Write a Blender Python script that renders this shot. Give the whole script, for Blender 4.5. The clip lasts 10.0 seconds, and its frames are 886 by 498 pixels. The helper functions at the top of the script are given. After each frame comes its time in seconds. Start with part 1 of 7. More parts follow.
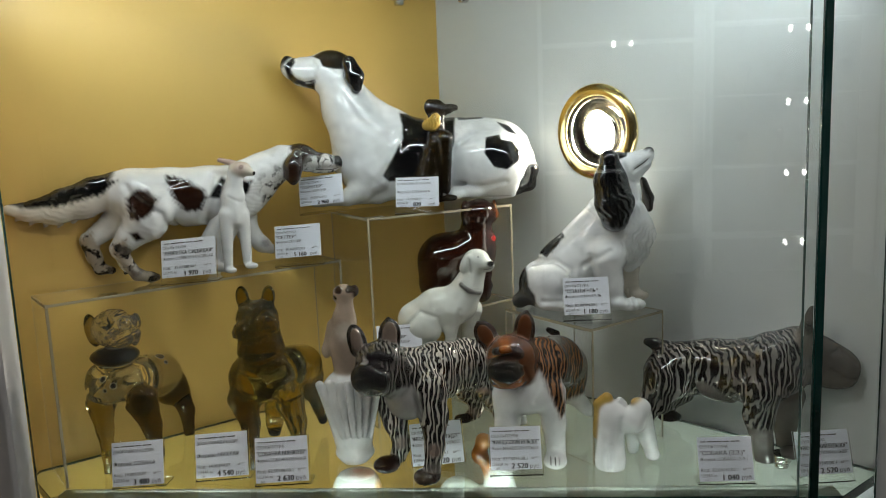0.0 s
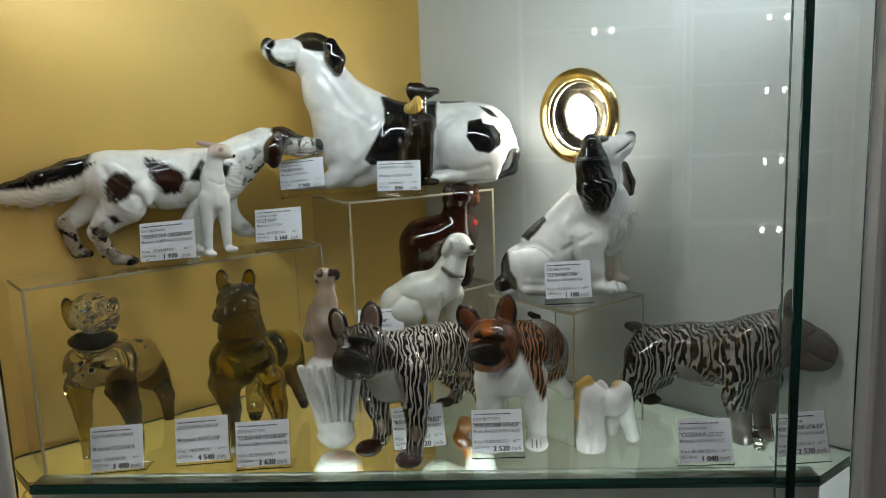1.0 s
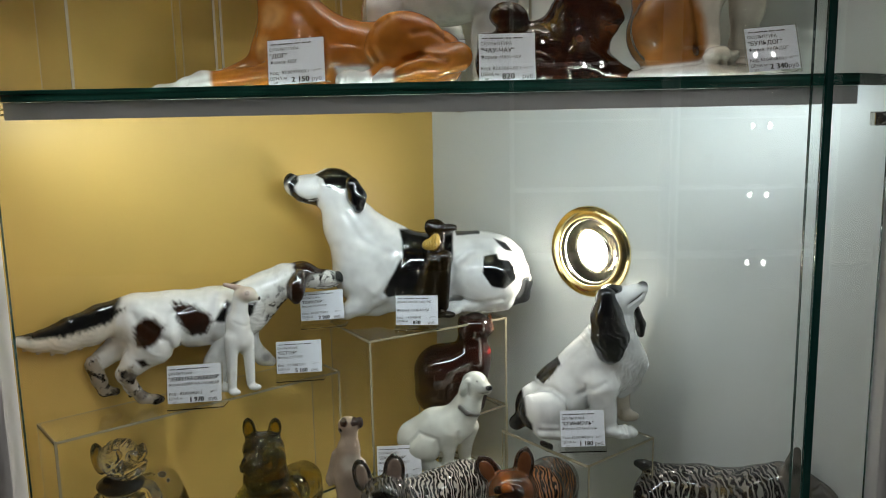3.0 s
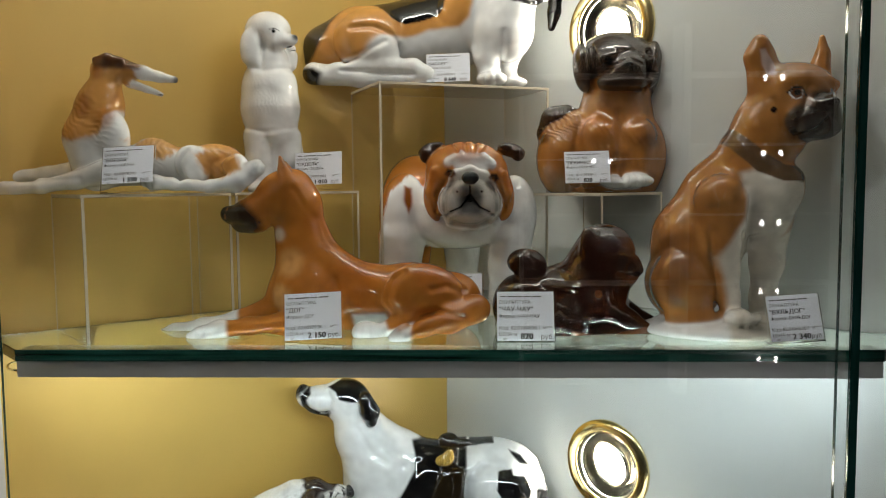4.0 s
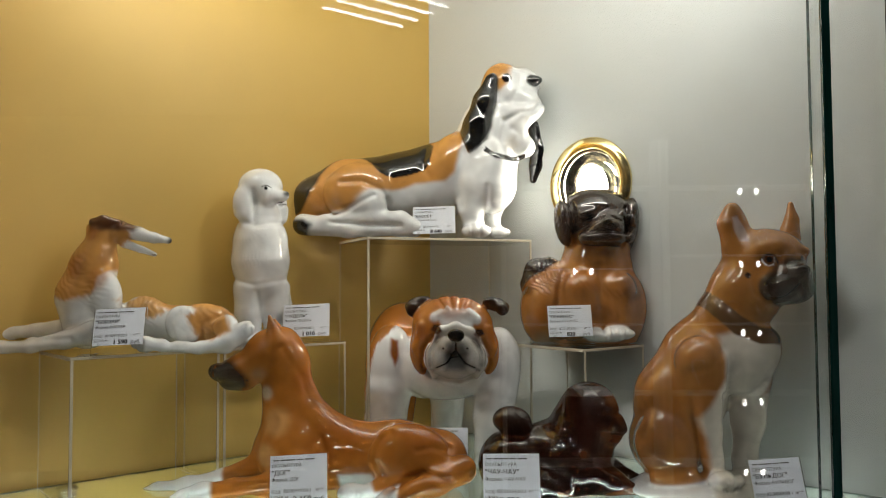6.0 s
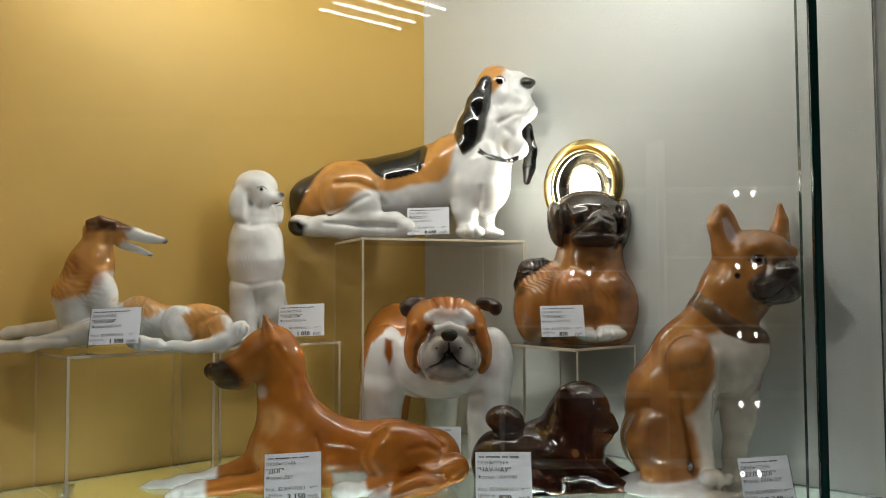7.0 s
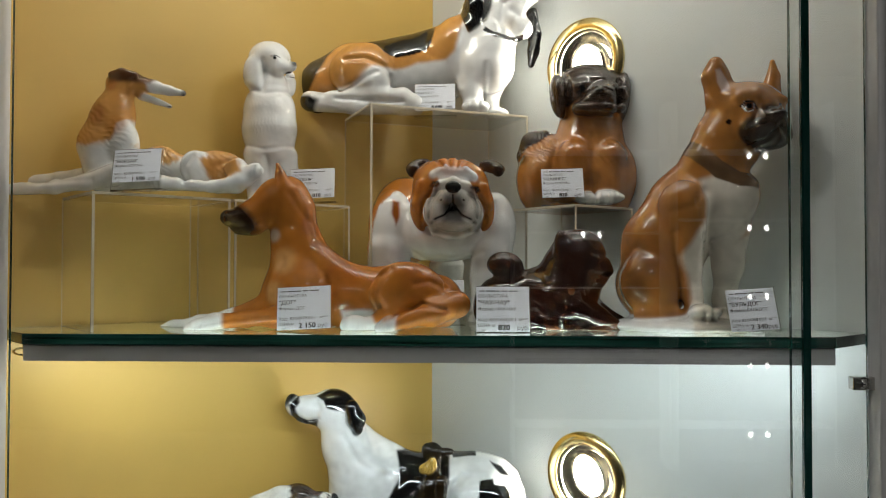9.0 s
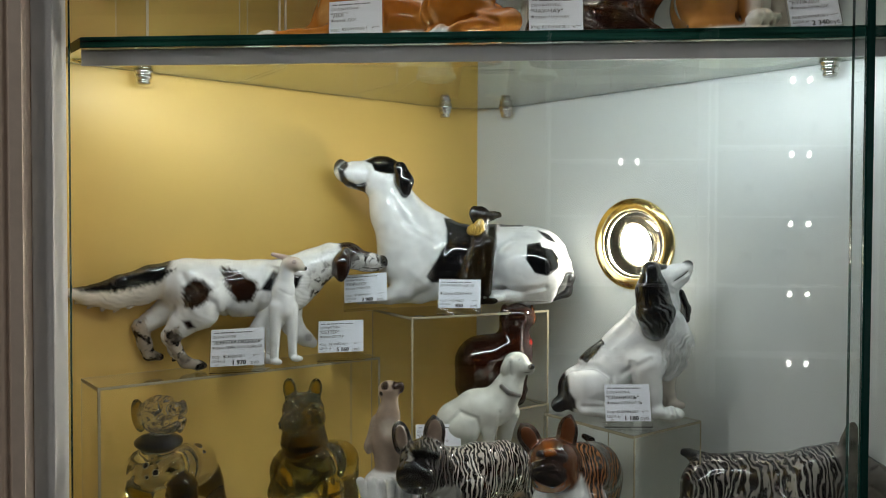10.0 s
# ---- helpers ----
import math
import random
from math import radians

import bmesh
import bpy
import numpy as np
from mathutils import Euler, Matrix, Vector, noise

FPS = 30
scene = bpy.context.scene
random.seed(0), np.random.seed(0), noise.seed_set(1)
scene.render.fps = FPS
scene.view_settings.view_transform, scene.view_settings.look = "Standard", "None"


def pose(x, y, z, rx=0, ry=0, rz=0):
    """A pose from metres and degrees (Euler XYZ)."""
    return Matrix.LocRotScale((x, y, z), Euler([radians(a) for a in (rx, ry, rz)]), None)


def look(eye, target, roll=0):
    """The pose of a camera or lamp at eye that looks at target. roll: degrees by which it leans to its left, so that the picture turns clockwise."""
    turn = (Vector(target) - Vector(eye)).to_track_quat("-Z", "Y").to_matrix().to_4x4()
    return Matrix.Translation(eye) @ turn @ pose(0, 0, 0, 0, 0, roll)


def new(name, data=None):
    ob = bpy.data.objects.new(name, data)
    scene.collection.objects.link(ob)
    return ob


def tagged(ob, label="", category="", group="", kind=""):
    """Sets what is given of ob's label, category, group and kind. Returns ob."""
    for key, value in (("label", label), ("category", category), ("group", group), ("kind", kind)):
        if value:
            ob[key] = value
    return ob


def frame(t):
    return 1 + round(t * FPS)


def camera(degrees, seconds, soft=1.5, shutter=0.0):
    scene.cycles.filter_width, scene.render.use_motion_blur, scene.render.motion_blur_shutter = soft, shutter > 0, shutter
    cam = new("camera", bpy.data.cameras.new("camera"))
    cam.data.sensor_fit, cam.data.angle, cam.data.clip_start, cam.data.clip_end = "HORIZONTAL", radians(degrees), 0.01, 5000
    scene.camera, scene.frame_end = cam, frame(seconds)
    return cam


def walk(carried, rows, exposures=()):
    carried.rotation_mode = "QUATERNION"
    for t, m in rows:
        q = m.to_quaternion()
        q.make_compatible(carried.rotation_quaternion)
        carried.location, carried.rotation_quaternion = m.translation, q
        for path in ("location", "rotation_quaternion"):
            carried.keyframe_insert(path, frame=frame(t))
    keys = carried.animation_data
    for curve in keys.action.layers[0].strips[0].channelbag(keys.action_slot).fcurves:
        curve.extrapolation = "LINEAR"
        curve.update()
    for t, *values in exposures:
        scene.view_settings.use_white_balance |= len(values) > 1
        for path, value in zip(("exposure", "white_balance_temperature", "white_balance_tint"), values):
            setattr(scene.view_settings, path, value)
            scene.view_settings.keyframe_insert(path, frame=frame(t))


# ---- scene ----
cam = camera(57.7, 10.0, soft=0.9)
PATH = [
    (0, (0.078, -0.733, 1.183), (-0.08, 1.236, 0.87), -2.4),
    (0.5, (0.08, -0.73, 1.181), (-0.058, 1.239, 0.857), -2.4),
    (1, (0.076, -0.732, 1.178), (-0.034, 1.235, 0.834), -2.1),
    (1.5, (0.076, -0.735, 1.179), (-0.02, 1.231, 0.822), -1.9),
    (2, (0.078, -0.742, 1.184), (-0.016, 1.222, 0.819), -1.8),
    (2.2, (0.076, -0.746, 1.19), (-0.009, 1.219, 0.828), -1.6),
    (3.3, (0.034, -0.725, 1.399), (-0.033, 1.255, 1.121), -1.1),
    (3.5, (0.04, -0.71, 1.433), (-0.062, 1.275, 1.206), -1.1),
    (4, (0.033, -0.706, 1.509), (-0.052, 1.286, 1.347), -0.5),
    (4.5, (0.026, -0.713, 1.542), (-0.04, 1.283, 1.444), -0.1),
    (5, (0.031, -0.724, 1.577), (-0.029, 1.275, 1.611), -0.4),
    (5.5, (0.029, -0.72, 1.57), (-0.019, 1.278, 1.649), -0.4),
    (7, (0.035, -0.73, 1.564), (0.0, 1.268, 1.658), -0.3),
    (7.5, (0.036, -0.734, 1.561), (0.004, 1.264, 1.648), -0.3),
    (8, (0.041, -0.743, 1.537), (0.01, 1.255, 1.627), -0.3),
    (8.5, (0.053, -0.752, 1.516), (0.016, 1.246, 1.599), -0.4),
    (9, (0.045, -0.765, 1.429), (-0.023, 1.234, 1.472), 0.1),
    (9.5, (0.029, -0.759, 1.296), (-0.089, 1.237, 1.263), -0.0),
    (10, (0.027, -0.765, 1.181), (-0.122, 1.229, 1.131), 0.2),
]
walk(cam, [(t, look(eye, target, roll)) for t, eye, target, roll in PATH])

# ---- world and large lights ----
world = bpy.data.worlds.new("world")
scene.world = world
world.use_nodes = True
world.node_tree.nodes["Background"].inputs[0].default_value = (0.9, 0.93, 1.0, 1)
world.node_tree.nodes["Background"].inputs[1].default_value = 0.02


def area_lamp(name, m, sx, sy, watts, colour, spread=180):
    d = bpy.data.lights.new(name, "AREA")
    d.shape, d.size, d.size_y, d.energy, d.color = "RECTANGLE", sx, sy, watts, colour
    d.spread = radians(spread)
    ob = new(name, d)
    ob.matrix_world = m
    return tagged(ob, kind="structure")


COOL, NEUTRAL = (0.87, 0.97, 1.0), (1.0, 0.95, 0.86)
SHELF_TOP, SHELF_LOW, SHELF_BASE = 1.3645, 0.828, 0.292   # upper faces of the three glass shelves
LID = 2.02
CORNER = (-0.012, 0.440)
WALL_L, WALL_R = (-0.532, -0.019), (0.516, -0.019)
# LED strips behind the aluminium channels, tipped towards the back corner
LED_WATTS = {SHELF_TOP: 1.38, SHELF_LOW: 0.85, LID: 1.65}
for z, w in LED_WATTS.items():
    area_lamp("led_strip_light", pose(0, 0.0100, z - (0.0188 if z < 1.9 else 0.026), 77 if z < 1.9 else 83, 0, 0), 0.74, 0.022 if z < 1.9 else 0.030, w, COOL if z < 1.9 else NEUTRAL)
# unseen fill lamps, added to light the posts and put glints on the glaze
for x, y, w in ((-1.9, -1.3, 16), (2.0, -1.3, 15)):
    area_lamp("shop_fill_light", pose(x, y, 3.02), 0.3, 0.3, w, (1.0, 0.97, 0.92))


# ---- materials ----
def material(name):
    m = bpy.data.materials.new(name)
    m.use_nodes = True
    n = m.node_tree
    return m, n, n.nodes["Principled BSDF"]


def grain(n, bsdf, base, amount=0.12, scale=8.0, rough=0.5, rough_var=0.1, bump=0.0, bump_scale=300.0):
    """Base colour with two scales of variation, roughness variation and fine relief."""
    N, L = n.nodes.new, n.links.new
    co = N("ShaderNodeTexCoord")
    a, b = N("ShaderNodeTexNoise"), N("ShaderNodeTexNoise")
    a.inputs["Scale"].default_value, b.inputs["Scale"].default_value = scale, scale * 14
    a.inputs["Detail"].default_value = b.inputs["Detail"].default_value = 5
    L(co.outputs["Object"], a.inputs["Vector"]), L(co.outputs["Object"], b.inputs["Vector"])
    mix = N("ShaderNodeMath")
    mix.operation = "ADD"
    L(a.outputs["Fac"], mix.inputs[0]), L(b.outputs["Fac"], mix.inputs[1])
    ramp = N("ShaderNodeMapRange")
    ramp.inputs["From Min"].default_value, ramp.inputs["From Max"].default_value = 0.7, 1.3
    ramp.inputs["To Min"].default_value, ramp.inputs["To Max"].default_value = 1 - amount, 1 + amount
    L(mix.outputs[0], ramp.inputs["Value"])
    hue = N("ShaderNodeHueSaturation")
    hue.inputs["Color"].default_value = (*base, 1)
    L(ramp.outputs[0], hue.inputs["Value"])
    L(hue.outputs[0], bsdf.inputs["Base Color"])
    r = N("ShaderNodeMapRange")
    r.inputs["To Min"].default_value, r.inputs["To Max"].default_value = rough - rough_var, rough + rough_var
    L(a.outputs["Fac"], r.inputs["Value"]), L(r.outputs[0], bsdf.inputs["Roughness"])
    if bump:
        c, bm = N("ShaderNodeTexNoise"), N("ShaderNodeBump")
        c.inputs["Scale"].default_value = bump_scale
        L(co.outputs["Object"], c.inputs["Vector"])
        bm.inputs["Strength"].default_value, bm.inputs["Distance"].default_value = bump, 0.001
        L(c.outputs["Fac"], bm.inputs["Height"]), L(bm.outputs[0], bsdf.inputs["Normal"])
    return hue


def surface(name, base, **kw):
    metal = kw.pop("metal", 0.0)
    m, n, b = material(name)
    b.inputs["Metallic"].default_value = metal
    grain(n, b, base, **kw)
    return m


def glass(name, colour, rough=0.0, ior=1.45):
    m, n, b = material(name)
    b.inputs["Base Color"].default_value = (*colour, 1)
    b.inputs["Transmission Weight"].default_value = 1
    b.inputs["Roughness"].default_value, b.inputs["IOR"].default_value = rough, ior
    return m


def glow(name, colour, strength):
    m, n, b = material(name)
    b.inputs["Base Color"].default_value = (*colour, 1)
    b.inputs["Emission Color"].default_value = (*colour, 1)
    b.inputs["Emission Strength"].default_value = strength
    return m


YELLOW = surface("yellow laminate", (0.63, 0.415, 0.105), amount=0.04, scale=2.5, rough=0.42, rough_var=0.05, bump=0.05, bump_scale=700)
WHITE = surface("white laminate", (0.61, 0.64, 0.63), amount=0.03, scale=2.5, rough=0.42, rough_var=0.05, bump=0.05, bump_scale=700)
POST = surface("grey painted post", (0.74, 0.74, 0.73), amount=0.05, scale=5, rough=0.5)
PILASTER = surface("beige painted wood", (0.84, 0.70, 0.58), amount=0.07, scale=6, rough=0.5, bump=0.1)
ALU = surface("brushed aluminium", (0.52, 0.52, 0.53), metal=0.75, amount=0.06, scale=30, rough=0.42, rough_var=0.06)
CHROME = surface("nickel", (0.62, 0.61, 0.58), metal=1.0, amount=0.05, scale=40, rough=0.18, rough_var=0.05)
GOLD = surface("polished brass", (0.93, 0.77, 0.38), metal=1.0, amount=0.04, scale=20, rough=0.17, rough_var=0.05)
BOWL = surface("lamp reflector", (0.50, 0.48, 0.43), metal=1.0, amount=0.05, scale=30, rough=0.12, rough_var=0.04)
PANE = glass("clear glass", (0.97, 0.99, 0.98), 0.0, 1.45)
SHELF = glass("shelf glass", (0.74, 0.80, 0.68), 0.0, 1.5)
ACRYLIC = glass("clear acrylic", (0.98, 0.98, 0.96), 0.02, 1.3)
BULB = glow("lamp glass", (1.0, 0.93, 0.78), 22.0)
TUBE = glow("fluorescent tube", (0.95, 0.98, 1.0), 20.0)
SPOT = glow("shop spotlight", (1.0, 0.98, 0.93), 60.0)
CARD = surface("white card", (0.80, 0.83, 0.90), amount=0.03, scale=60, rough=0.6)
INK = surface("printing ink", (0.03, 0.03, 0.035), amount=0.1, scale=60, rough=0.6)
FLOOR = surface("shop floor tile", (0.06, 0.052, 0.045), amount=0.15, scale=3, rough=0.35)
SHOP = surface("shop wall paint", (0.045, 0.042, 0.04), amount=0.06, scale=1.5, rough=0.7)
CEIL = surface("shop ceiling", (0.07, 0.07, 0.07), amount=0.05, scale=2, rough=0.8)


def edge_glass(name, colour, streak):
    """The polished edge of thick glass: dark green with paler streaks running along it."""
    m, n, b = material(name)
    N, L = n.nodes.new, n.links.new
    co, mp, t, r = N("ShaderNodeTexCoord"), N("ShaderNodeMapping"), N("ShaderNodeTexNoise"), N("ShaderNodeValToRGB")
    mp.inputs["Scale"].default_value = streak
    t.inputs["Scale"].default_value, t.inputs["Detail"].default_value = 6, 6
    r.color_ramp.elements[0].position, r.color_ramp.elements[1].position = 0.38, 0.78
    r.color_ramp.elements[0].color, r.color_ramp.elements[1].color = (*colour, 1), (colour[0] * 9, colour[1] * 5, colour[2] * 6, 1)
    L(co.outputs["Object"], mp.inputs[0]), L(mp.outputs[0], t.inputs["Vector"]), L(t.outputs["Fac"], r.inputs[0])
    L(r.outputs[0], b.inputs["Base Color"])
    b.inputs["Roughness"].default_value = 0.08
    return m


EDGE = edge_glass("green glass edge", (0.003, 0.022, 0.015), (1.0, 6, 40))
DOOR_EDGE = edge_glass("green door edge", (0.002, 0.022, 0.016), (6, 6, 0.6))
# same acrylic twice: edge glow painted as pale colour, lower-shelf shade as darker colour
LIT_EDGE = surface("acrylic edge", (0.62, 0.55, 0.42), amount=0.1, scale=20, rough=0.25)
SHADED_EDGE = surface("shaded acrylic edge", (0.36, 0.32, 0.22), amount=0.1, scale=20, rough=0.25)


# ---- building helpers ----
def mesh_of(bm, name, mats, smooth=False):
    me = bpy.data.meshes.new(name)
    bmesh.ops.recalc_face_normals(bm, faces=bm.faces)
    if smooth:
        for f in bm.faces:
            f.smooth = True
    bm.to_mesh(me)
    bm.free()
    for m in mats if isinstance(mats, (list, tuple)) else [mats]:
        me.materials.append(m)
    return me


def part(name, bm, mats, parent=None, label="", smooth=False):
    ob = new(name, mesh_of(bm, name, mats, smooth))
    ob.parent = parent
    return tagged(ob, label)


def box(x0, x1, y0, y1, z0, z1, bevel=0.0, bm=None):
    b = bmesh.new()
    bmesh.ops.create_cube(b, size=1)
    for v in b.verts:
        v.co = ((x0 + x1) / 2 + v.co.x * (x1 - x0), (y0 + y1) / 2 + v.co.y * (y1 - y0), (z0 + z1) / 2 + v.co.z * (z1 - z0))
    if bevel:
        bmesh.ops.bevel(b, geom=b.edges[:], offset=bevel, segments=2, affect="EDGES", profile=0.5)
    if bm is None:
        return b
    tmp = bpy.data.meshes.new("tmp")
    b.to_mesh(tmp)
    b.free()
    bm.from_mesh(tmp)
    bpy.data.meshes.remove(tmp)
    return bm


def prism(outline, z0, z1, bevel=0.0):
    bm = bmesh.new()
    f = bm.faces.new([bm.verts.new((x, y, z0)) for x, y in outline])
    ext = bmesh.ops.extrude_face_region(bm, geom=[f])
    bmesh.ops.translate(bm, vec=(0, 0, z1 - z0), verts=[v for v in ext["geom"] if isinstance(v, bmesh.types.BMVert)])
    bmesh.ops.recalc_face_normals(bm, faces=bm.faces)
    if bevel:
        bmesh.ops.bevel(bm, geom=bm.edges[:], offset=bevel, segments=2, affect="EDGES", profile=0.5)
    return bm


def lathe(profile, steps=48, closed=False):
    """A turned shape about z from (radius, height) pairs."""
    bm = bmesh.new()
    rings = [[bm.verts.new((r * math.cos(a), r * math.sin(a), z)) for a in [2 * math.pi * i / steps for i in range(steps)]] for r, z in profile]
    pairs = list(zip(rings, rings[1:] + rings[:1])) if closed else list(zip(rings, rings[1:]))
    for p, q in pairs:
        for i in range(steps):
            bm.faces.new((p[i], p[(i + 1) % steps], q[(i + 1) % steps], q[i]))
    return bm


def thing(name, label, category, group="", kind="", at=(0, 0, 0), turn=0):
    ob = new(name)
    ob.matrix_world = pose(*at, 0, 0, turn)
    ob.empty_display_size = 0.02
    return tagged(ob, label, category, group, kind)


def paint_edges(bm, down=0.7):
    """Side faces take the second material."""
    for f in bm.faces:
        f.normal_update()
        f.material_index = 1 if abs(f.normal.z) < down else 0
    return bm


# ---- the corner case ----
LAMP_Z = (0.632, 1.163, 1.688)


def wall_lamp_place(z):
    k = 0.385
    return Vector((CORNER[0] + (WALL_R[0] - CORNER[0]) * k, CORNER[1] + (WALL_R[1] - CORNER[1]) * k, z))


def wall_panel(name, a, b, holes, mat, label):
    """An upright panel from a to b, 16 mm thick towards the outside, with round holes at (along, z, radius)."""
    a, b = Vector((*a, 0)), Vector((*b, 0))
    along = (b - a).normalized()
    length = (b - a).length
    out = Vector((along.y, -along.x, 0)) if name == "wall_left" else Vector((-along.y, along.x, 0))
    bm = bmesh.new()
    edges = []

    def loop(pts):
        vs = [bm.verts.new(a + along * s + Vector((0, 0, z))) for s, z in pts]
        edges.extend(bm.edges.new((vs[i], vs[(i + 1) % len(vs)])) for i in range(len(vs)))
    loop([(0, 0), (length, 0), (length, LID), (0, LID)])
    for s, z, r in holes:
        loop([(s + r * math.cos(i * math.pi / 20), z + r * math.sin(i * math.pi / 20)) for i in range(40)])
    bmesh.ops.triangle_fill(bm, edges=edges, use_beauty=True)
    ext = bmesh.ops.extrude_face_region(bm, geom=bm.faces[:])
    bmesh.ops.translate(bm, vec=out * 0.016, verts=[v for v in ext["geom"] if isinstance(v, bmesh.types.BMVert)])
    ob = part(name, bm, mat)
    return tagged(ob, label, "wall", kind="structure")


length_r = (Vector(WALL_R) - Vector(CORNER)).length
wall_panel("wall_left", CORNER, WALL_L, [], YELLOW, "yellow laminate back panel of the display case")
wall_panel("wall_right", CORNER, WALL_R, [(0.385 * length_r, z, 0.047) for z in LAMP_Z], WHITE, "white laminate side panel with round lamp holes")
OUT_R = Vector((-(WALL_R[1] - CORNER[1]), WALL_R[0] - CORNER[0], 0)).normalized()


def wall_lamp(z):
    """A recessed spotlight: brass ring, polished bowl and glowing lamp, looking out of the white wall."""
    p = wall_lamp_place(z)
    top = new("recessed_spotlight")
    turn = (-OUT_R).to_track_quat("Z", "Y").to_matrix().to_4x4()
    top.matrix_world = Matrix.Translation(p) @ turn
    tagged(top, "round brass recessed spotlight glowing in the white wall", "spotlight", "wall spotlights")
    ring = lathe([(0.0425, -0.004), (0.0428, 0.0030), (0.0436, 0.0050), (0.0448, 0.0054), (0.0562, 0.0040), (0.0575, 0.0025), (0.0575, 0.0006), (0.0435, 0.0006)], 72, True)
    part("ring", ring, GOLD, top, "polished brass ring", True)
    lip = lathe([(0.0423, -0.006), (0.0418, 0.0012), (0.0400, 0.0018), (0.0392, -0.004), (0.0400, -0.009)], 64, True)
    part("inner_ring", lip, BOWL, top, "", True)
    bowl = lathe([(0.0408, -0.007), (0.0400, -0.016), (0.0365, -0.028), (0.029, -0.038), (0.018, -0.043)], 64)
    part("reflector", bowl, BOWL, top, "mirror-bright reflector bowl", True)
    disc = lathe([(0.0005, 0.0015), (0.014, 0.001), (0.022, -0.001), (0.0255, -0.004), (0.0255, -0.010)], 48)
    eye = part("lamp", disc, BULB, top, "white glowing lamp glass", True)
    eye.matrix_basis = pose(-0.0045, -0.001, -0.010, 8, -12, 0)
    rim = lathe([(0.0262, -0.010), (0.0266, 0.000), (0.0290, 0.001), (0.0305, -0.002), (0.0300, -0.012)], 48, True)
    rim_ob = part("lamp_rim", rim, BOWL, top, "", True)
    rim_ob.matrix_basis = eye.matrix_basis
    d = bpy.data.lights.new("spotlight_beam", "AREA")
    d.shape, d.size, d.energy, d.color = "DISK", 0.046, 0.70, (1.0, 0.94, 0.82)
    beam = new("spotlight_beam", d)
    beam.matrix_world = top.matrix_world @ pose(-0.0045, -0.001, -0.007, 8, -12, 0) @ pose(0, 0, 0, 180)
    tagged(beam, kind="structure")


for z in LAMP_Z:
    wall_lamp(z)

bm = prism([(-0.50, 0.03), (-0.39, -0.04), (0.40, -0.04), (0.50, 0.02), (0.0, 0.47)], 0.0, 0.05)
tagged(part("case_plinth", bm, POST), "grey painted plinth under the display case", "plinth", kind="structure")
bm = prism([(-0.50, 0.03), (-0.39, -0.04), (0.40, -0.04), (0.50, 0.02), (0.0, 0.47)], LID, LID + 0.03)
tagged(part("case_top", bm, WHITE), "white top board of the display case", "top board", kind="structure")


def shelf(z):
    top = thing("glass_shelf", "thick clear glass corner shelf with green edges", "shelf", "glass shelves")
    o = [(-0.380, -0.0125), (0.380, -0.0125), (0.432, 0.036), (0.4335, 0.045), (0.024, 0.402), (-0.048, 0.402), (-0.4335, 0.057), (-0.431, 0.040)]
    part("pane", paint_edges(prism(o, z - 0.0105, z, 0.0008), 0.9), [SHELF, EDGE], top, "clear glass plate with dark green edge")
    bar = box(-0.3825, 0.3825, -0.006, -0.0045, z - 0.0265, z - 0.0108, 0.0004)
    box(-0.3825, 0.3825, -0.006, 0.018, z - 0.0122, z - 0.0108, 0, bar)
    box(-0.3825, 0.3825, 0.0172, 0.0182, z - 0.0155, z - 0.0108, 0, bar)
    part("light_channel", bar, ALU, top, "brushed aluminium light channel under the front edge")
    for sx, sy, dx in ((-0.368, 0.098, -1), (-0.056, 0.375, -1), (0.030, 0.380, 1), (0.360, 0.093, 1)):
        pin = lathe([(0.0005, -0.0105), (0.010, -0.0105), (0.0105, -0.0125), (0.0085, -0.015), (0.0085, -0.017), (0.0095, -0.018), (0.0085, -0.0195), (0.0065, -0.021), (0.0065, -0.023), (0.0075, -0.0235), (0.006, -0.026), (0.0005, -0.0265)], 24)
        ob = part("shelf_support", pin, CHROME, top, "nickel shelf support", True)
        ob.location = (sx, sy, z)
    ob = part("wire_hook", lathe([(0.0075, -0.0012), (0.0088, 0), (0.0075, 0.0012), (0.0062, 0)], 24, True), GOLD, top, "", True)
    ob.matrix_basis = pose(-0.390, 0.006, z - 0.019, 20, 0, 40)
    return top


for z in (SHELF_TOP, SHELF_LOW, SHELF_BASE):
    shelf(z)


def glass_panel(name, label, x0, x1, y0, y1, z0, z1):
    top = thing(name, label, "glass panel", kind="structure")
    bm = box(x0, x1, y0, y1, z0, z1, 0.0006)
    for f in bm.faces:
        f.normal_update()
        f.material_index = 1 if abs(f.normal.y) < 0.6 else 0
    ob = part("pane", bm, [PANE, DOOR_EDGE], top)
    ob.visible_shadow = False
    return top


glass_panel("glass_door_1", "clear frameless glass door with a polished green edge", -0.3815, 0.3424, -0.0345, -0.0285, 0.06, 2.01)
edge_bm = box(0.3428, 0.3495, -0.0352, -0.0278, 0.06, 2.01, 0.0010)
tagged(part("door_edge_1", edge_bm, DOOR_EDGE), "thick polished dark green edge of the glass door", "door edge", kind="structure")
fixed = glass_panel("window_1", "narrow fixed glass strip beside the door", 0.3345, 0.4030, -0.0265, -0.0205, 0.06, 2.01)


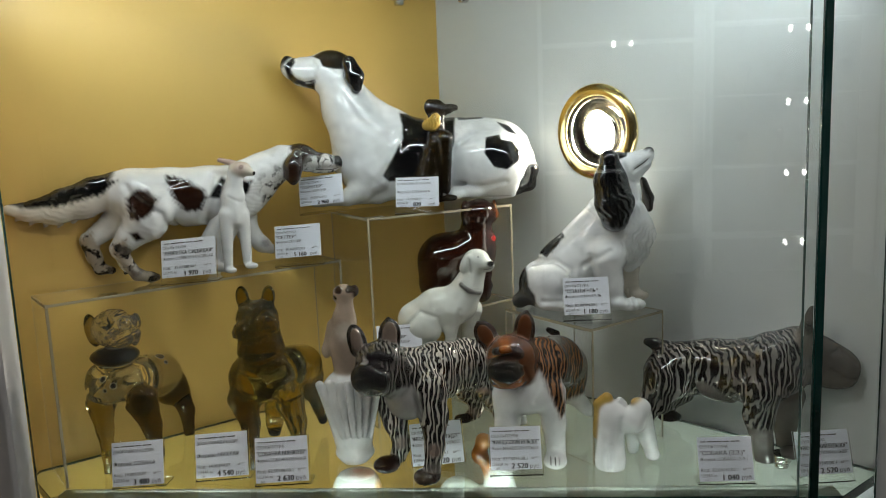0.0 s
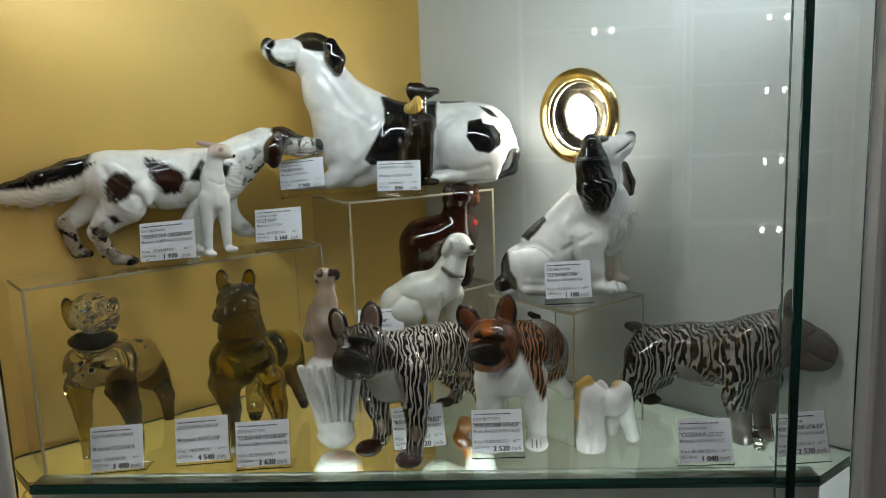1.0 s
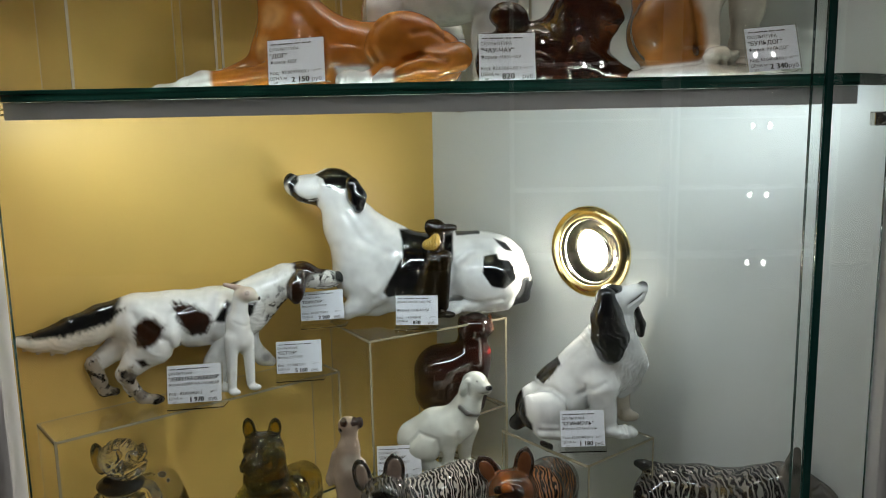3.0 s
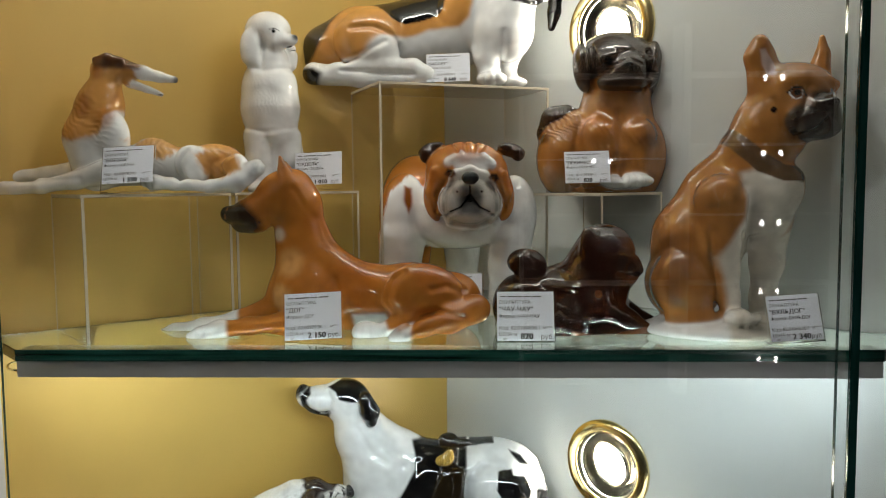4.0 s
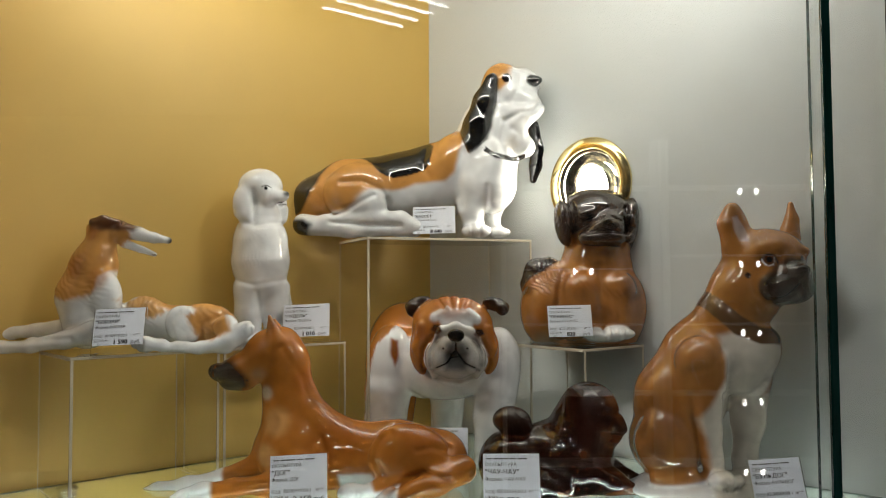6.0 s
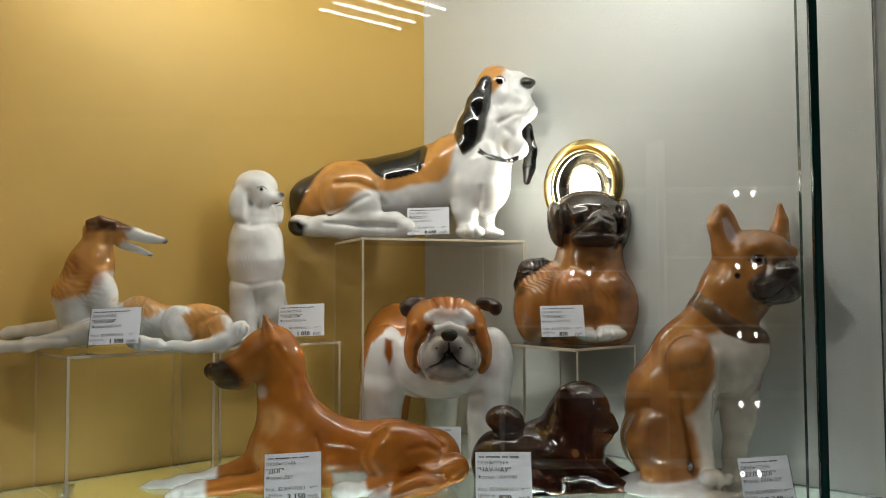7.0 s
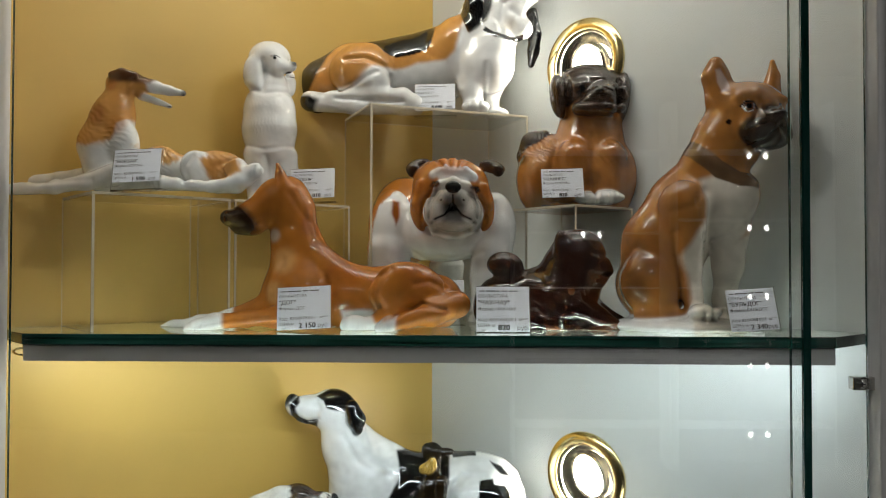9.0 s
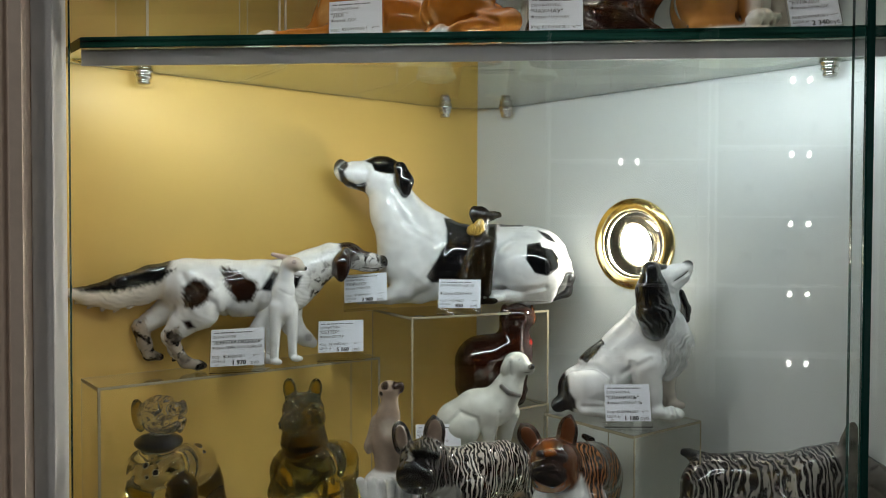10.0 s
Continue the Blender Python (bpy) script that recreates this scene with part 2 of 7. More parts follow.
def clip(x, y, z):
    top = thing("glass_clip", "small chrome screw clip holding the glass strip", "clip", at=(x, y, z))
    part("body", box(-0.010, 0.010, -0.004, 0.008, -0.006, 0.006, 0.0012), CHROME, top)
    head = lathe([(0.0004, -0.0012), (0.0042, -0.0012), (0.0046, 0), (0.0004, 0)], 20)
    ob = part("screw", head, CHROME, top, "cross-head screw", True)
    ob.matrix_basis = pose(-0.0035, -0.0052, 0, 90)
    slot = box(-0.0026, 0.0026, -0.0072, -0.0064, -0.0005, 0.0005)
    box(-0.0005, 0.0005, -0.0072, -0.0064, -0.0026, 0.0026, 0, slot)
    ob = part("screw_cross", slot, INK, top)
    ob.location.x = -0.0035


clip(0.396, -0.031, 1.325)
clip(0.396, -0.031, 0.80)


def post(name, x0, x1, label):
    """The painted frame post at the side of the glass and the fluted pilaster beyond it."""
    side = 1 if x0 > 0 else -1
    inner, strip, far = (x0, x0 + side * 0.021, x0 + side * 0.150)
    top = thing(name, label, "post", kind="structure")
    lo, hi = sorted((inner, strip))
    part("strip", box(lo, hi, -0.045, -0.0195, 0, LID + 0.03, 0.0015), POST, top, "grey painted strip")
    n = 7
    w = abs(far - strip)
    y_face = -0.058
    pts = [(0.0, -0.0195), (0.0, y_face)]
    for i in range(n):
        s0 = 0.010 + i * (w - 0.02) / n
        s1 = 0.010 + (i + 1) * (w - 0.02) / n
        pts += [(s0 + 0.002, y_face)]
        for k in range(1, 8):
            a = math.pi * k / 8
            pts.append((s0 + 0.002 + (s1 - s0 - 0.004) * (1 - math.cos(a)) / 2, y_face + 0.0055 * math.sin(a)))
        pts += [(s1 - 0.002, y_face)]
    pts += [(w, y_face), (w, -0.0195)]
    part("pilaster", prism([(strip + side * (s + 0.0005), y) for s, y in pts], 0, 2.3), PILASTER, top, "beige fluted pilaster")


post("trim_left", -0.391, 0, "grey frame post with beige fluted pilaster")
post("trim_right", 0.4045, 0, "grey frame post with beige fluted pilaster")

# ---- the shop around the case ----
tagged(part("floor", box(-4, 4, -6.2, 0.8, -0.05, 0), FLOOR), "beige tiled shop floor", "floor", kind="structure")
tagged(part("ceiling", box(-4, 4, -6.2, 0.8, 3.05, 3.1), CEIL), "pale shop ceiling", "ceiling", kind="structure")
tagged(part("wall_south", box(-4, 4, -6.3, -6.2, 0, 3.1), SHOP), "plain shop wall", "wall", kind="structure")
tagged(part("wall_east", box(4, 4.1, -6.2, 0.8, 0, 3.1), SHOP), "plain shop wall", "wall", kind="structure")
tagged(part("wall_west", box(-4.1, -4, -6.2, 0.8, 0, 3.1), SHOP), "plain shop wall", "wall", kind="structure")
bm = box(-4, -0.56, 0.04, 0.16, 0, 3.05)
box(0.56, 4, 0.04, 0.16, 0, 3.05, 0, bm)
box(-0.56, 0.56, 0.04, 0.10, 2.30, 3.05, 0, bm)
tagged(part("wall_north", bm, SHOP), "plain shop wall beside the display case", "wall", kind="structure")


# ---- porcelain and glass figurines ----
def porcelain(name, pattern=None, dark=(0.007, 0.006, 0.006), rough=0.07):
    """Glazed porcelain, painted under the glaze; the paint layer's alpha says where the brush pattern lies."""
    m, n, b = material(name)
    N, L = n.nodes.new, n.links.new
    at, co, tn = N("ShaderNodeAttribute"), N("ShaderNodeTexCoord"), N("ShaderNodeTexNoise")
    at.attribute_name = "paint"
    tn.inputs["Scale"].default_value, tn.inputs["Detail"].default_value = 90, 6
    L(co.outputs["Object"], tn.inputs["Vector"])
    hue, mr = N("ShaderNodeHueSaturation"), N("ShaderNodeMapRange")
    mr.inputs["From Min"].default_value, mr.inputs["From Max"].default_value = 0.3, 0.7
    mr.inputs["To Min"].default_value, mr.inputs["To Max"].default_value = 0.86, 1.1
    L(tn.outputs["Fac"], mr.inputs["Value"]), L(mr.outputs[0], hue.inputs["Value"]), L(at.outputs["Color"], hue.inputs["Color"])
    colour = hue.outputs[0]
    if pattern:
        ramp, mul, mix = N("ShaderNodeValToRGB"), N("ShaderNodeMath"), N("ShaderNodeMix")
        if pattern == "stripes":
            t, turn = N("ShaderNodeTexWave"), N("ShaderNodeMapping")
            t.wave_type, t.bands_direction = "BANDS", "X"
            for key, v in (("Scale", 72), ("Distortion", 10.0), ("Detail", 2.4), ("Detail Scale", 1.6), ("Detail Roughness", 0.5)):
                t.inputs[key].default_value = v
            turn.inputs["Rotation"].default_value, turn.inputs["Scale"].default_value = (0, radians(-14), radians(-20)), (1, 0.6, 0.32)
            L(co.outputs["Object"], turn.inputs[0])
            ramp.color_ramp.elements[0].position, ramp.color_ramp.elements[1].position = 0.20, 0.52
        else:
            t = N("ShaderNodeTexNoise")
            t.inputs["Scale"].default_value, t.inputs["Detail"].default_value = 120, 3
            ramp.color_ramp.elements[0].position, ramp.color_ramp.elements[1].position = 0.50, 0.60
        L(turn.outputs[0] if pattern == "stripes" else co.outputs["Object"], t.inputs["Vector"]), L(t.outputs["Fac"], ramp.inputs[0])
        mul.operation = "MULTIPLY"
        L(ramp.outputs["Color"], mul.inputs[0]), L(at.outputs["Alpha"], mul.inputs[1])
        mix.data_type = "RGBA"
        L(mul.outputs[0], mix.inputs["Factor"]), L(colour, mix.inputs["A"])
        mix.inputs["B"].default_value = (*dark, 1)
        colour = mix.outputs["Result"]
    L(colour, b.inputs["Base Color"])
    b.inputs["Roughness"].default_value, b.inputs["IOR"].default_value = 0.35, 1.5
    b.inputs["Specular IOR Level"].default_value = 0.0
    b.inputs["Coat IOR"].default_value = 1.9
    b.inputs["Coat Weight"].default_value, b.inputs["Coat Roughness"].default_value = 1.0, 0.006
    wav, bump = N("ShaderNodeTexNoise"), N("ShaderNodeBump")
    wav.inputs["Scale"].default_value, wav.inputs["Detail"].default_value = 55, 2
    L(co.outputs["Object"], wav.inputs["Vector"])
    bump.inputs["Strength"].default_value, bump.inputs["Distance"].default_value = 0.16, 0.0025
    L(wav.outputs["Fac"], bump.inputs["Height"])
    L(bump.outputs[0], b.inputs["Normal"]), L(bump.outputs[0], b.inputs["Coat Normal"])
    return m


def art_glass(name):
    """Tinted blown glass whose colour comes from the paint layer; its alpha makes it opaque."""
    m, n, b = material(name)
    N, L = n.nodes.new, n.links.new
    at, inv = N("ShaderNodeAttribute"), N("ShaderNodeMath")
    at.attribute_name = "paint"
    inv.operation, inv.inputs[0].default_value = "SUBTRACT", 1.0
    L(at.outputs["Alpha"], inv.inputs[1]), L(inv.outputs[0], b.inputs["Transmission Weight"])
    L(at.outputs["Color"], b.inputs["Base Color"])
    b.inputs["Roughness"].default_value, b.inputs["IOR"].default_value = 0.005, 1.62
    return m


PORCELAIN = porcelain("glazed porcelain")
BRINDLE = porcelain("brindle porcelain", "stripes")
BRINDLE_BROWN = porcelain("brown brindle porcelain", "stripes", (0.018, 0.007, 0.003))
SPECKLED = porcelain("speckled porcelain", "speckle", (0.012, 0.007, 0.005))
ART_GLASS = art_glass("tinted art glass")
PAINT = {
    "white": (0.84, 0.85, 0.85, 0), "mist": (0.46, 0.43, 0.39, 0), "beige": (0.40, 0.31, 0.24, 0), "ivory": (0.70, 0.64, 0.55, 0), "black": (0.0045, 0.0045, 0.005, 0), "grey": (0.36, 0.35, 0.34, 0),
    "tan": (0.44, 0.150, 0.022, 0), "honey": (0.60, 0.285, 0.075, 0), "rust": (0.33, 0.088, 0.012, 0), "fawn": (0.66, 0.36, 0.13, 0), "umber": (0.024, 0.0075, 0.003, 0), "brown": (0.13, 0.045, 0.017, 0),
    "maroon": (0.022, 0.0055, 0.0025, 0), "red": (0.42, 0.02, 0.015, 0), "strap": (0.14, 0.075, 0.035, 0), "pink": (0.50, 0.36, 0.31, 0),
    "biscuit": (0.37, 0.150, 0.036, 0), "striped": (0.40, 0.37, 0.33, 1), "inner": (0.20, 0.15, 0.12, 0), "ash": (0.22, 0.205, 0.185, 1), "dusk": (0.13, 0.115, 0.10, 0), "slate": (0.10, 0.095, 0.09, 0), "charcoal": (0.006, 0.005, 0.005, 0), "cheek": (0.12, 0.11, 0.10, 0.9), "russet": (0.33, 0.14, 0.05, 1), "speckled": (0.72, 0.70, 0.66, 1), "gold": (0.50, 0.32, 0.07, 0.9), "celadon": (0.68, 0.71, 0.66, 0),
    "mask": (0.050, 0.033, 0.023, 0), "clear": (0.88, 0.87, 0.80, 0), "olive": (0.46, 0.35, 0.062, 0.0), "smoke": (0.13, 0.088, 0.018, 0.0), "flecked": (0.42, 0.36, 0.29, 1), "onyx": (0.01, 0.01, 0.01, 1), "amber": (0.015, 0.009, 0.003, 0.8),
}


class Figure:
    """A modelled figurine: soft-blended rounded limbs and masses (in cm about its foot), painted, then skinned as one mesh."""

    def __init__(self, name, label, category, at, mat, blend=0.7, fine=0.11):
        self.name, self.label, self.category, self.at, self.mat, self.blend, self.fine = name, label, category, at, mat, blend, fine
        self.masses, self.spots, self.carved = [], [], []

    def limb(self, x, y, z, r, x2, y2, z2, r2, paint, fast=False):
        """A tapered rounded limb; fast: its colour is not painted over."""
        self.masses.append(("limb", np.array((x, y, z)), np.array((x2, y2, z2)), r, r2, PAINT[paint], fast))
        return self

    def chain(self, paint, joints, fast=False):
        """Limbs end to end through joints of (x, y, z, radius)."""
        for a, b in zip(joints, joints[1:]):
            self.limb(*a, *b, paint, fast)
        return self

    def mass(self, x, y, z, rx, ry, rz, tilt, paint, fast=False):
        self.masses.append(("mass", np.array((x, y, z)), np.array((rx, ry, rz)), max(rx, ry, rz), radians(tilt), PAINT[paint], fast))
        return self

    def patch(self, paint, soft, outline, hair=0.0):
        """A painted marking with that outline in x and z, its edge soft or brushed into hairs."""
        self.spots.append(("patch", outline, soft, PAINT[paint], hair))
        return self

    def stroke(self, paint, width, line):
        """A brush line, as of a mouth or an eyelid."""
        self.spots.append(("stroke", line, width, PAINT[paint], 0.0))
        return self

    def crease(self, width, depth, line):
        """A crease (or ridge) along a bent line."""
        self.carved.append(("crease", line, None, width, depth))
        return self

    def spot(self, x, y, z, r, paint):
        self.spots.append(("spot", np.array((x, y, z)), r, PAINT[paint], 0.0))
        return self

    def tint(self, x, y, z, r, paint):
        """A soft-edged airbrushed cloud of colour."""
        self.spots.append(("spot", np.array((x, y, z)), -r, PAINT[paint], 0.0))
        return self

    def groove(self, x, z, x2, z2, width, depth):
        """A modelled crease (or, with a depth below nought, a ridge) drawn from one point to another."""
        self.carved.append(("groove", x, z, x2, z2, width, depth))
        return self

    def fur(self, x, z, r, lift, angle, period):
        """Combed locks of modelled hair round a point."""
        self.carved.append(("fur", x, z, r, lift, radians(angle), period))
        return self

    @staticmethod
    def gap(m, p):
        kind, a, b, r, q = m[:5]
        if kind == "limb":
            ab = b - a
            h = np.clip(((p - a) @ ab) / max(ab @ ab, 1e-6), 0, 1)
            return np.linalg.norm(p - a - h[..., None] * ab, axis=-1) - (r + (q - r) * h)
        d = p - a
        c, s = math.cos(q), math.sin(q)
        d = np.stack((d[..., 0] * c + d[..., 2] * s, d[..., 1], -d[..., 0] * s + d[..., 2] * c), -1)
        k0, k1 = np.linalg.norm(d / b, axis=-1), np.linalg.norm(d / (b * b), axis=-1)
        return k0 * (k0 - 1) / np.maximum(k1, 1e-6)

    def build(self):
        lo, hi = np.full(3, 1e9), np.full(3, -1e9)
        bounds = []
        for m in self.masses:
            if m[0] == "limb":
                l, u = np.minimum(m[1] - m[3], m[2] - m[4]), np.maximum(m[1] + m[3], m[2] + m[4])
            else:
                l, u = m[1] - m[3], m[1] + m[3]
            bounds.append((l, u))
            lo, hi = np.minimum(lo, l), np.maximum(hi, u)
        lo[2] = max(lo[2], 0.0) - 0.01
        h = max(self.fine, (hi - lo).max() / 185)
        lo, hi = lo - 2.5 * h, hi + 2.5 * h
        n = np.ceil((hi - lo) / h).astype(int) + 1
        f = np.full(n, 9.0, np.float32)
        axes = [lo[i] + h * np.arange(n[i]) for i in range(3)]
        for m, (l, u) in zip(self.masses, bounds):
            k = min(self.blend, 0.9 * min(m[3], m[4]) if m[0] == "limb" else 0.9 * m[2].min())
            i0 = np.maximum(np.floor((l - k - 2 * h - lo) / h).astype(int), 0)
            i1 = np.minimum(np.ceil((u + k + 2 * h - lo) / h).astype(int) + 1, n)
            g = np.stack(np.meshgrid(*[axes[i][i0[i]:i1[i]] for i in range(3)], indexing="ij"), -1).astype(np.float32)
            d = self.gap(m, g)
            s = tuple(slice(a, b) for a, b in zip(i0, i1))
            old = f[s]
            e = np.maximum(k - np.abs(old - d), 0) / max(k, 1e-6)
            f[s] = np.minimum(old, d) - e * e * k * 0.25
        gx, gz = np.meshgrid(axes[0], axes[2], indexing="ij")
        for kind, x, z, *q in self.carved:
            if kind == "crease":
                d = np.full(gx.shape, 1e9)
                for a, b in zip(x, x[1:]):
                    ab = np.array((b[0] - a[0], b[1] - a[1]))
                    t = np.clip(((gx - a[0]) * ab[0] + (gz - a[1]) * ab[1]) / max(ab @ ab, 1e-6), 0, 1)
                    d = np.minimum(d, np.hypot(gx - a[0] - t * ab[0], gz - a[1] - t * ab[1]))
                lift = q[1] * np.exp(-(d / q[0]) ** 2)
            elif kind == "groove":
                ab = np.array((q[0] - x, q[1] - z))
                t = np.clip(((gx - x) * ab[0] + (gz - z) * ab[1]) / max(ab @ ab, 1e-6), 0, 1)
                d = np.hypot(gx - x - t * ab[0], gz - z - t * ab[1])
                lift = q[3] * np.exp(-(d / q[2]) ** 2)
            else:
                d = np.hypot(gx - x, gz - z)
                s1 = (gx * math.cos(q[2]) + gz * math.sin(q[2])) / q[3]
                s2 = (gz * math.cos(q[2]) - gx * math.sin(q[2])) / q[3]
                lift = q[1] * np.sin(6.28 * (s1 + 0.55 * np.sin(0.8 * s2 + 0.9 * np.sin(0.5 * s1)) + 0.25 * np.sin(2.3 * s2 + s1))) * np.clip(1.6 - 1.6 * d / q[0], 0, 1)
            f += lift[:, None, :].astype(np.float32) * (f < 1.5)
        f = np.maximum(f, (0.0 - axes[2])[None, None, :].astype(np.float32))
        inside = f < 0
        # one vertex in each cell that the skin crosses
        cells = np.zeros(n - 1, np.int8)
        for a in (0, 1):
            for b in (0, 1):
                for c in (0, 1):
                    cells += inside[a:n[0] - 1 + a, b:n[1] - 1 + b, c:n[2] - 1 + c]
        idx = np.argwhere((cells > 0) & (cells < 8))
        total, count = np.zeros((len(idx), 3)), np.zeros(len(idx))
        corners = [np.array(((i >> 2) & 1, (i >> 1) & 1, i & 1)) for i in range(8)]
        for i in range(8):
            for j in range(i + 1, 8):
                if np.abs(corners[i] - corners[j]).sum() == 1:
                    p, q = idx + corners[i], idx + corners[j]
                    fp, fq = f[tuple(p.T)], f[tuple(q.T)]
                    cross = (fp < 0) != (fq < 0)
                    t = np.where(cross, fp / np.where(cross, fp - fq, 1), 0)
                    total += np.where(cross[:, None], p + t[:, None] * (q - p), 0)
                    count += cross
        co = lo + h * total / count[:, None]
        vid = np.full(n - 1, -1)
        vid[tuple(idx.T)] = np.arange(len(idx))
        quads = []
        for ax in range(3):
            o1, o2 = np.eye(3, dtype=int)[(ax + 1) % 3], np.eye(3, dtype=int)[(ax + 2) % 3]
            a = inside.take(range(n[ax] - 1), ax)
            b = inside.take(range(1, n[ax]), ax)
            e = np.argwhere(a != b)
            ok = np.all((e - o1 - o2) >= -np.eye(3, dtype=int)[ax] * 0, axis=1) & np.all(e < n - 1, axis=1)
            e = e[ok]
            ring = np.stack([vid[tuple((e - x).T)] for x in (o1 + o2, o2, o1 * 0, o1)], 1)
            flip = a[tuple(e.T)]
            ring[~flip] = ring[~flip][:, ::-1]
            quads.append(ring[(ring >= 0).all(1)])
        quads = np.concatenate(quads)
        me = bpy.data.meshes.new(self.name)
        me.from_pydata((co * 0.01).tolist(), [], quads.tolist())
        me.polygons.foreach_set("use_smooth", np.ones(len(me.polygons), bool))
        # under-glaze paint, brushed softly from mass to mass
        gaps = np.stack([self.gap(m, co) for m in self.masses], 1)
        w = np.exp(-(gaps - gaps.min(1, keepdims=True)) / 0.09)
        col = (w @ np.array([m[5] for m in self.masses])) / w.sum(1, keepdims=True)
        rng = np.random.RandomState(len(self.masses) * 7 + len(self.spots))
        ph = rng.rand(6) * 6.28
        wob = 0.16 * (np.sin(co[:, 0] * 3.1 + ph[0]) + np.sin(co[:, 2] * 3.7 + ph[1]) + np.sin(co[:, 1] * 3.3 + ph[2])) + 0.09 * (np.sin(co[:, 0] * 8.3 + co[:, 2] * 5 + ph[3]) + np.sin(co[:, 2] * 9.1 - co[:, 0] * 4 + ph[4]))
        free = ~np.array([bool(m[6]) for m in self.masses])[gaps.argmin(1)]
        flat = co[:, (0, 2)]
        streak = np.sin(co[:, 0] * 11 + co[:, 2] * 6 + 2.6 * np.sin(co[:, 2] * 3.1 + co[:, 0])) + np.sin(co[:, 0] * 23 - co[:, 2] * 10 + 1.5 * np.sin(co[:, 0] * 5) + ph[5])
        for kind, c, r, paint, hair in self.spots:
            if kind == "spot":
                d = np.linalg.norm((co - c) * (1, 0.4, 1), axis=1)
                soft = 0.06 + 0.06 * r if r > 0 else -0.75 * r
                r = abs(r)
                k = np.clip((r * (1 + wob * min(1, r) * 0.2) - d) / soft + 0.5, 0, 1) * (1.0 if soft < 0.7 * r else 0.55)
            else:
                pts = np.array(c)
                ends = list(zip(pts, np.roll(pts, -1, 0))) if kind == "patch" else list(zip(pts, pts[1:]))
                d = np.full(len(co), 1e9)
                within = np.zeros(len(co), bool)
                for a, b in ends:
                    ab, ap = b - a, flat - a
                    t = np.clip(ap @ ab / max(ab @ ab, 1e-9), 0, 1)
                    d = np.minimum(d, np.linalg.norm(ap - t[:, None] * ab, axis=1))
                    within ^= ((a[1] > flat[:, 1]) != (b[1] > flat[:, 1])) & (flat[:, 0] < (b[0] - a[0]) * (flat[:, 1] - a[1]) / (b[1] - a[1] if b[1] != a[1] else 1e-9) + a[0])
                if kind == "patch":
                    d = np.where(within, -d, d) + 0.25 * min(0.5, r * 2) * wob + hair * 0.3 * streak
                    k = np.clip(0.5 - d / (2 * r), 0, 1) * free
                else:
                    k = np.clip((r * 0.5 - d) / 0.08 + 0.5, 0, 1)
            k = (k * k * (3 - 2 * k))[:, None]
            col = col * (1 - k) + np.array(paint) * k
        layer = me.color_attributes.new("paint", "FLOAT_COLOR", "POINT")
        layer.data.foreach_set("color", col.astype(np.float32).ravel())
        me.materials.append(self.mat)
        me.update()
        ob = new(self.name, me)
        ob.location = self.at
        return tagged(ob, self.label, self.category)



fig = Figure("great_dane_figurine", "glossy tan porcelain dog lying with white paws", "dog figurine", (-0.083, 0.085, 1.3645), PORCELAIN, 0.8, 0.11)
fig.chain("tan", [(-6.22, 1, 3.48, 3.4), (-1.52, 1, 3.12, 3.28), (4.93, 1, 3.1, 3.39), (9.02, 1, 2.62, 3.04)])
fig.chain("tan", [(-5.65, 0.5, 5.98, 3.03), (-5.9, 0.5, 9.47, 2.45), (-6.26, 0.5, 12.38, 2.34), (-6.74, 0.5, 13.84, 2.23)])
fig.chain("tan", [(-4.96, 0.5, 8.3, 2.22), (-2.9, 0.5, 5.98, 2.1), (0.31, 0.5, 4.23, 2.33)])
fig.mass(-7.67, 0, 13.69, 2.33, 1.98, 2.1, 0, "tan")
fig.chain("tan", [(-8.95, 0, 12.53, 1.86), (-10.7, 0, 11.61, 1.57), (-12.1, 0, 11.39, 1.16)])
fig.chain("tan", [(-10.11, 0, 10.8, 1.05), (-11.74, 0, 10.46, 0.7)])
fig.mass(-13.21, 0, 11.63, 0.64, 0.76, 0.76, 0, "black", True)
fig.chain("tan", [(-6.76, -1.4, 14.66, 0.8), (-7.11, -1.4, 16.03, 0.57), (-7.41, -1.4, 17.18, 0.17)])
fig.chain("tan", [(-7.11, 1.6, 14.68, 0.71), (-7.36, 1.6, 15.87, 0.48), (-7.6, 1.6, 16.7, 0.18)])
fig.mass(-5.53, -1.6, 4.02, 2.61, 1.82, 3.18, -8, "tan")
fig.chain("tan", [(-4.61, -2.4, 2.75, 1.68), (-6.39, -3.2, 1.25, 1.11), (-10.12, -3.8, 0.94, 0.88), (-13.04, -4.2, 0.76, 0.82)])
fig.chain("white", [(-13.04, -4.2, 0.76, 0.82), (-14.69, -4.2, 0.22, 0.82), (-15.63, -4.2, 0, 0.6)])
fig.chain("tan", [(-8.89, 0, 2.04, 1.39), (-12.37, 0, 0.9, 0.98), (-15.86, 0, 0.34, 0.81)])
fig.chain("white", [(-15.86, 0, 0.34, 0.81), (-18.76, 0, -0.23, 0.81), (-20.5, 0, -0.74, 0.75)])
fig.mass(6.73, -3, 4.32, 3.67, 2, 2.56, -14, "tan")
fig.mass(4.47, -3.2, 3.59, 2, 1.44, 1.89, 0, "tan")
fig.chain("tan", [(11.4, -3, 2.55, 1.44), (8.96, -4.5, 1.75, 1.2), (6.58, -5.5, 1.26, 0.86), (4.9, -6, 0.84, 0.75)])
fig.chain("white", [(4.9, -6, 0.78, 0.7), (3.94, -6, 0.36, 0.59)])
fig.chain("tan", [(5.87, -3.4, 1.26, 1.22), (3.1, -3.4, 0.72, 0.88)])
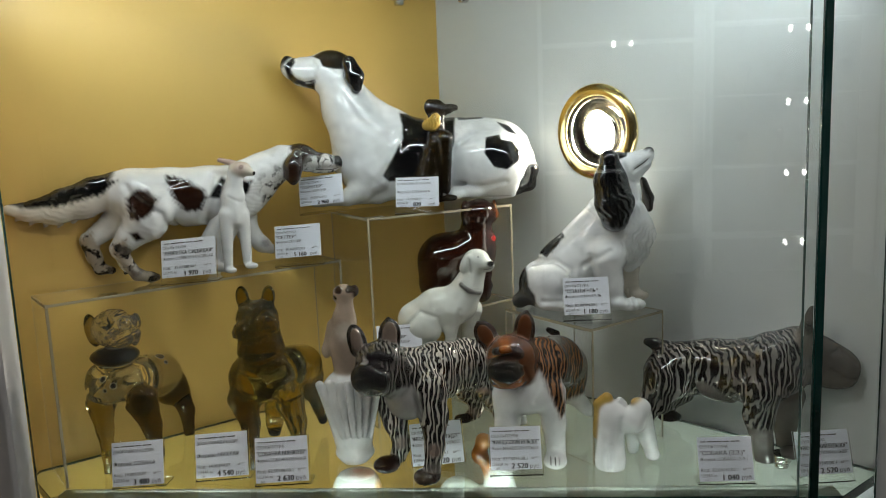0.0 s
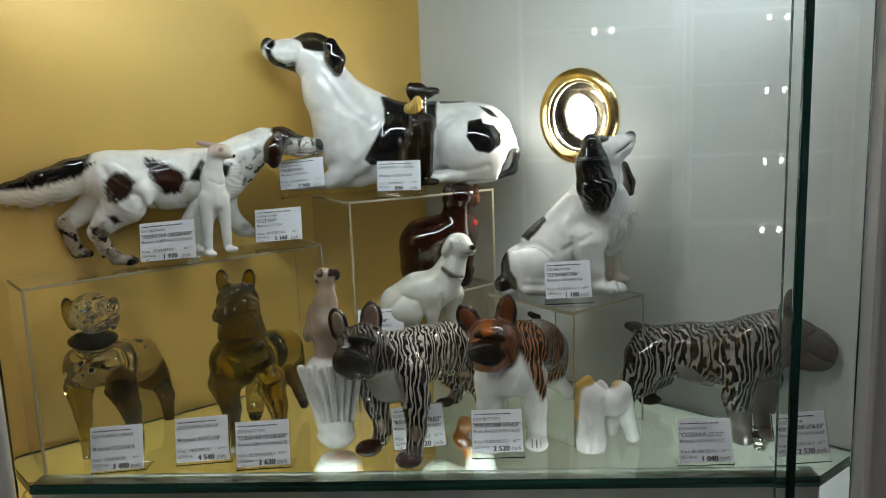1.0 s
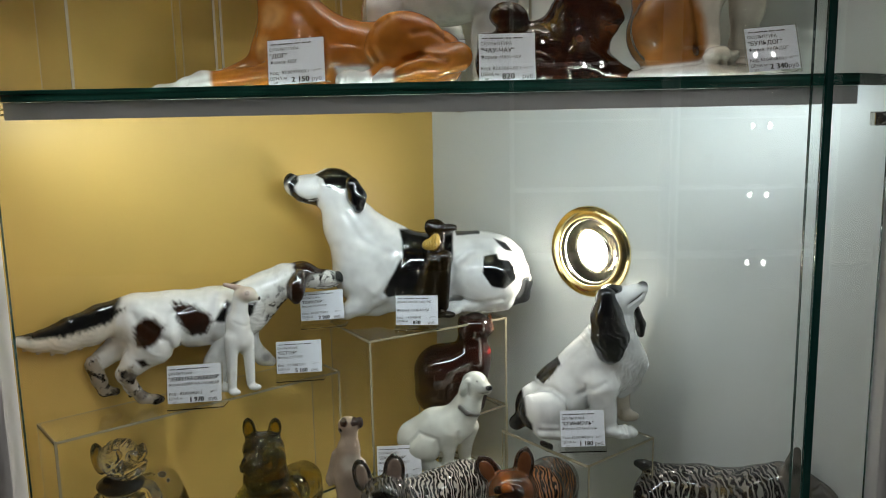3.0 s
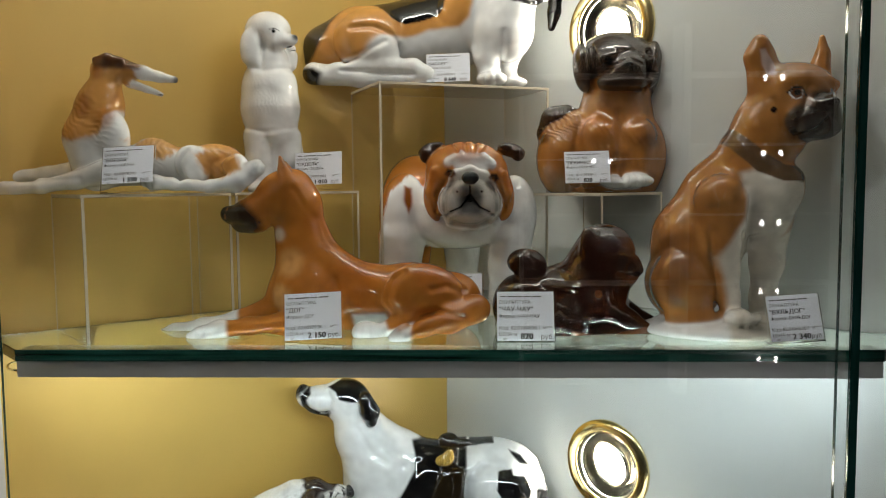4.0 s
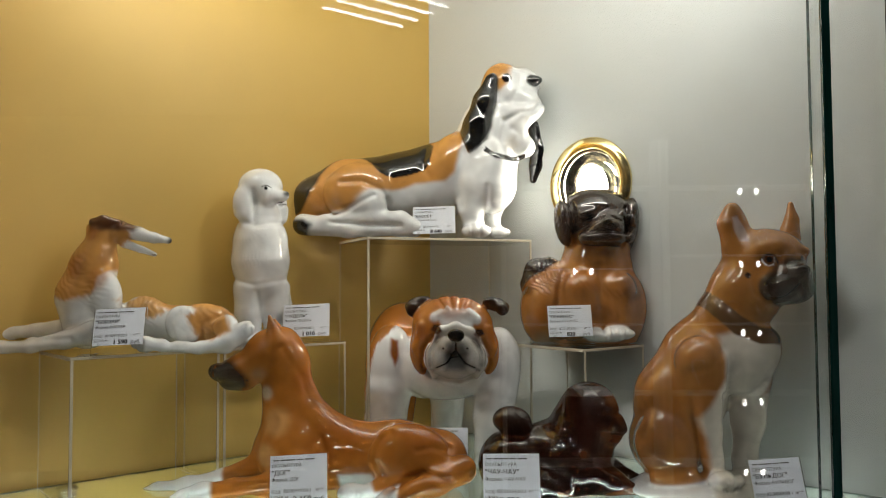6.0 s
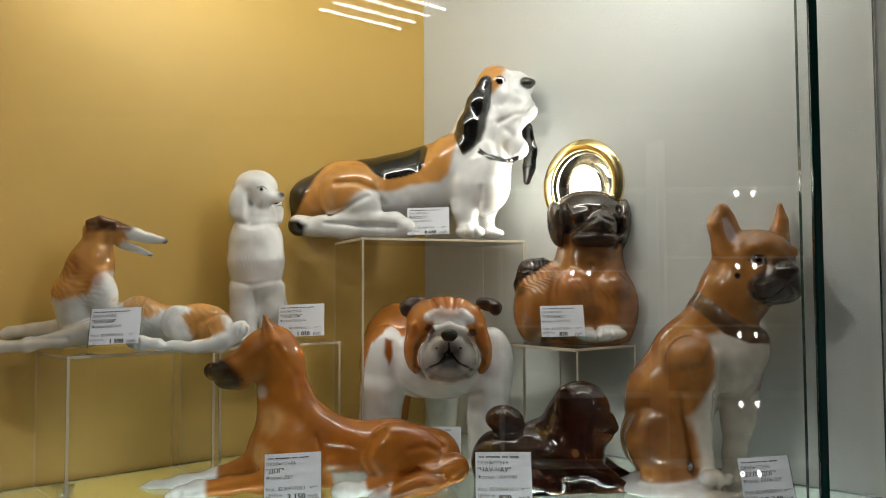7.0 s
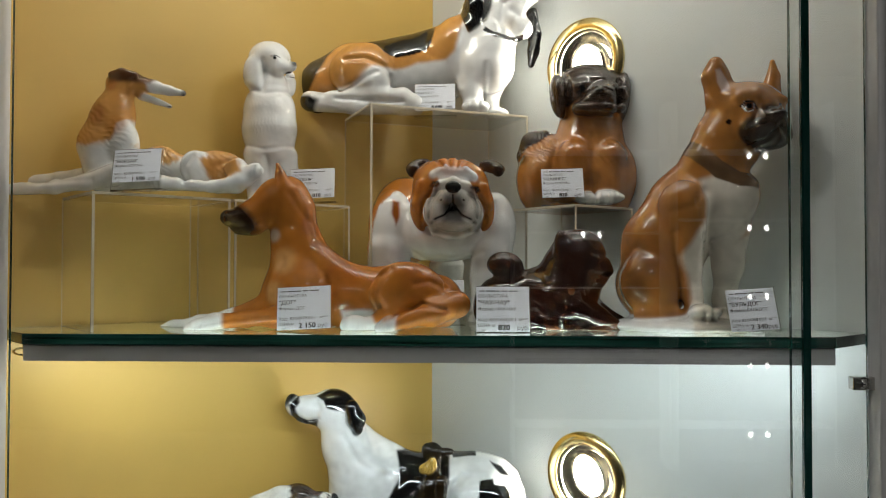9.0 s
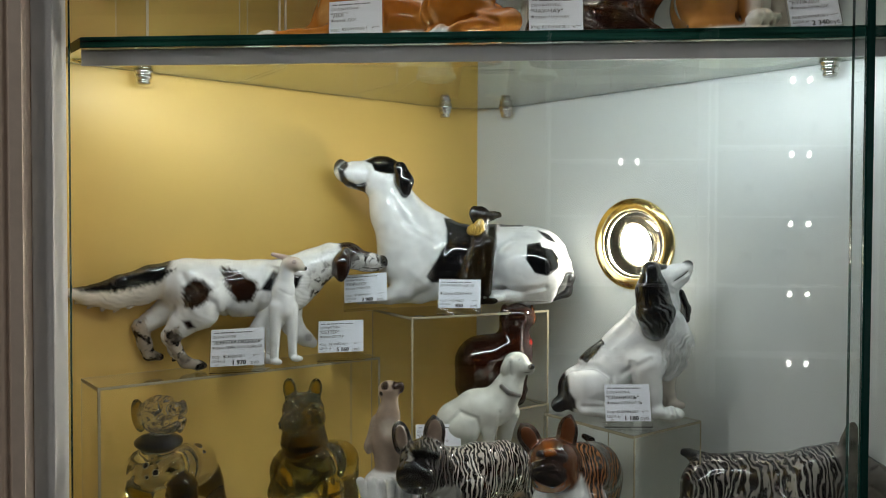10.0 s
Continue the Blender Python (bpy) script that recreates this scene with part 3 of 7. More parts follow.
fig.mass(1.08, -4, 0.47, 1.43, 0.99, 1.1, 0, "white")
fig.patch("white", 0.3, [(-12.27, 2.33), (-11.9, -0.99), (-21.54, -1.52), (-21.3, 2.07), (-14.85, 2.61)])
fig.patch("white", 0.25, [(5.56, 1.43), (5.24, -0.56), (-0.24, -0.81), (-0.52, 1.87), (2.63, 1.97), (3.28, 0.68), (4.1, 0.89)])
fig.patch("umber", 0.6, [(-14.21, 11.86), (-12.58, 13.01), (-11.17, 12.78), (-9.65, 11.49), (-9.52, 10.1), (-11.27, 9.24), (-13.61, 10)])
fig.spot(-9.62, -2.5, 14.15, 0.34, "black")
fig.tint(-9.62, -2.5, 14.26, 0.51, "umber")
fig.tint(-7.32, -1.5, 16.49, 0.8, "brown")
fig.tint(-6.46, -3, 7.02, 1.45, "fawn")
fig.tint(-7.29, -3, 3.7, 1.23, "fawn")
fig.tint(-0.69, -4, 4.94, 2.75, "rust")
fig.tint(-3.87, -2, 10.82, 1.25, "rust")
fig.tint(7.58, -4, 6.01, 2.2, "rust")
fig.tint(-7.69, -1.5, 9.66, 0.74, "ivory")
fig.stroke("umber", 0.11, [(-12.61, 10.55), (-11.28, 10.31), (-9.55, 10.88)])
fig.crease(0.17, 0.18, [(-12.72, 10.66), (-11.28, 10.43), (-9.55, 10.99)])
fig.crease(0.33, 0.35, [(3.99, 2.31), (3.17, 3.73), (3.72, 5.37), (4.72, 6.13)])
fig.crease(0.27, 0.35, [(5.09, 1.11), (6.47, 2.2), (7.84, 2.74), (10.31, 2.08)])
fig.crease(0.27, 0.25, [(7.3, 4.65), (8.68, 4.92), (10.32, 4.09)])
fig.crease(0.33, 0.25, [(-2.26, 5.34), (-1.41, 3.13), (-2.25, 1.2)])
fig.crease(0.34, 0.2, [(-6.46, 7.02), (-7.57, 4.25)])
fig.crease(0.22, 0.25, [(-6.2, 0.7), (-10.06, 0.16), (-12.82, -0.27)])
fig.crease(0.22, 0.25, [(-7, 1.6), (-11.47, 1.11), (-14.83, 0.4)])
fig.crease(0.14, 0.16, [(0.68, 1.01), (0.68, -0.17)])
fig.crease(0.14, 0.16, [(1.22, 1.01), (1.22, -0.17)])
fig.crease(0.14, 0.16, [(1.76, 1), (1.76, -0.18)])
fig.crease(0.14, 0.16, [(-14.8, 0.71), (-14.9, -0.25)])
fig.crease(0.14, 0.16, [(-14.14, 0.71), (-14.24, -0.26)])
fig.crease(0.14, 0.16, [(-20.23, -0.13), (-20.33, -1.15)])
fig.crease(0.14, 0.16, [(-19.53, -0.13), (-19.64, -1.15)])
fig.crease(0.29, 0.12, [(-6.16, 14.15), (-4.28, 11.24), (-3.69, 8.93)])
fig.build()

fig = Figure("chow_figurine", "dark brown glazed porcelain dog lying down", "dog figurine", (0.122, 0.09, 1.3645), PORCELAIN, 0.6, 0.1)
fig.chain("maroon", [(-3.88, 1, 2.17, 3.52), (-0.36, 1, 2.57, 3.63), (1.99, 1, 3.43, 3.87)])
fig.mass(-4.01, 0, 6.49, 1.97, 1.63, 1.51, -10, "maroon")
fig.chain("maroon", [(2.16, 0, 3.31, 3.82), (3.06, 0, 5.89, 3.25), (3.54, 0, 7.51, 2.9)])
fig.mass(3.7, -0.5, 7.56, 2.65, 2.65, 2.54, 0, "maroon")
fig.mass(1.94, -2.2, 7.99, 1.02, 0.9, 2.26, 8, "maroon")
fig.chain("maroon", [(4.9, -1.2, 7.19, 1.37), (5.86, -1.2, 6.39, 1.14)])
fig.mass(5.65, -1, 5.11, 1.03, 1.03, 0.74, 20, "brown")
fig.mass(6.71, -1.5, 5.97, 0.4, 0.4, 0.46, 0, "black", True)
fig.chain("maroon", [(4.6, -1.4, 8.35, 0.51), (5.74, -1.4, 8, 0.4)])
fig.chain("maroon", [(2.74, -2, 1.96, 2.48), (5.26, -2, 0.84, 1.47), (7.49, -2, -0.11, 0.9)])
fig.mass(8.1, -2, -0.45, 1.13, 0.96, 0.79, 0, "brown")
fig.chain("maroon", [(4.89, 1, 1.68, 1.76), (7.79, 1, 0.23, 1.05), (9.53, 1, -0.35, 0.76)])
fig.chain("maroon", [(-2.66, -2.5, 1.23, 2.25), (0.41, -2.5, 0.23, 1.46), (1.8, -2.5, -0.16, 1.01)])
fig.patch("brown", 0.5, [(-0.1, 0.57), (2.71, -0.1), (6.1, 0.56), (8.91, 0.83), (9.42, -2.23), (-0.13, -2.22)])
fig.tint(5.03, -2, 5.32, 0.9, "brown")
fig.tint(2.49, -4, 3.98, 0.55, "brown")
fig.spot(5.29, -3, 7.68, 0.28, "black")
fig.crease(0.17, 0.25, [(6.51, 5.71), (5.6, 5.48), (4.48, 5.83)])
fig.crease(0.23, 0.2, [(4.78, 7.85), (6.3, 7.51)])
fig.crease(0.34, 0.1, [(1.1, 7.42), (1.8, 4.92), (1.21, 1.88)])
fig.crease(0.45, 0.1, [(-5.73, 5.66), (-3.5, 5.32), (-1.28, 3.82), (-1.59, 0.78)])
fig.fur(-1.02, 3.32, 5.22, 0.014, 70, 0.9)
fig.fur(3.06, 5.89, 4.35, 0.018, 20, 0.8)
fig.fur(-4.01, 6.49, 1.97, 0.05, 30, 0.6)
fig.build()

fig = Figure("bulldog_figurine", "tan porcelain bulldog sitting on a white oval base", "dog figurine", (0.26, 0.075, 1.3645), PORCELAIN, 0.8, 0.11)
fig.mass(0.82, 0.3, 0.38, 7.73, 5.97, 1.19, 0, "white")
fig.chain("biscuit", [(-2.27, 2, 4.64, 3.84), (-1.04, 2, 8.69, 4.32), (1.36, 2, 12.75, 3.97), (3.14, 1, 15.67, 3.35)])
fig.chain("biscuit", [(2.83, 0, 14.84, 2.85), (5.02, -0.5, 13.71, 2.83), (4.74, 0, 11.14, 2.39)])
fig.chain("biscuit", [(3.55, 0, 17.12, 2.97), (4.9, 0, 19.11, 3.32), (6.26, 0, 21.39, 3.55)])
fig.mass(6.9, -0.5, 22.61, 3.76, 3.42, 2.85, 0, "biscuit")
fig.mass(6.46, -1, 20.77, 3.05, 2.94, 2.49, 0, "biscuit")
fig.mass(8.09, -3.2, 20.66, 1.98, 1.87, 1.76, 0, "mask")
fig.mass(8.3, -2.6, 19.47, 2.21, 1.88, 1.38, 0, "mask")
fig.mass(6.73, -3.6, 19.83, 1.53, 1.2, 1.42, 0, "mask")
fig.mass(8.68, -4.8, 21.34, 0.65, 0.48, 0.48, 0, "black", True)
fig.chain("biscuit", [(5.31, -3.2, 23.32, 0.66), (6.96, -3.2, 23.53, 0.61), (8.04, -3.2, 22.86, 0.5)])
fig.chain("biscuit", [(8.86, -2.5, 23.36, 0.56), (9.85, -2.5, 23.13, 0.44)])
fig.chain("biscuit", [(4, -0.8, 23.92, 1.48), (3.37, -0.8, 25.92, 1.08), (3.62, -0.8, 27.29, 0.68)])
fig.mass(4.1, -0.6, 25.48, 1.25, 0.68, 2.28, 12, "biscuit")
fig.chain("biscuit", [(9.98, 1.5, 24.66, 1.17), (10.31, 1.5, 26.42, 0.7), (10.23, 1.5, 28, 0.29)])
fig.chain("biscuit", [(-0.09, -2.2, 12.7, 2.44), (0.17, -2.2, 9.11, 1.88), (0.45, -2.2, 6.36, 1.27), (0.73, -2.2, 3.62, 1.05), (1.08, -2.2, 1.71, 0.99)])
fig.mass(1.41, -4.2, 2.04, 1.72, 1.4, 0.81, 0, "white")
fig.chain("ivory", [(5.46, 0.5, 10.53, 1.95), (5.2, 0.5, 6.55, 1.49), (4.79, 0.5, 3.15, 1.08), (4.69, 0.5, 0.89, 0.97)])
fig.mass(4.76, -1, 1.19, 1.34, 1.23, 0.73, 0, "white")
fig.mass(-2.76, -0.8, 4.95, 3.38, 2.59, 3.6, 0, "biscuit")
fig.mass(-2.39, -1.8, 1.8, 2.55, 1.44, 1, 0, "biscuit")
fig.patch("ivory", 0.45, [(1.56, 15.18), (3.46, 15.73), (7.48, 14.87), (7.69, 11.83), (5.41, 8.52), (5.21, -0.8), (-0.28, -0.79), (0.44, 2.49), (0.1, 5.24), (-0.69, 7.44), (0.74, 9.64), (1.87, 11.3), (1.75, 13.51)])
fig.patch("strap", 0.06, [(0.84, 19.74), (2.03, 18.4), (3.65, 16.95), (5.5, 15.95), (7.7, 15.71), (7.34, 14.34), (5.09, 14.46), (2.9, 15.35), (1.28, 16.96), (-0.07, 18.63)])
fig.crease(0.67, -0.14, [(0.52, 19.08), (2.54, 16.95), (5, 15.27), (7.65, 15.04)])
fig.tint(-4.51, -3, 7.03, 2.52, "brown")
fig.tint(-5.1, -3, 4.04, 1.42, "brown")
fig.tint(7.7, -4, 21.44, 1.41, "mask")
fig.tint(7.37, -4, 19, 1.3, "slate")
fig.tint(6.63, -4, 21.83, 0.87, "brown")
fig.spot(5.86, -4.2, 22.31, 0.6, "white")
fig.spot(5.92, -4.2, 22.31, 0.52, "brown")
fig.spot(5.97, -4.2, 22.31, 0.3, "black")
fig.stroke("black", 0.14, [(5.12, 22.28), (5.67, 22.82), (6.43, 22.71), (6.74, 22.05)])
fig.spot(9.32, -3.8, 22.48, 0.33, "black")
fig.stroke("black", 0.12, [(5.98, 18.56), (7.22, 18.99), (8.49, 20.28), (9.22, 19.41)])
fig.crease(0.22, 0.22, [(6.12, 18.46), (7.37, 18.89), (8.54, 20.19), (9.59, 19.09)])
fig.crease(0.27, 0.2, [(6.92, 22.81), (6.62, 21.45), (5.94, 20.09), (6.01, 18.57)])
fig.crease(0.33, 0.18, [(7.44, 21.83), (8.53, 22.15)])
fig.crease(0.27, 0.15, [(4.19, 21.74), (4.68, 19.28), (6.27, 17.92)])
fig.spot(4.17, -3, 20.86, 0.28, "umber")
fig.spot(4.97, -3, 19.42, 0.19, "umber")
fig.patch("pink", 0.15, [(3.3, 26.42), (3.87, 26.64), (4.57, 25.28), (4.55, 24.15), (3.82, 24.15), (3.45, 25.17)])
fig.crease(0.45, 0.3, [(3.7, 26.33), (4.11, 24.45)])
fig.crease(0.33, 0.35, [(-1.29, 9.74), (-0.7, 6.48), (-0.23, 2.41)])
fig.crease(0.33, 0.4, [(1.68, 9.64), (2.05, 6.33), (2.25, 2.49)])
fig.crease(0.44, 0.14, [(-5.88, 6.49), (-4.49, 8.12), (-2.31, 7.57), (-0.99, 5.39)])
fig.crease(0.38, 0.18, [(1.9, 14.11), (0.5, 12.47), (-1.42, 11.93)])
fig.crease(0.16, 0.2, [(1.26, 2.33), (1.19, 1.26)])
fig.crease(0.16, 0.2, [(2.01, 2.22), (2.04, 1.26)])
fig.crease(0.33, 0.25, [(3.32, 9.08), (4.88, 9.63), (6.01, 10.73)])
fig.build()

fig = Figure("standing_bulldog_figurine", "tan and white porcelain bulldog with a wrinkled face", "dog figurine", (0.011, 0.19, 1.3645), PORCELAIN, 0.4, 0.1)
fig.mass(-5.02, 9, 12.27, 4.45, 6.46, 5.74, 0, "tan")
fig.mass(0.2, 2, 10.93, 6.94, 5.34, 4.14, 0, "white")
fig.mass(-5.92, 1, 11.02, 2.78, 3.3, 4.63, 0, "white")
fig.mass(6.36, 1, 10.97, 2.51, 3.3, 4.35, 0, "white")
fig.chain("white", [(-6.09, 0, 8.49, 2.61), (-6.36, 0, 5.25, 2.22), (-6.36, 0, 2.01, 1.95), (-6.37, 0, -0.24, 1.95)])
fig.chain("white", [(5.92, 0, 8.44, 2.48), (5.63, 0, 5.21, 2.21), (5.48, 0, 1.98, 1.95), (5.46, 0, -0.27, 1.95)])
fig.mass(-6.25, -1.2, 0.17, 2.31, 1.8, 1.28, 0, "white")
fig.mass(5.43, -1.2, 0.15, 2.31, 1.79, 1.28, 0, "white")
fig.chain("white", [(0.28, 11, 6.7, 2.33), (0.4, 11, 0.92, 1.6)])
fig.chain("tan", [(-6.46, 13, 7.26, 2.98), (-6.48, 13, -0.11, 1.93)])
fig.mass(1.13, -3, 15.55, 4.43, 3.17, 3.42, 0, "tan")
fig.mass(-1.96, -3.6, 13.32, 1.64, 1.64, 2.89, -6, "tan")
fig.mass(4.58, -3.6, 13.29, 1.57, 1.63, 2.89, 6, "tan")
fig.mass(-0.21, -6.6, 12.71, 1.58, 1.58, 1.82, -8, "mist")
fig.mass(3.07, -6.6, 12.7, 1.58, 1.58, 1.82, 8, "mist")
fig.mass(1.41, -6.2, 11.47, 2.07, 1.46, 1.22, 0, "slate")
fig.mass(1.46, -7.8, 13.96, 1.8, 0.96, 0.96, 0, "white")
fig.mass(1.54, -8.9, 15.01, 0.89, 0.47, 0.65, 0, "black", True)
fig.chain("white", [(-0.66, -7.4, 14.32, 0.42), (0.07, -7.4, 15.4, 0.48), (1.52, -7.4, 15.81, 0.48), (2.96, -7.4, 15.26, 0.48), (3.92, -7.4, 14.18, 0.42)])
fig.chain("white", [(-0.61, -5.5, 16.71, 0.49), (0.63, -5.5, 17.26, 0.55), (1.62, -5.5, 16.89, 0.49), (2.6, -5.5, 17.19, 0.55), (3.71, -5.5, 16.51, 0.49)])
fig.chain("tan", [(-2.24, -5, 15.73, 0.56), (-2.62, -5, 13.57, 0.56), (-1.89, -5, 11.41, 0.49)])
fig.chain("tan", [(4.94, -5, 15.38, 0.56), (5.3, -5, 13.35, 0.56), (4.67, -5, 11.38, 0.49)])
fig.chain("white", [(-1.33, -6, 13.91, 0.43), (-1.64, -6, 12.38, 0.49), (-0.85, -6, 10.74, 0.49)])
fig.chain("white", [(4.3, -6, 13.76, 0.43), (4.59, -6, 12.17, 0.49), (3.79, -6, 10.72, 0.49)])
fig.chain("white", [(-0.83, -5.2, 10.49, 0.55), (0.71, -5.2, 10.12, 0.62), (2.25, -5.2, 10.17, 0.62), (3.67, -5.2, 10.66, 0.55)])
fig.mass(-2.64, -2.4, 18.04, 1.53, 0.57, 0.83, 18, "umber", True)
fig.mass(-3.24, -3, 17.47, 0.7, 0.44, 0.82, 0, "umber", True)
fig.mass(5.91, -2.4, 17.93, 1.53, 0.57, 0.77, -14, "umber", True)
fig.mass(6.58, -3, 17.48, 0.7, 0.44, 0.76, 0, "umber", True)
fig.patch("tan", 0.2, [(-11, 19.1), (-4.57, 17.64), (-5.29, 15.52), (-7.43, 13.4), (-8.15, 10.57), (-8.86, 3.52), (-11.7, 3.53)], 0.2)
fig.patch("rust", 0.2, [(-5.73, 14.25), (-4.95, 13.99), (-4.82, 12.12), (-5.21, 11.15), (-5.73, 12.44)])
fig.patch("mist", 0.2, [(-0.46, 16.84), (0.65, 17.63), (2.61, 17.5), (3.7, 16.69), (3.33, 15.72), (4.18, 14.37), (4.9, 12.66), (4.52, 10.53), (1.95, 9.75), (-0.8, 10.13), (-1.71, 11.59), (-1.58, 13.3), (-0.59, 14.82), (0.27, 15.86)])
fig.patch("white", 0.3, [(-0.34, 16.72), (0.64, 17.44), (2.61, 17.31), (3.58, 16.57), (3.09, 15.6), (1.62, 16.09), (0.15, 15.73)])
fig.patch("slate", 0.5, [(0.68, 14.21), (2.36, 14.21), (2.95, 13.07), (2.58, 11.29), (0.49, 11.3), (0.2, 12.91)])
fig.patch("umber", 0.12, [(-1.2, 15.37), (-0.83, 15.98), (-0.1, 15.86), (0.14, 15.37), (-0.35, 15)])
fig.patch("umber", 0.12, [(3.33, 14.99), (3.7, 15.47), (4.31, 15.41), (4.55, 14.86), (3.94, 14.62)])
fig.tint(-0.67, -7, 15.15, 0.91, "brown")
fig.tint(4.05, -7, 14.71, 0.91, "brown")
fig.spot(-0.55, -7, 15.45, 0.36, "black")
fig.spot(3.99, -7, 15.07, 0.33, "black")
fig.stroke("black", 0.18, [(1.52, 14.21), (1.52, 13.26), (0.55, 12.07), (-0.52, 11.6)])
fig.stroke("black", 0.18, [(1.52, 13.26), (2.47, 12.06), (3.48, 11.58)])
fig.spot(0.22, -8.5, 13.64, 0.13, "umber")
fig.spot(-0.26, -8.5, 13.17, 0.13, "umber")
fig.spot(0.45, -8.5, 12.93, 0.13, "umber")
fig.spot(2.71, -8.5, 13.63, 0.13, "umber")
fig.spot(3.19, -8.5, 13.15, 0.13, "umber")
fig.spot(2.59, -8.5, 12.92, 0.13, "umber")
fig.tint(1.16, -4, 18.2, 2.26, "rust")
fig.tint(-2.62, -5, 15.11, 0.99, "rust")
fig.tint(5.43, -5, 14.76, 0.93, "rust")
fig.crease(0.21, 0.3, [(1.5, 14.05), (1.44, 13.03), (0.4, 11.83), (-0.81, 11.29)])
fig.crease(0.21, 0.3, [(1.44, 13.03), (2.58, 11.82), (3.78, 11.27)])
fig.crease(0.28, 0.4, [(-1.08, 14.64), (-2.07, 13.3), (-2.07, 11.59), (-1.22, 10.37)])
fig.crease(0.28, 0.4, [(4.18, 14.37), (5.03, 13.15), (5.02, 11.56), (4.15, 10.35)])
fig.crease(0.21, 0.34, [(-0.35, 14.64), (-1.03, 13.3), (-1.03, 11.77)])
fig.crease(0.21, 0.34, [(3.45, 14.37), (4.05, 13.15), (4.04, 11.75)])
fig.crease(0.22, 0.26, [(-0.37, 18.44), (0.37, 17.57)])
fig.crease(0.22, 0.26, [(2.98, 18.3), (2.35, 17.44)])
fig.crease(0.22, 0.24, [(0.87, 18.69), (1.11, 17.57)])
fig.crease(0.22, 0.24, [(1.99, 18.68), (1.86, 17.56)])
fig.crease(0.33, 0.2, [(-4, 8.48), (-1.39, 7.04), (1.87, 7.03), (4.81, 8.12)])
fig.crease(0.26, 0.2, [(-3.79, 14.67), (-3.66, 12.38), (-2.56, 10.3)])
fig.build()

fig = Figure("borzoi_figurine", "white and fawn porcelain borzoi lying with open jaws", "dog figurine", (-0.311, 0.075, 1.502), PORCELAIN, 0.6, 0.1)
fig.mass(-1.13, 0, 12.1, 1.97, 1.16, 1.16, -4, "honey")
fig.chain("white", [(0.33, 0, 11.98, 0.99), (2.09, 0, 11.61, 0.7), (3.67, 0, 11.25, 0.52), (4.96, 0, 11.01, 0.35)])
fig.chain("white", [(0.76, 0, 10.81, 0.58), (2.4, 0, 10.16, 0.41), (3.81, 0, 9.57, 0.23)])
fig.mass(5.25, 0, 10.95, 0.26, 0.29, 0.29, 0, "black", True)
fig.chain("brown", [(0.42, -0.9, 12.58, 0.46), (-1.03, -0.9, 12.93, 0.52), (-2.13, -0.9, 12.82, 0.34)])
fig.chain("honey", [(-1.58, 0, 11.06, 1.45), (-2.25, 0, 8.62, 2.15), (-3.02, 0, 5.84, 2.72)])
fig.chain("white", [(-3.07, 0, 5.14, 2.78), (-2.86, 0, 2.54, 2.31)])
fig.mass(-0.49, -1.5, 5.67, 1.59, 1.48, 2.5, 10, "white")
fig.chain("honey", [(-1.44, 1, 2.81, 2.11), (3.85, 1, 2.67, 1.87), (7.97, 1, 2.53, 1.98)])
fig.mass(9.31, -1, 2.78, 3.08, 1.94, 1.94, -6, "honey")
fig.mass(7.51, -2.4, 2.69, 1.68, 1.12, 1.9, 20, "white")
fig.mass(2.57, 0.5, 3.96, 1.98, 1.51, 1.51, 0, "fawn")
fig.chain("white", [(-1.01, -2.5, 2.01, 1.23), (-3.82, -2.5, 1.3, 0.78), (-7.2, -2.5, 0.81, 0.67), (-10.02, -2.5, 0.66, 0.67), (-11.72, -2.5, 0.55, 0.67)])
fig.chain("white", [(-4.87, 0.8, 2.25, 1.17), (-8.4, 0.8, 1.92, 0.76), (-11.93, 0.8, 1.7, 0.7), (-13.1, 0.8, 1.59, 0.64)])
fig.chain("white", [(11.79, -3, 2.51, 1.22), (12.49, -4, 1.26, 0.66), (9.76, -4.4, 0.64, 0.55), (6.54, -4.6, 0.88, 0.54), (4.79, -4.6, 1.05, 0.65)])
fig.mass(4.35, -4.6, 1.05, 0.93, 0.79, 0.65, 0, "white")
fig.chain("white", [(9.99, -3.4, 0.49, 0.5), (11.93, -3.4, 0.81, 0.72), (13.03, -3.4, 1.68, 0.72), (14.08, -3.4, 2.34, 0.61)])
fig.mass(13.8, -3.6, 2.35, 0.72, 0.69, 0.66, 0, "white")
fig.patch("honey", 0.3, [(-2.9, 13.28), (-0.56, 12.97), (1.5, 11.97), (1.69, 11.15), (0.36, 10.23), (0.1, 7.73), (-1.16, 5.71), (-3.94, 5.03), (-6.17, 5.74), (-5.29, 8.93), (-3.93, 11.83)], 0.25)
fig.patch("white", 0.25, [(-0.81, 7.38), (0.77, 8.5), (2.07, 5.66), (1.69, 3.96), (-0.88, 3.97)])
fig.patch("white", 0.3, [(-6.96, 4.57), (-0.15, 5.21), (6.11, 3.93), (8.37, 3.92), (8.68, 1.67), (6.72, -0.56), (-10.28, -0.49)])
fig.patch("brown", 0.3, [(-3.02, 13.57), (0.9, 13.14), (2.37, 12.31), (1.91, 11.85), (-0.54, 11.98), (-2.29, 11.82)])
fig.patch("fawn", 0.3, [(1.01, 5.12), (3.04, 5.23), (5.09, 3.94), (3.94, 3.26), (1.61, 3.67)], 0.3)
fig.patch("honey", 0.3, [(8.09, 3.64), (9.5, 4.14), (12.05, 3.62), (12.63, 2.21), (10.94, 1.38), (8.96, 1.78)], 0.2)
fig.spot(2.76, -1.4, 12.28, 0.23, "black")
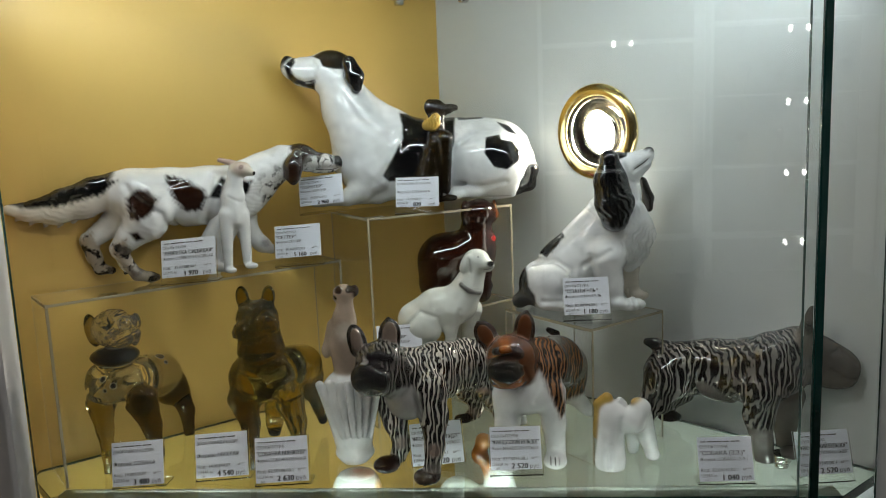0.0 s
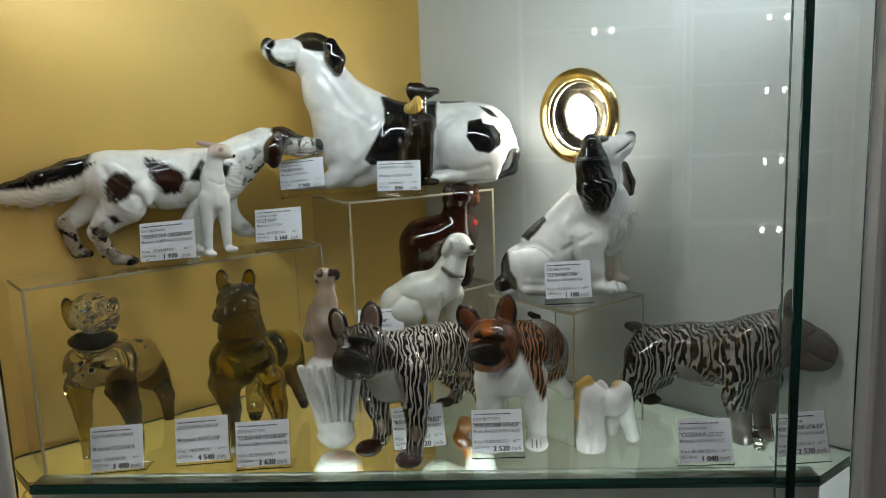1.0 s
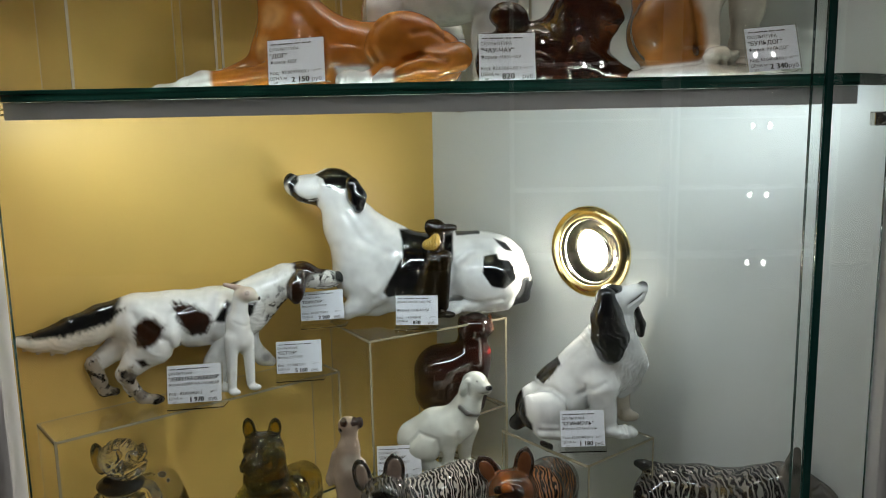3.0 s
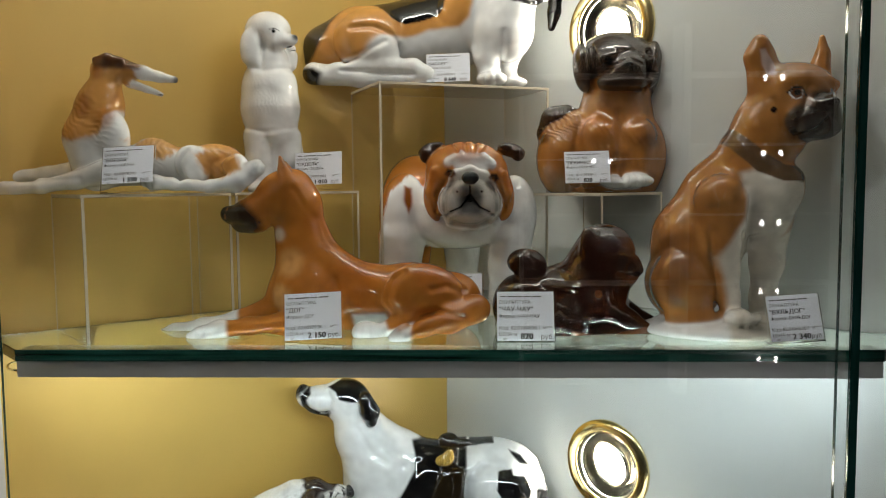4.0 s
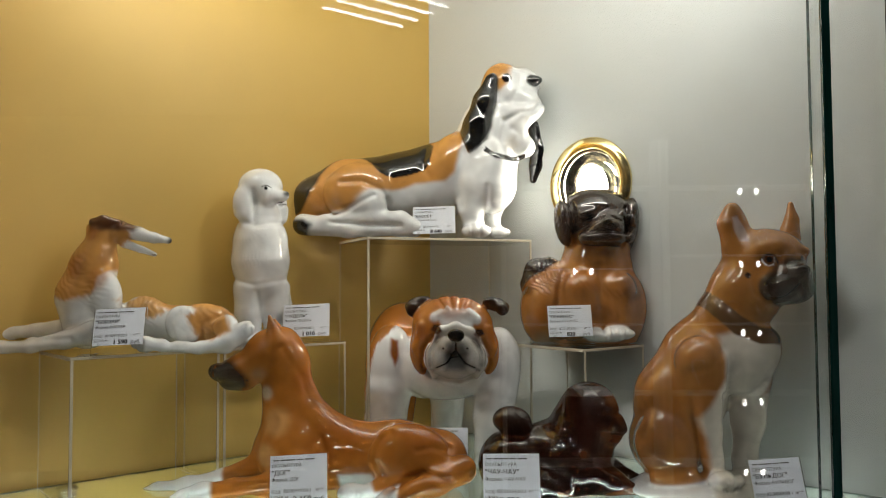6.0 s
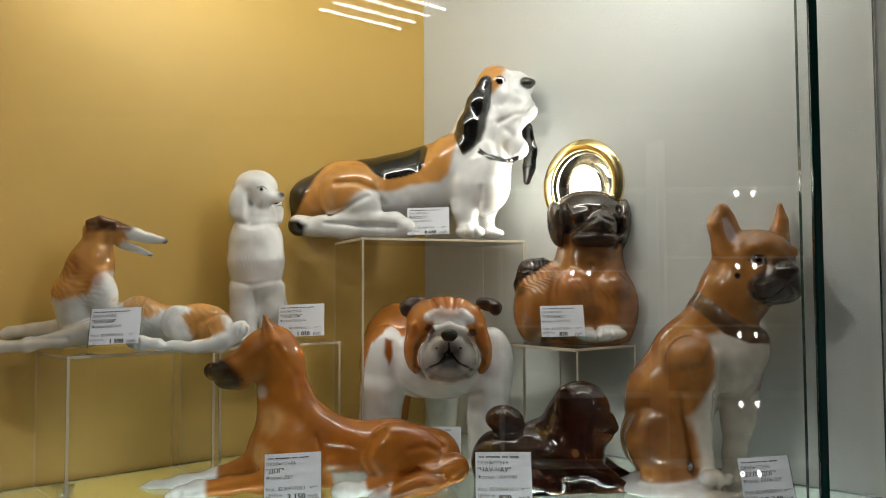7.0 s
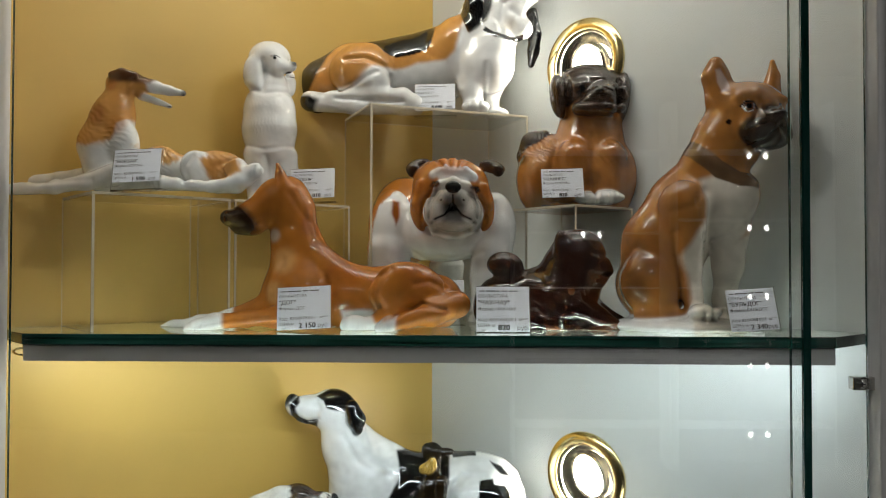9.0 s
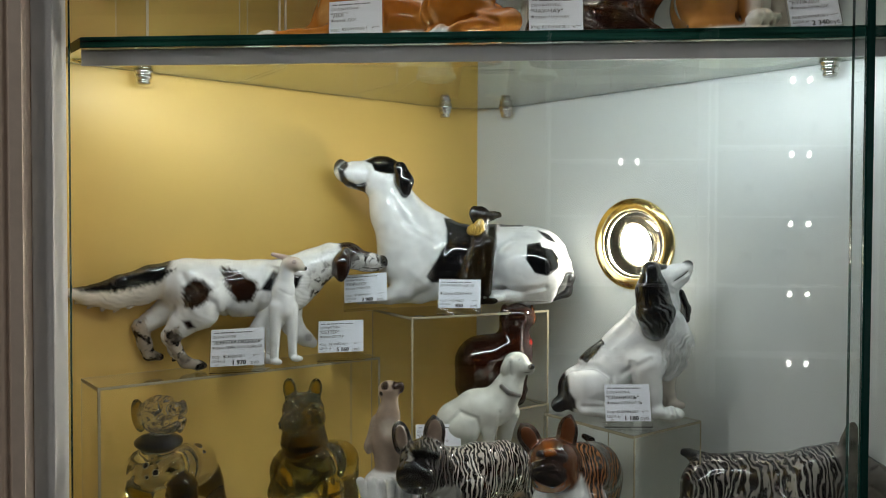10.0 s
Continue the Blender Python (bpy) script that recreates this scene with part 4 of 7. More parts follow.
fig.stroke("black", 0.09, [(3.65, 9.53), (4.35, 9.47)])
fig.tint(-3.24, -3, 8.45, 1.34, "rust")
fig.tint(-1.95, -2, 11.62, 0.79, "rust")
fig.tint(-0.86, -3, 7.31, 1.23, "tan")
fig.crease(0.17, 0.3, [(1.34, 11.04), (2.39, 10.68), (3.68, 10.32)])
fig.crease(0.23, 0.2, [(0.75, 12.56), (-0.39, 11.71), (-0.66, 10.56)])
fig.crease(0.33, 0.25, [(7.06, 1.15), (6.6, 2.82), (7.31, 3.92)])
fig.crease(0.28, 0.2, [(9.25, 1.39), (9.52, 2.79), (11.49, 3.62)])
fig.crease(0.23, 0.2, [(-2.93, 1.45), (-6.91, 1.3), (-10.32, 1.2)])
fig.fur(-3.98, 7.47, 3.48, 0.06, 60, 0.6)
fig.fur(-1.04, 5.71, 2.32, 0.05, 80, 0.5)
fig.fur(2.77, 3.96, 2.6, 0.07, 30, 0.5)
fig.fur(9.45, 2.88, 2.88, 0.04, 20, 0.6)
fig.crease(0.12, 0.16, [(4.07, 1.33), (3.97, 0.58)])
fig.crease(0.12, 0.16, [(4.72, 1.33), (4.62, 0.58)])
fig.crease(0.12, 0.16, [(13.96, 2.69), (13.86, 1.94)])
fig.crease(0.12, 0.16, [(14.51, 2.8), (14.4, 2.04)])
fig.build()

fig = Figure("poodle_figurine", "white porcelain poodle with a clipped coat", "dog figurine", (-0.2, 0.2, 1.502), PORCELAIN, 0.5, 0.1)
fig.mass(0.14, 0, 17.79, 2.54, 2.41, 2.14, 0, "white")
fig.chain("white", [(1.4, -1, 16.64, 1.32), (2.59, -1, 16.49, 0.73), (3.12, -1, 16.62, 0.53)])
fig.mass(-1.3, -1.8, 15.36, 1.25, 0.85, 2.36, 6, "white")
fig.mass(2.27, 1.6, 14.94, 0.75, 0.95, 1.77, -4, "white")
fig.mass(3.39, -1.3, 16.84, 0.33, 0.26, 0.26, 0, "black", True)
fig.chain("white", [(0.08, 0.3, 14.33, 2.28), (0.1, 0.3, 11.65, 3.01), (0.11, 0.3, 9.3, 3.21), (0.12, 0.3, 7.29, 2.94)])
fig.chain("white", [(-0.8, -0.5, 5.94, 1.99), (-0.91, -0.5, 3.3, 1.65), (-0.76, -0.5, 0.53, 1.45)])
fig.chain("white", [(1.42, 0.8, 5.96, 2.01), (1.7, 0.8, 3.28, 1.67), (1.71, 0.8, 0.47, 1.47)])
fig.mass(-0.47, -1.6, 0.3, 1.7, 1.21, 0.72, 0, "white")
fig.mass(2.03, 0, 0.24, 1.59, 1.16, 0.73, 0, "white")
fig.chain("white", [(2.06, 3, 6.01, 0.82), (2.69, 3, 3.95, 0.55), (2.56, 3, 1.9, 0.41)])
fig.spot(1.32, -2.6, 17.39, 0.26, "black")
fig.stroke("black", 0.09, [(0.87, 17.59), (1.39, 17.72), (1.85, 17.46)])
fig.stroke("black", 0.1, [(2.43, 15.77), (3.48, 16.02)])
fig.crease(0.2, 0.14, [(2.17, 15.7), (3.61, 16.02)])
fig.crease(0.33, 0.25, [(-0.07, 17.11), (-0.12, 13.8)])
fig.crease(0.33, 0.2, [(-1.98, 13.85), (0.17, 13.16), (2.51, 13.55)])
fig.crease(0.33, 0.3, [(0.27, 5.62), (0.44, 0.31)])
fig.crease(0.27, 0.12, [(-2.81, 7.17), (0.2, 6.48), (3.34, 7.13)])
fig.fur(0.18, 10.28, 4, 0.012, 35, 0.4)
fig.fur(0.18, 10.28, 4, 0.012, -50, 0.33)
fig.fur(0.14, 17.99, 2.41, 0.014, 40, 0.4)
fig.fur(-1.79, 15.45, 2.01, 0.02, -40, 0.4)
fig.build()

fig = Figure("basset_figurine", "tricolour porcelain basset hound with long black ears", "dog figurine", (-0.049, 0.3, 1.62), PORCELAIN, 0.75, 0.1)
fig.chain("honey", [(-10.03, 1, 5.43, 3.43), (-6.3, 1, 6.82, 3.88), (0.42, 1, 7.15, 4.32), (5.64, 1, 8.08, 4.91)])
fig.chain("honey", [(-10.41, 1, 4.83, 3.28), (-11.52, 1, 3.34, 1.94)])
fig.mass(7.39, -1, 9.74, 3.07, 4.02, 4.02, -10, "honey")
fig.chain("white", [(8.63, 0, 8.65, 4.57), (11.37, -2, 7.06, 3.61), (11.68, -2, 9.24, 3.47)])
fig.mass(12.38, -2.5, 9.15, 2.59, 2.88, 2.73, 0, "white")
fig.mass(-4.79, -3.5, 6.24, 4.14, 2.57, 3.43, 18, "honey")
fig.mass(-3.27, -4.2, 4.99, 2.55, 1.84, 2.12, -20, "white")
fig.chain("white", [(-8.33, -4.5, 2.58, 0.71), (-2.67, -4.5, 2.89, 0.92), (0.86, -4.5, 2.66, 0.85), (2.41, -4.5, 1.8, 0.92)])
fig.chain("white", [(-11.12, -4, 2.08, 1.35), (-5.57, -4, 1.47, 0.99), (0.82, -4, 1.43, 0.85), (2.59, -4, 1.28, 0.85)])
fig.chain("white", [(9.7, -3, 6.71, 2.15), (9.47, -3, 4.19, 1.64), (9.74, -3, 1.9, 1.36)])
fig.mass(10.01, -4.5, 1.11, 1.83, 1.69, 0.91, 0, "white")
fig.chain("ivory", [(12.3, 0.5, 5.35, 1.92), (11.77, 0.5, 3.13, 1.26), (12.28, 0.5, 1.79, 1.03)])
fig.mass(12.99, 0, 1.22, 1.47, 1.32, 0.66, 0, "ivory")
fig.chain("white", [(10.48, 0, 10.86, 4.28), (11.76, 0, 14.57, 3.4), (12.82, 0, 17.92, 2.81)])
fig.mass(13.26, -0.5, 20.17, 2.28, 2.65, 2.58, -20, "honey")
fig.chain("white", [(14.42, -1, 20.02, 1.98), (16.25, -1, 20.01, 1.69), (17.12, -1, 19.85, 1.17)])
fig.chain("white", [(14.89, -1.5, 18.26, 2.04), (16.34, -1.5, 17.36, 1.75), (17.2, -1.5, 16.4, 1.31)])
fig.chain("white", [(14.45, -2.5, 15.82, 1.3), (16.25, -2.5, 15.66, 1.23), (17.7, -2.5, 16.52, 0.94)])
fig.chain("white", [(13.18, -1.5, 14.23, 2.04), (14.18, -1.5, 12.24, 1.96)])
fig.chain("white", [(15.52, -2.5, 14.35, 1.08), (15.36, -2.5, 12.75, 0.94), (16.29, -2.5, 11.58, 1.01), (14.98, -2.5, 10.72, 0.86)])
fig.mass(17.44, -2.5, 20.02, 1.01, 0.72, 0.58, 0, "black", True)
fig.chain("black", [(12.01, -3, 19.93, 0.79), (11.13, -3, 17.33, 1.29), (10.25, -3, 14.29, 1.65), (9.8, -3, 11.54, 1.72), (9.65, -3, 9.66, 1.07)], True)
fig.chain("black", [(17.83, 2, 14.96, 0.9), (18.4, 2, 11.92, 1.13), (18.16, 2, 9.88, 1.05), (17.69, 2, 8.22, 0.6)], True)
fig.patch("black", 0.12, [(3.85, 13.15), (4.8, 11.87), (4.35, 9.64), (3.68, 8.68), (1.61, 8.03), (-0.24, 7.75), (-1.71, 8.35), (-2.6, 9.4), (-3.49, 10.23), (-4.53, 10.76), (-2.45, 11.63), (1.25, 12.42)], 0.12)
fig.patch("black", 0.35, [(-14.29, 3.1), (-13.19, 6.58), (-10.23, 10.28), (-7.27, 11.38), (-8.23, 10.04), (-9.49, 8.56), (-10.01, 7.23), (-11.33, 4.71), (-12.22, 3.61)])
fig.patch("white", 0.35, [(-2.84, 6.08), (0.74, 6.34), (2.54, 6.98), (6.34, 7.31), (7.42, 8.38), (7.93, 10.69), (8.88, 13), (14.39, 11.72), (17.2, 6.29), (14.29, -0.85), (-15.04, -0.66), (-12.54, 2.77), (-8.59, 3.46), (-5.72, 3.73), (-4.42, 4.65)])
fig.patch("black", 0.4, [(-14.22, 2.73), (-11, 2.7), (-9.93, 1.98), (-10.64, 0.34), (-14.21, 0.36)])
fig.patch("white", 0.08, [(14.82, 22.1), (15.46, 21.21), (16.33, 20.76), (18.14, 20.3), (18.83, 16.63), (16.28, 15.55), (14.47, 14.84), (13.44, 13.02), (12.28, 13.03), (12.87, 14.85), (13.9, 16.67), (13.63, 18.14), (14.51, 19.75)])
fig.patch("white", 0.1, [(12.29, 13.76), (18.1, 15.9), (17.68, 10.07), (12.26, 9.75)])
fig.spot(13.95, -3.2, 20.22, 0.57, "umber")
fig.spot(14.02, -3.2, 20.22, 0.47, "black")
fig.patch("black", 0.06, [(11.25, 11.36), (12.25, 10.55), (14.41, 10.17), (16.21, 10.73), (16.21, 10.08), (14.4, 9.51), (12.25, 9.89), (10.96, 10.78)])
fig.crease(0.29, 0.3, [(13.56, 14.84), (15.14, 15.55), (17.15, 15.96), (18.16, 16.97)])
fig.crease(0.36, 0.22, [(14.69, 13.81), (15.33, 13.08), (14.68, 11.93), (14.96, 10.92)])
fig.crease(0.36, 0.25, [(13.7, 14.62), (13.11, 12.45), (13.38, 10.64)])
fig.crease(0.22, -0.12, [(15.5, 15.54), (16.71, 15.1), (16.2, 13.87), (17.12, 12.42), (16.18, 11.2)])
fig.crease(0.29, 0.15, [(15.15, 20.76), (15.28, 18.76), (14.1, 16.92)])
fig.crease(0.35, 0.3, [(-0.74, 4.86), (-1.66, 6.29), (-3.79, 7.16), (-6.29, 7.04)])
fig.crease(0.28, 0.25, [(-7.35, 3.12), (-4.86, 4.17), (-2.37, 5.44)])
fig.crease(0.28, 0.25, [(-7.7, 2.27), (-2.73, 1.95), (0.82, 1.79)])
fig.crease(0.43, 0.25, [(8.29, 10.69), (7.92, 7.8), (8.26, 4.2)])
fig.crease(0.29, 0.3, [(11.37, 6.48), (11.2, 2.86)])
fig.crease(0.21, 0.2, [(9.45, 1.66), (9.45, 0.52)])
fig.crease(0.21, 0.2, [(10.44, 1.65), (10.51, 0.51)])
fig.crease(0.44, 0.2, [(4.06, 11.88), (3.32, 9.65), (4.34, 7.94)])
fig.tint(14.44, -2, 11.92, 1.3, "ivory")
fig.build()

fig = Figure("pekinese_figurine", "brown porcelain pekinese with a dark head", "dog figurine", (0.186, 0.235, 1.498), PORCELAIN, 0.6, 0.1)
fig.mass(0.61, 0, 14.82, 4.54, 3.44, 3.1, 0, "mask")
fig.mass(0.63, 0, 16.55, 3.17, 2.48, 1.52, 0, "mask")
fig.mass(-3.34, -1.4, 13.94, 1.09, 1.63, 2.71, 6, "mask")
fig.mass(4.45, -1, 13.93, 1.02, 1.63, 2.99, -6, "mask")
fig.mass(1.52, -3, 13.34, 2.27, 1.47, 1.73, 0, "mask")
fig.mass(0.41, -3.2, 12.12, 2.53, 1.33, 0.93, 0, "mask")
fig.mass(2.53, -3.2, 12.11, 1.99, 1.33, 0.93, 0, "mask")
fig.mass(1.21, -4.9, 13.8, 0.65, 0.39, 0.46, 0, "black", True)
fig.chain("mask", [(-1.52, -3, 14.7, 0.6), (-0.32, -3, 14.96, 0.53)])
fig.chain("mask", [(3.14, -3, 14.8, 0.53), (3.93, -3, 14.53, 0.47)])
fig.chain("biscuit", [(0.84, 0.5, 11.06, 3.87), (0.59, 0.5, 7.61, 4.41), (0.2, 0.5, 4.17, 5.23), (0.18, 0.5, 2.1, 5.5)])
fig.mass(-5.69, 0, 3.85, 2.74, 4.11, 4.25, 0, "biscuit")
fig.chain("biscuit", [(-3.4, 0, 6.24, 3.02), (-2.62, 0, 2.81, 3.42)])
fig.mass(3.99, -0.5, 4.14, 2.32, 3.13, 4.09, 0, "biscuit")
fig.chain("umber", [(-7.2, 0.5, 6.82, 1.17), (-6.29, 0.5, 8.34, 1.45), (-4.91, 0.5, 8.68, 1.24), (-3.74, 0.5, 8.32, 0.69)])
fig.chain("biscuit", [(-1.62, -3, 6.16, 2.26), (-1.67, -3, 2.17, 1.72)])
fig.chain("biscuit", [(2.49, -3, 6.13, 2.13), (2.43, -3, 2.15, 1.59)])
fig.mass(1.93, -5, 1.22, 2.08, 1.43, 0.78, 0, "white")
fig.mass(-0.07, -5.4, 1.11, 1.68, 1.29, 0.71, 0, "white")
fig.mass(-3.57, -5, 1.05, 1.69, 1.17, 0.65, 0, "biscuit")
fig.spot(-0.81, -3.6, 14.36, 0.53, "black")
fig.spot(3.15, -3.6, 14.2, 0.46, "black")
fig.tint(-1.5, -3, 16.17, 1.2, "umber")
fig.tint(0.27, -4, 10.73, 2.64, "umber")
fig.tint(-3.74, -2, 14.29, 1.08, "umber")
fig.tint(3.68, -3, 6.13, 1.73, "brown")
fig.tint(0.18, -4, 3.49, 1.31, "brown")
fig.tint(-5.73, -4, 2.87, 1.58, "tan")
fig.tint(-1.74, -4, 7.45, 1.71, "tan")
fig.tint(-7.86, -2, 6.22, 0.81, "umber")
fig.crease(0.2, 0.2, [(-0.89, 12.59), (1.35, 12.84), (3.45, 12.43)])
fig.crease(0.2, 0.2, [(1.36, 13.5), (1.35, 12.71)])
fig.crease(0.2, 0.18, [(-0.68, 13.52), (0.98, 14.37)])
fig.crease(0.2, 0.18, [(1.76, 14.36), (3.33, 13.62)])
fig.crease(0.34, 0.3, [(-2.38, 15.97), (-2.23, 11.57)])
fig.crease(0.34, 0.3, [(3.27, 11.2), (3.87, 15.59)])
fig.crease(0.4, 0.3, [(-3.61, 8.21), (-4.53, 4.18), (-3.89, 0.83)])
fig.crease(0.4, 0.25, [(0.4, 8.81), (0.44, 1.5)])
fig.fur(0.14, 5.53, 6.17, 0.02, 5, 0.8)
fig.fur(-3.38, 14.5, 3.1, 0.03, 5, 0.5)
fig.fur(4.79, 14.45, 3.09, 0.03, 5, 0.5)
fig.fur(-5.65, 7.97, 2.75, 0.07, 40, 0.55)
fig.crease(0.13, 0.14, [(0.48, 1.7), (0.46, 0.55)])
fig.crease(0.13, 0.14, [(1.25, 1.7), (1.23, 0.55)])
fig.crease(0.13, 0.14, [(2.02, 1.7), (2, 0.54)])
fig.crease(0.13, 0.14, [(2.78, 1.69), (2.77, 0.54)])
fig.build()

fig = Figure("pointer_figurine", "large white porcelain pointer with black patches lying", "dog figurine", (-0.023, 0.275, 1.078), PORCELAIN, 0.75, 0.1)
fig.mass(-10.4, -2.15, 17.11, 2.88, 2.2, 2.47, -10, "white")
fig.chain("white", [(-11.61, -2.38, 16.88, 1.99), (-13.6, -2.75, 17.15, 1.57), (-15.04, -3.03, 17.4, 1.23)])
fig.chain("white", [(-12.34, -2.5, 16.03, 0.96), (-14.33, -2.88, 16.24, 0.68)])
fig.mass(-15.65, -3.15, 18.16, 0.68, 0.89, 0.95, -15, "black", True)
fig.chain("white", [(-9.69, -2, 15.46, 2.62), (-8.67, -1.78, 12.36, 3.19), (-7.05, -1.44, 8.51, 3.91), (-6.5, -1.31, 6.04, 4.21)])
fig.chain("white", [(-7.33, -0.5, 12.67, 2.1), (-4.07, 0.12, 9.05, 3.26), (-1.35, 0.62, 7.38, 3.56)])
fig.chain("white", [(-7, -0.38, 6.37, 4.25), (-1.41, 0.62, 6.25, 4.56), (3.54, 1.5, 6.23, 4.58), (7.11, 2.12, 6.43, 4.45)])
fig.mass(9.26, 1.5, 6.37, 3.99, 4.28, 4.13, -20, "white")
fig.mass(8.42, -1.65, 5.43, 4.43, 3.19, 3.74, -15, "white")
fig.chain("white", [(10.55, -1.25, 2.41, 1.26), (6.38, -2, 2.13, 0.9), (4.17, -2.4, 1.9, 0.83)])
fig.mass(4.08, -3.42, 1.72, 1.1, 0.86, 0.62, 0, "white")
fig.chain("white", [(12.51, 2.06, 7.99, 0.57), (13.17, 2.19, 5.84, 0.64), (13.63, 2.27, 4.03, 0.72)])
fig.chain("black", [(13.61, 1.77, 4.06, 0.71), (13.14, 1.7, 2.29, 0.79), (10.89, 1.31, 1.33, 0.64)], True)
fig.chain("white", [(10.88, -0.19, 1.46, 0.63), (7.71, -0.75, 1.06, 0.56)])
fig.chain("white", [(-5.93, -3.25, 4.4, 2.35), (-7.38, -3.5, 2.75, 1.38), (-9.13, -3.81, 1.8, 0.9), (-12.85, -4.5, 1.58, 0.76)])
fig.chain("white", [(-3.42, -1.75, 2.81, 1.68), (-5.54, -2.12, 1.86, 0.98), (-8.99, -2.75, 1.55, 0.77)])
fig.chain("black", [(-7.77, -4.78, 17.75, 0.87), (-7.21, -4.65, 16.16, 1.07), (-7.02, -4.6, 14.91, 0.6)], True)
fig.patch("black", 0.08, [(-12.47, 18.82), (-10.65, 19.74), (-8.05, 19.53), (-6.17, 17.9), (-5.34, 15.09), (-6.52, 15.26), (-7.72, 17.42), (-8.66, 17.06), (-10.16, 17.24), (-10.99, 17.53), (-11.4, 18.33)])
fig.patch("black", 0.18, [(-15.95, 19.28), (-14.67, 18.98), (-14.4, 18.11), (-14.91, 17.34), (-14.46, 16.39), (-13.12, 15.68), (-11.98, 15.91), (-12.45, 14.86), (-15.41, 15.96)], 0.1)
fig.patch("black", 0.15, [(-2.57, 11.75), (1.29, 11.19), (4.18, 11.07), (4.2, 8.09), (3.05, 4.72), (0.27, 3.62), (-3.8, 3.54), (-4.43, 4.4), (-2.94, 7.05), (-2.05, 8.71), (-2.11, 10.26)])
fig.patch("black", 0.06, [(7.99, 8.42), (9.63, 8.69), (9.75, 8.14), (11.11, 7.81), (12.03, 6.54), (11.8, 5.46), (10.47, 4.56), (8.9, 4.91), (7.8, 6.6)])
fig.patch("black", 0.1, [(4.22, 11.36), (7.3, 11.37), (7.56, 10.66), (4.61, 10.58)])
fig.patch("black", 0.1, [(9.24, 10.25), (10.78, 9.69), (11.81, 8.52), (10.61, 8.92)])
fig.spot(-10.46, -5.3, 18.23, 0.4, "grey")
fig.spot(-10.46, -5.3, 18.23, 0.3, "black")
fig.stroke("black", 0.17, [(-14.98, 16.36), (-13.53, 15.78), (-12.14, 16)])
fig.crease(0.2, 0.2, [(-14.98, 16.43), (-13.52, 15.85), (-12, 16.12)])
fig.crease(0.27, 0.15, [(-12.38, 18.23), (-11.78, 17.43), (-12.17, 16.52)])
fig.crease(0.41, 0.35, [(3.73, 4.69), (4.24, 7.41), (5.93, 8.69), (8.66, 8.58)])
fig.crease(0.35, 0.3, [(4, 2.95), (7.09, 2.58), (10.22, 3.12)])
fig.crease(0.48, 0.25, [(-1.6, 9.34), (-3.15, 5.65), (-5.29, 3.68)])
fig.crease(0.41, 0.15, [(-8.72, 14.01), (-6.9, 10.93), (-3.65, 9.09)])
fig.build()

fig = Figure("setter_figurine", "white porcelain setter with brown patches on point", "dog figurine", (-0.313, 0.139, 1.02), SPECKLED, 0.6, 0.1)
fig.chain("white", [(-1.85, -1.38, 9.73, 2.99), (1.47, 0.59, 9.44, 2.99), (5.23, 2.71, 9.11, 3.24), (8.05, 4.23, 9.2, 3.16)])
fig.chain("white", [(8.7, 4.53, 10.14, 2.76), (10.83, 5.59, 11.31, 2.19), (12.99, 6.65, 12.49, 1.87)])
fig.chain("speckled", [(9.6, 4.88, 10.08, 2.38), (13.01, 6.55, 12.3, 1.8)])
fig.mass(14.83, 7.56, 12.91, 1.88, 1.48, 1.55, 0, "umber")
fig.chain("speckled", [(15.76, 7.81, 12.39, 1.35), (17.59, 8.72, 12.01, 1.02), (18.9, 9.36, 11.92, 0.82)])
fig.chain("speckled", [(16.58, 8.47, 11.52, 0.75), (18.31, 9.32, 11.27, 0.48)])
fig.mass(19.19, 9.71, 12.17, 0.48, 0.55, 0.55, 0, "black", True)
fig.chain("umber", [(15.18, 5.24, 13.33, 0.59), (14.72, 5.06, 11.85, 0.98), (14.59, 5.03, 10.74, 0.86), (14.6, 5.06, 10.08, 0.4)], True)
fig.chain("black", [(-3.44, -2.44, 11.12, 1.23), (-5.17, -3.5, 10.78, 1.1), (-7.82, -5.17, 9.99, 0.9), (-10.13, -6.68, 9.33, 0.59), (-11.85, -7.89, 9.34, 0.35)])
fig.chain("ivory", [(-3.72, -2.79, 9.93, 1.48), (-5.96, -4.16, 9.1, 1.46), (-8.36, -5.67, 8.38, 1.14), (-10.55, -7.18, 8.51, 0.71), (-11.96, -8.25, 9.15, 0.47)])
fig.chain("ivory", [(-5.14, -3.35, 8.86, 0.55), (-5.97, -3.77, 7.52, 0.18)])
fig.chain("ivory", [(-6.38, -4.11, 8.5, 0.55), (-7.19, -4.53, 7.17, 0.18)])
fig.chain("ivory", [(-7.58, -4.86, 8.14, 0.54), (-8.37, -5.29, 6.94, 0.18)])
fig.chain("ivory", [(-8.72, -5.62, 8.14, 0.54), (-9.49, -6.05, 7.07, 0.18)])
fig.chain("ivory", [(-9.81, -6.38, 8.39, 0.54), (-10.55, -6.8, 7.45, 0.18)])
fig.chain("ivory", [(-10.86, -7.14, 8.75, 0.53), (-11.56, -7.56, 7.99, 0.18)])
fig.mass(0.03, -2.06, 8.18, 3.1, 2.11, 2.97, -25, "white")
fig.chain("white", [(-0.47, -2.27, 6.66, 2.36), (-1.87, -3.03, 5.25, 1.36), (-2.88, -3.58, 4.11, 0.86), (-2.41, -3.18, 2.47, 0.68), (-1.56, -2.58, 1.07, 0.62)])
fig.chain("umber", [(-1.42, -2.88, 1.06, 0.62), (-0.19, -2.12, 0.62, 0.56), (0.32, -1.82, 0.55, 0.38)])
fig.chain("speckled", [(-2.74, -2.77, 3.04, 0.62), (-3.22, -3.02, 2.33, 0.25)])
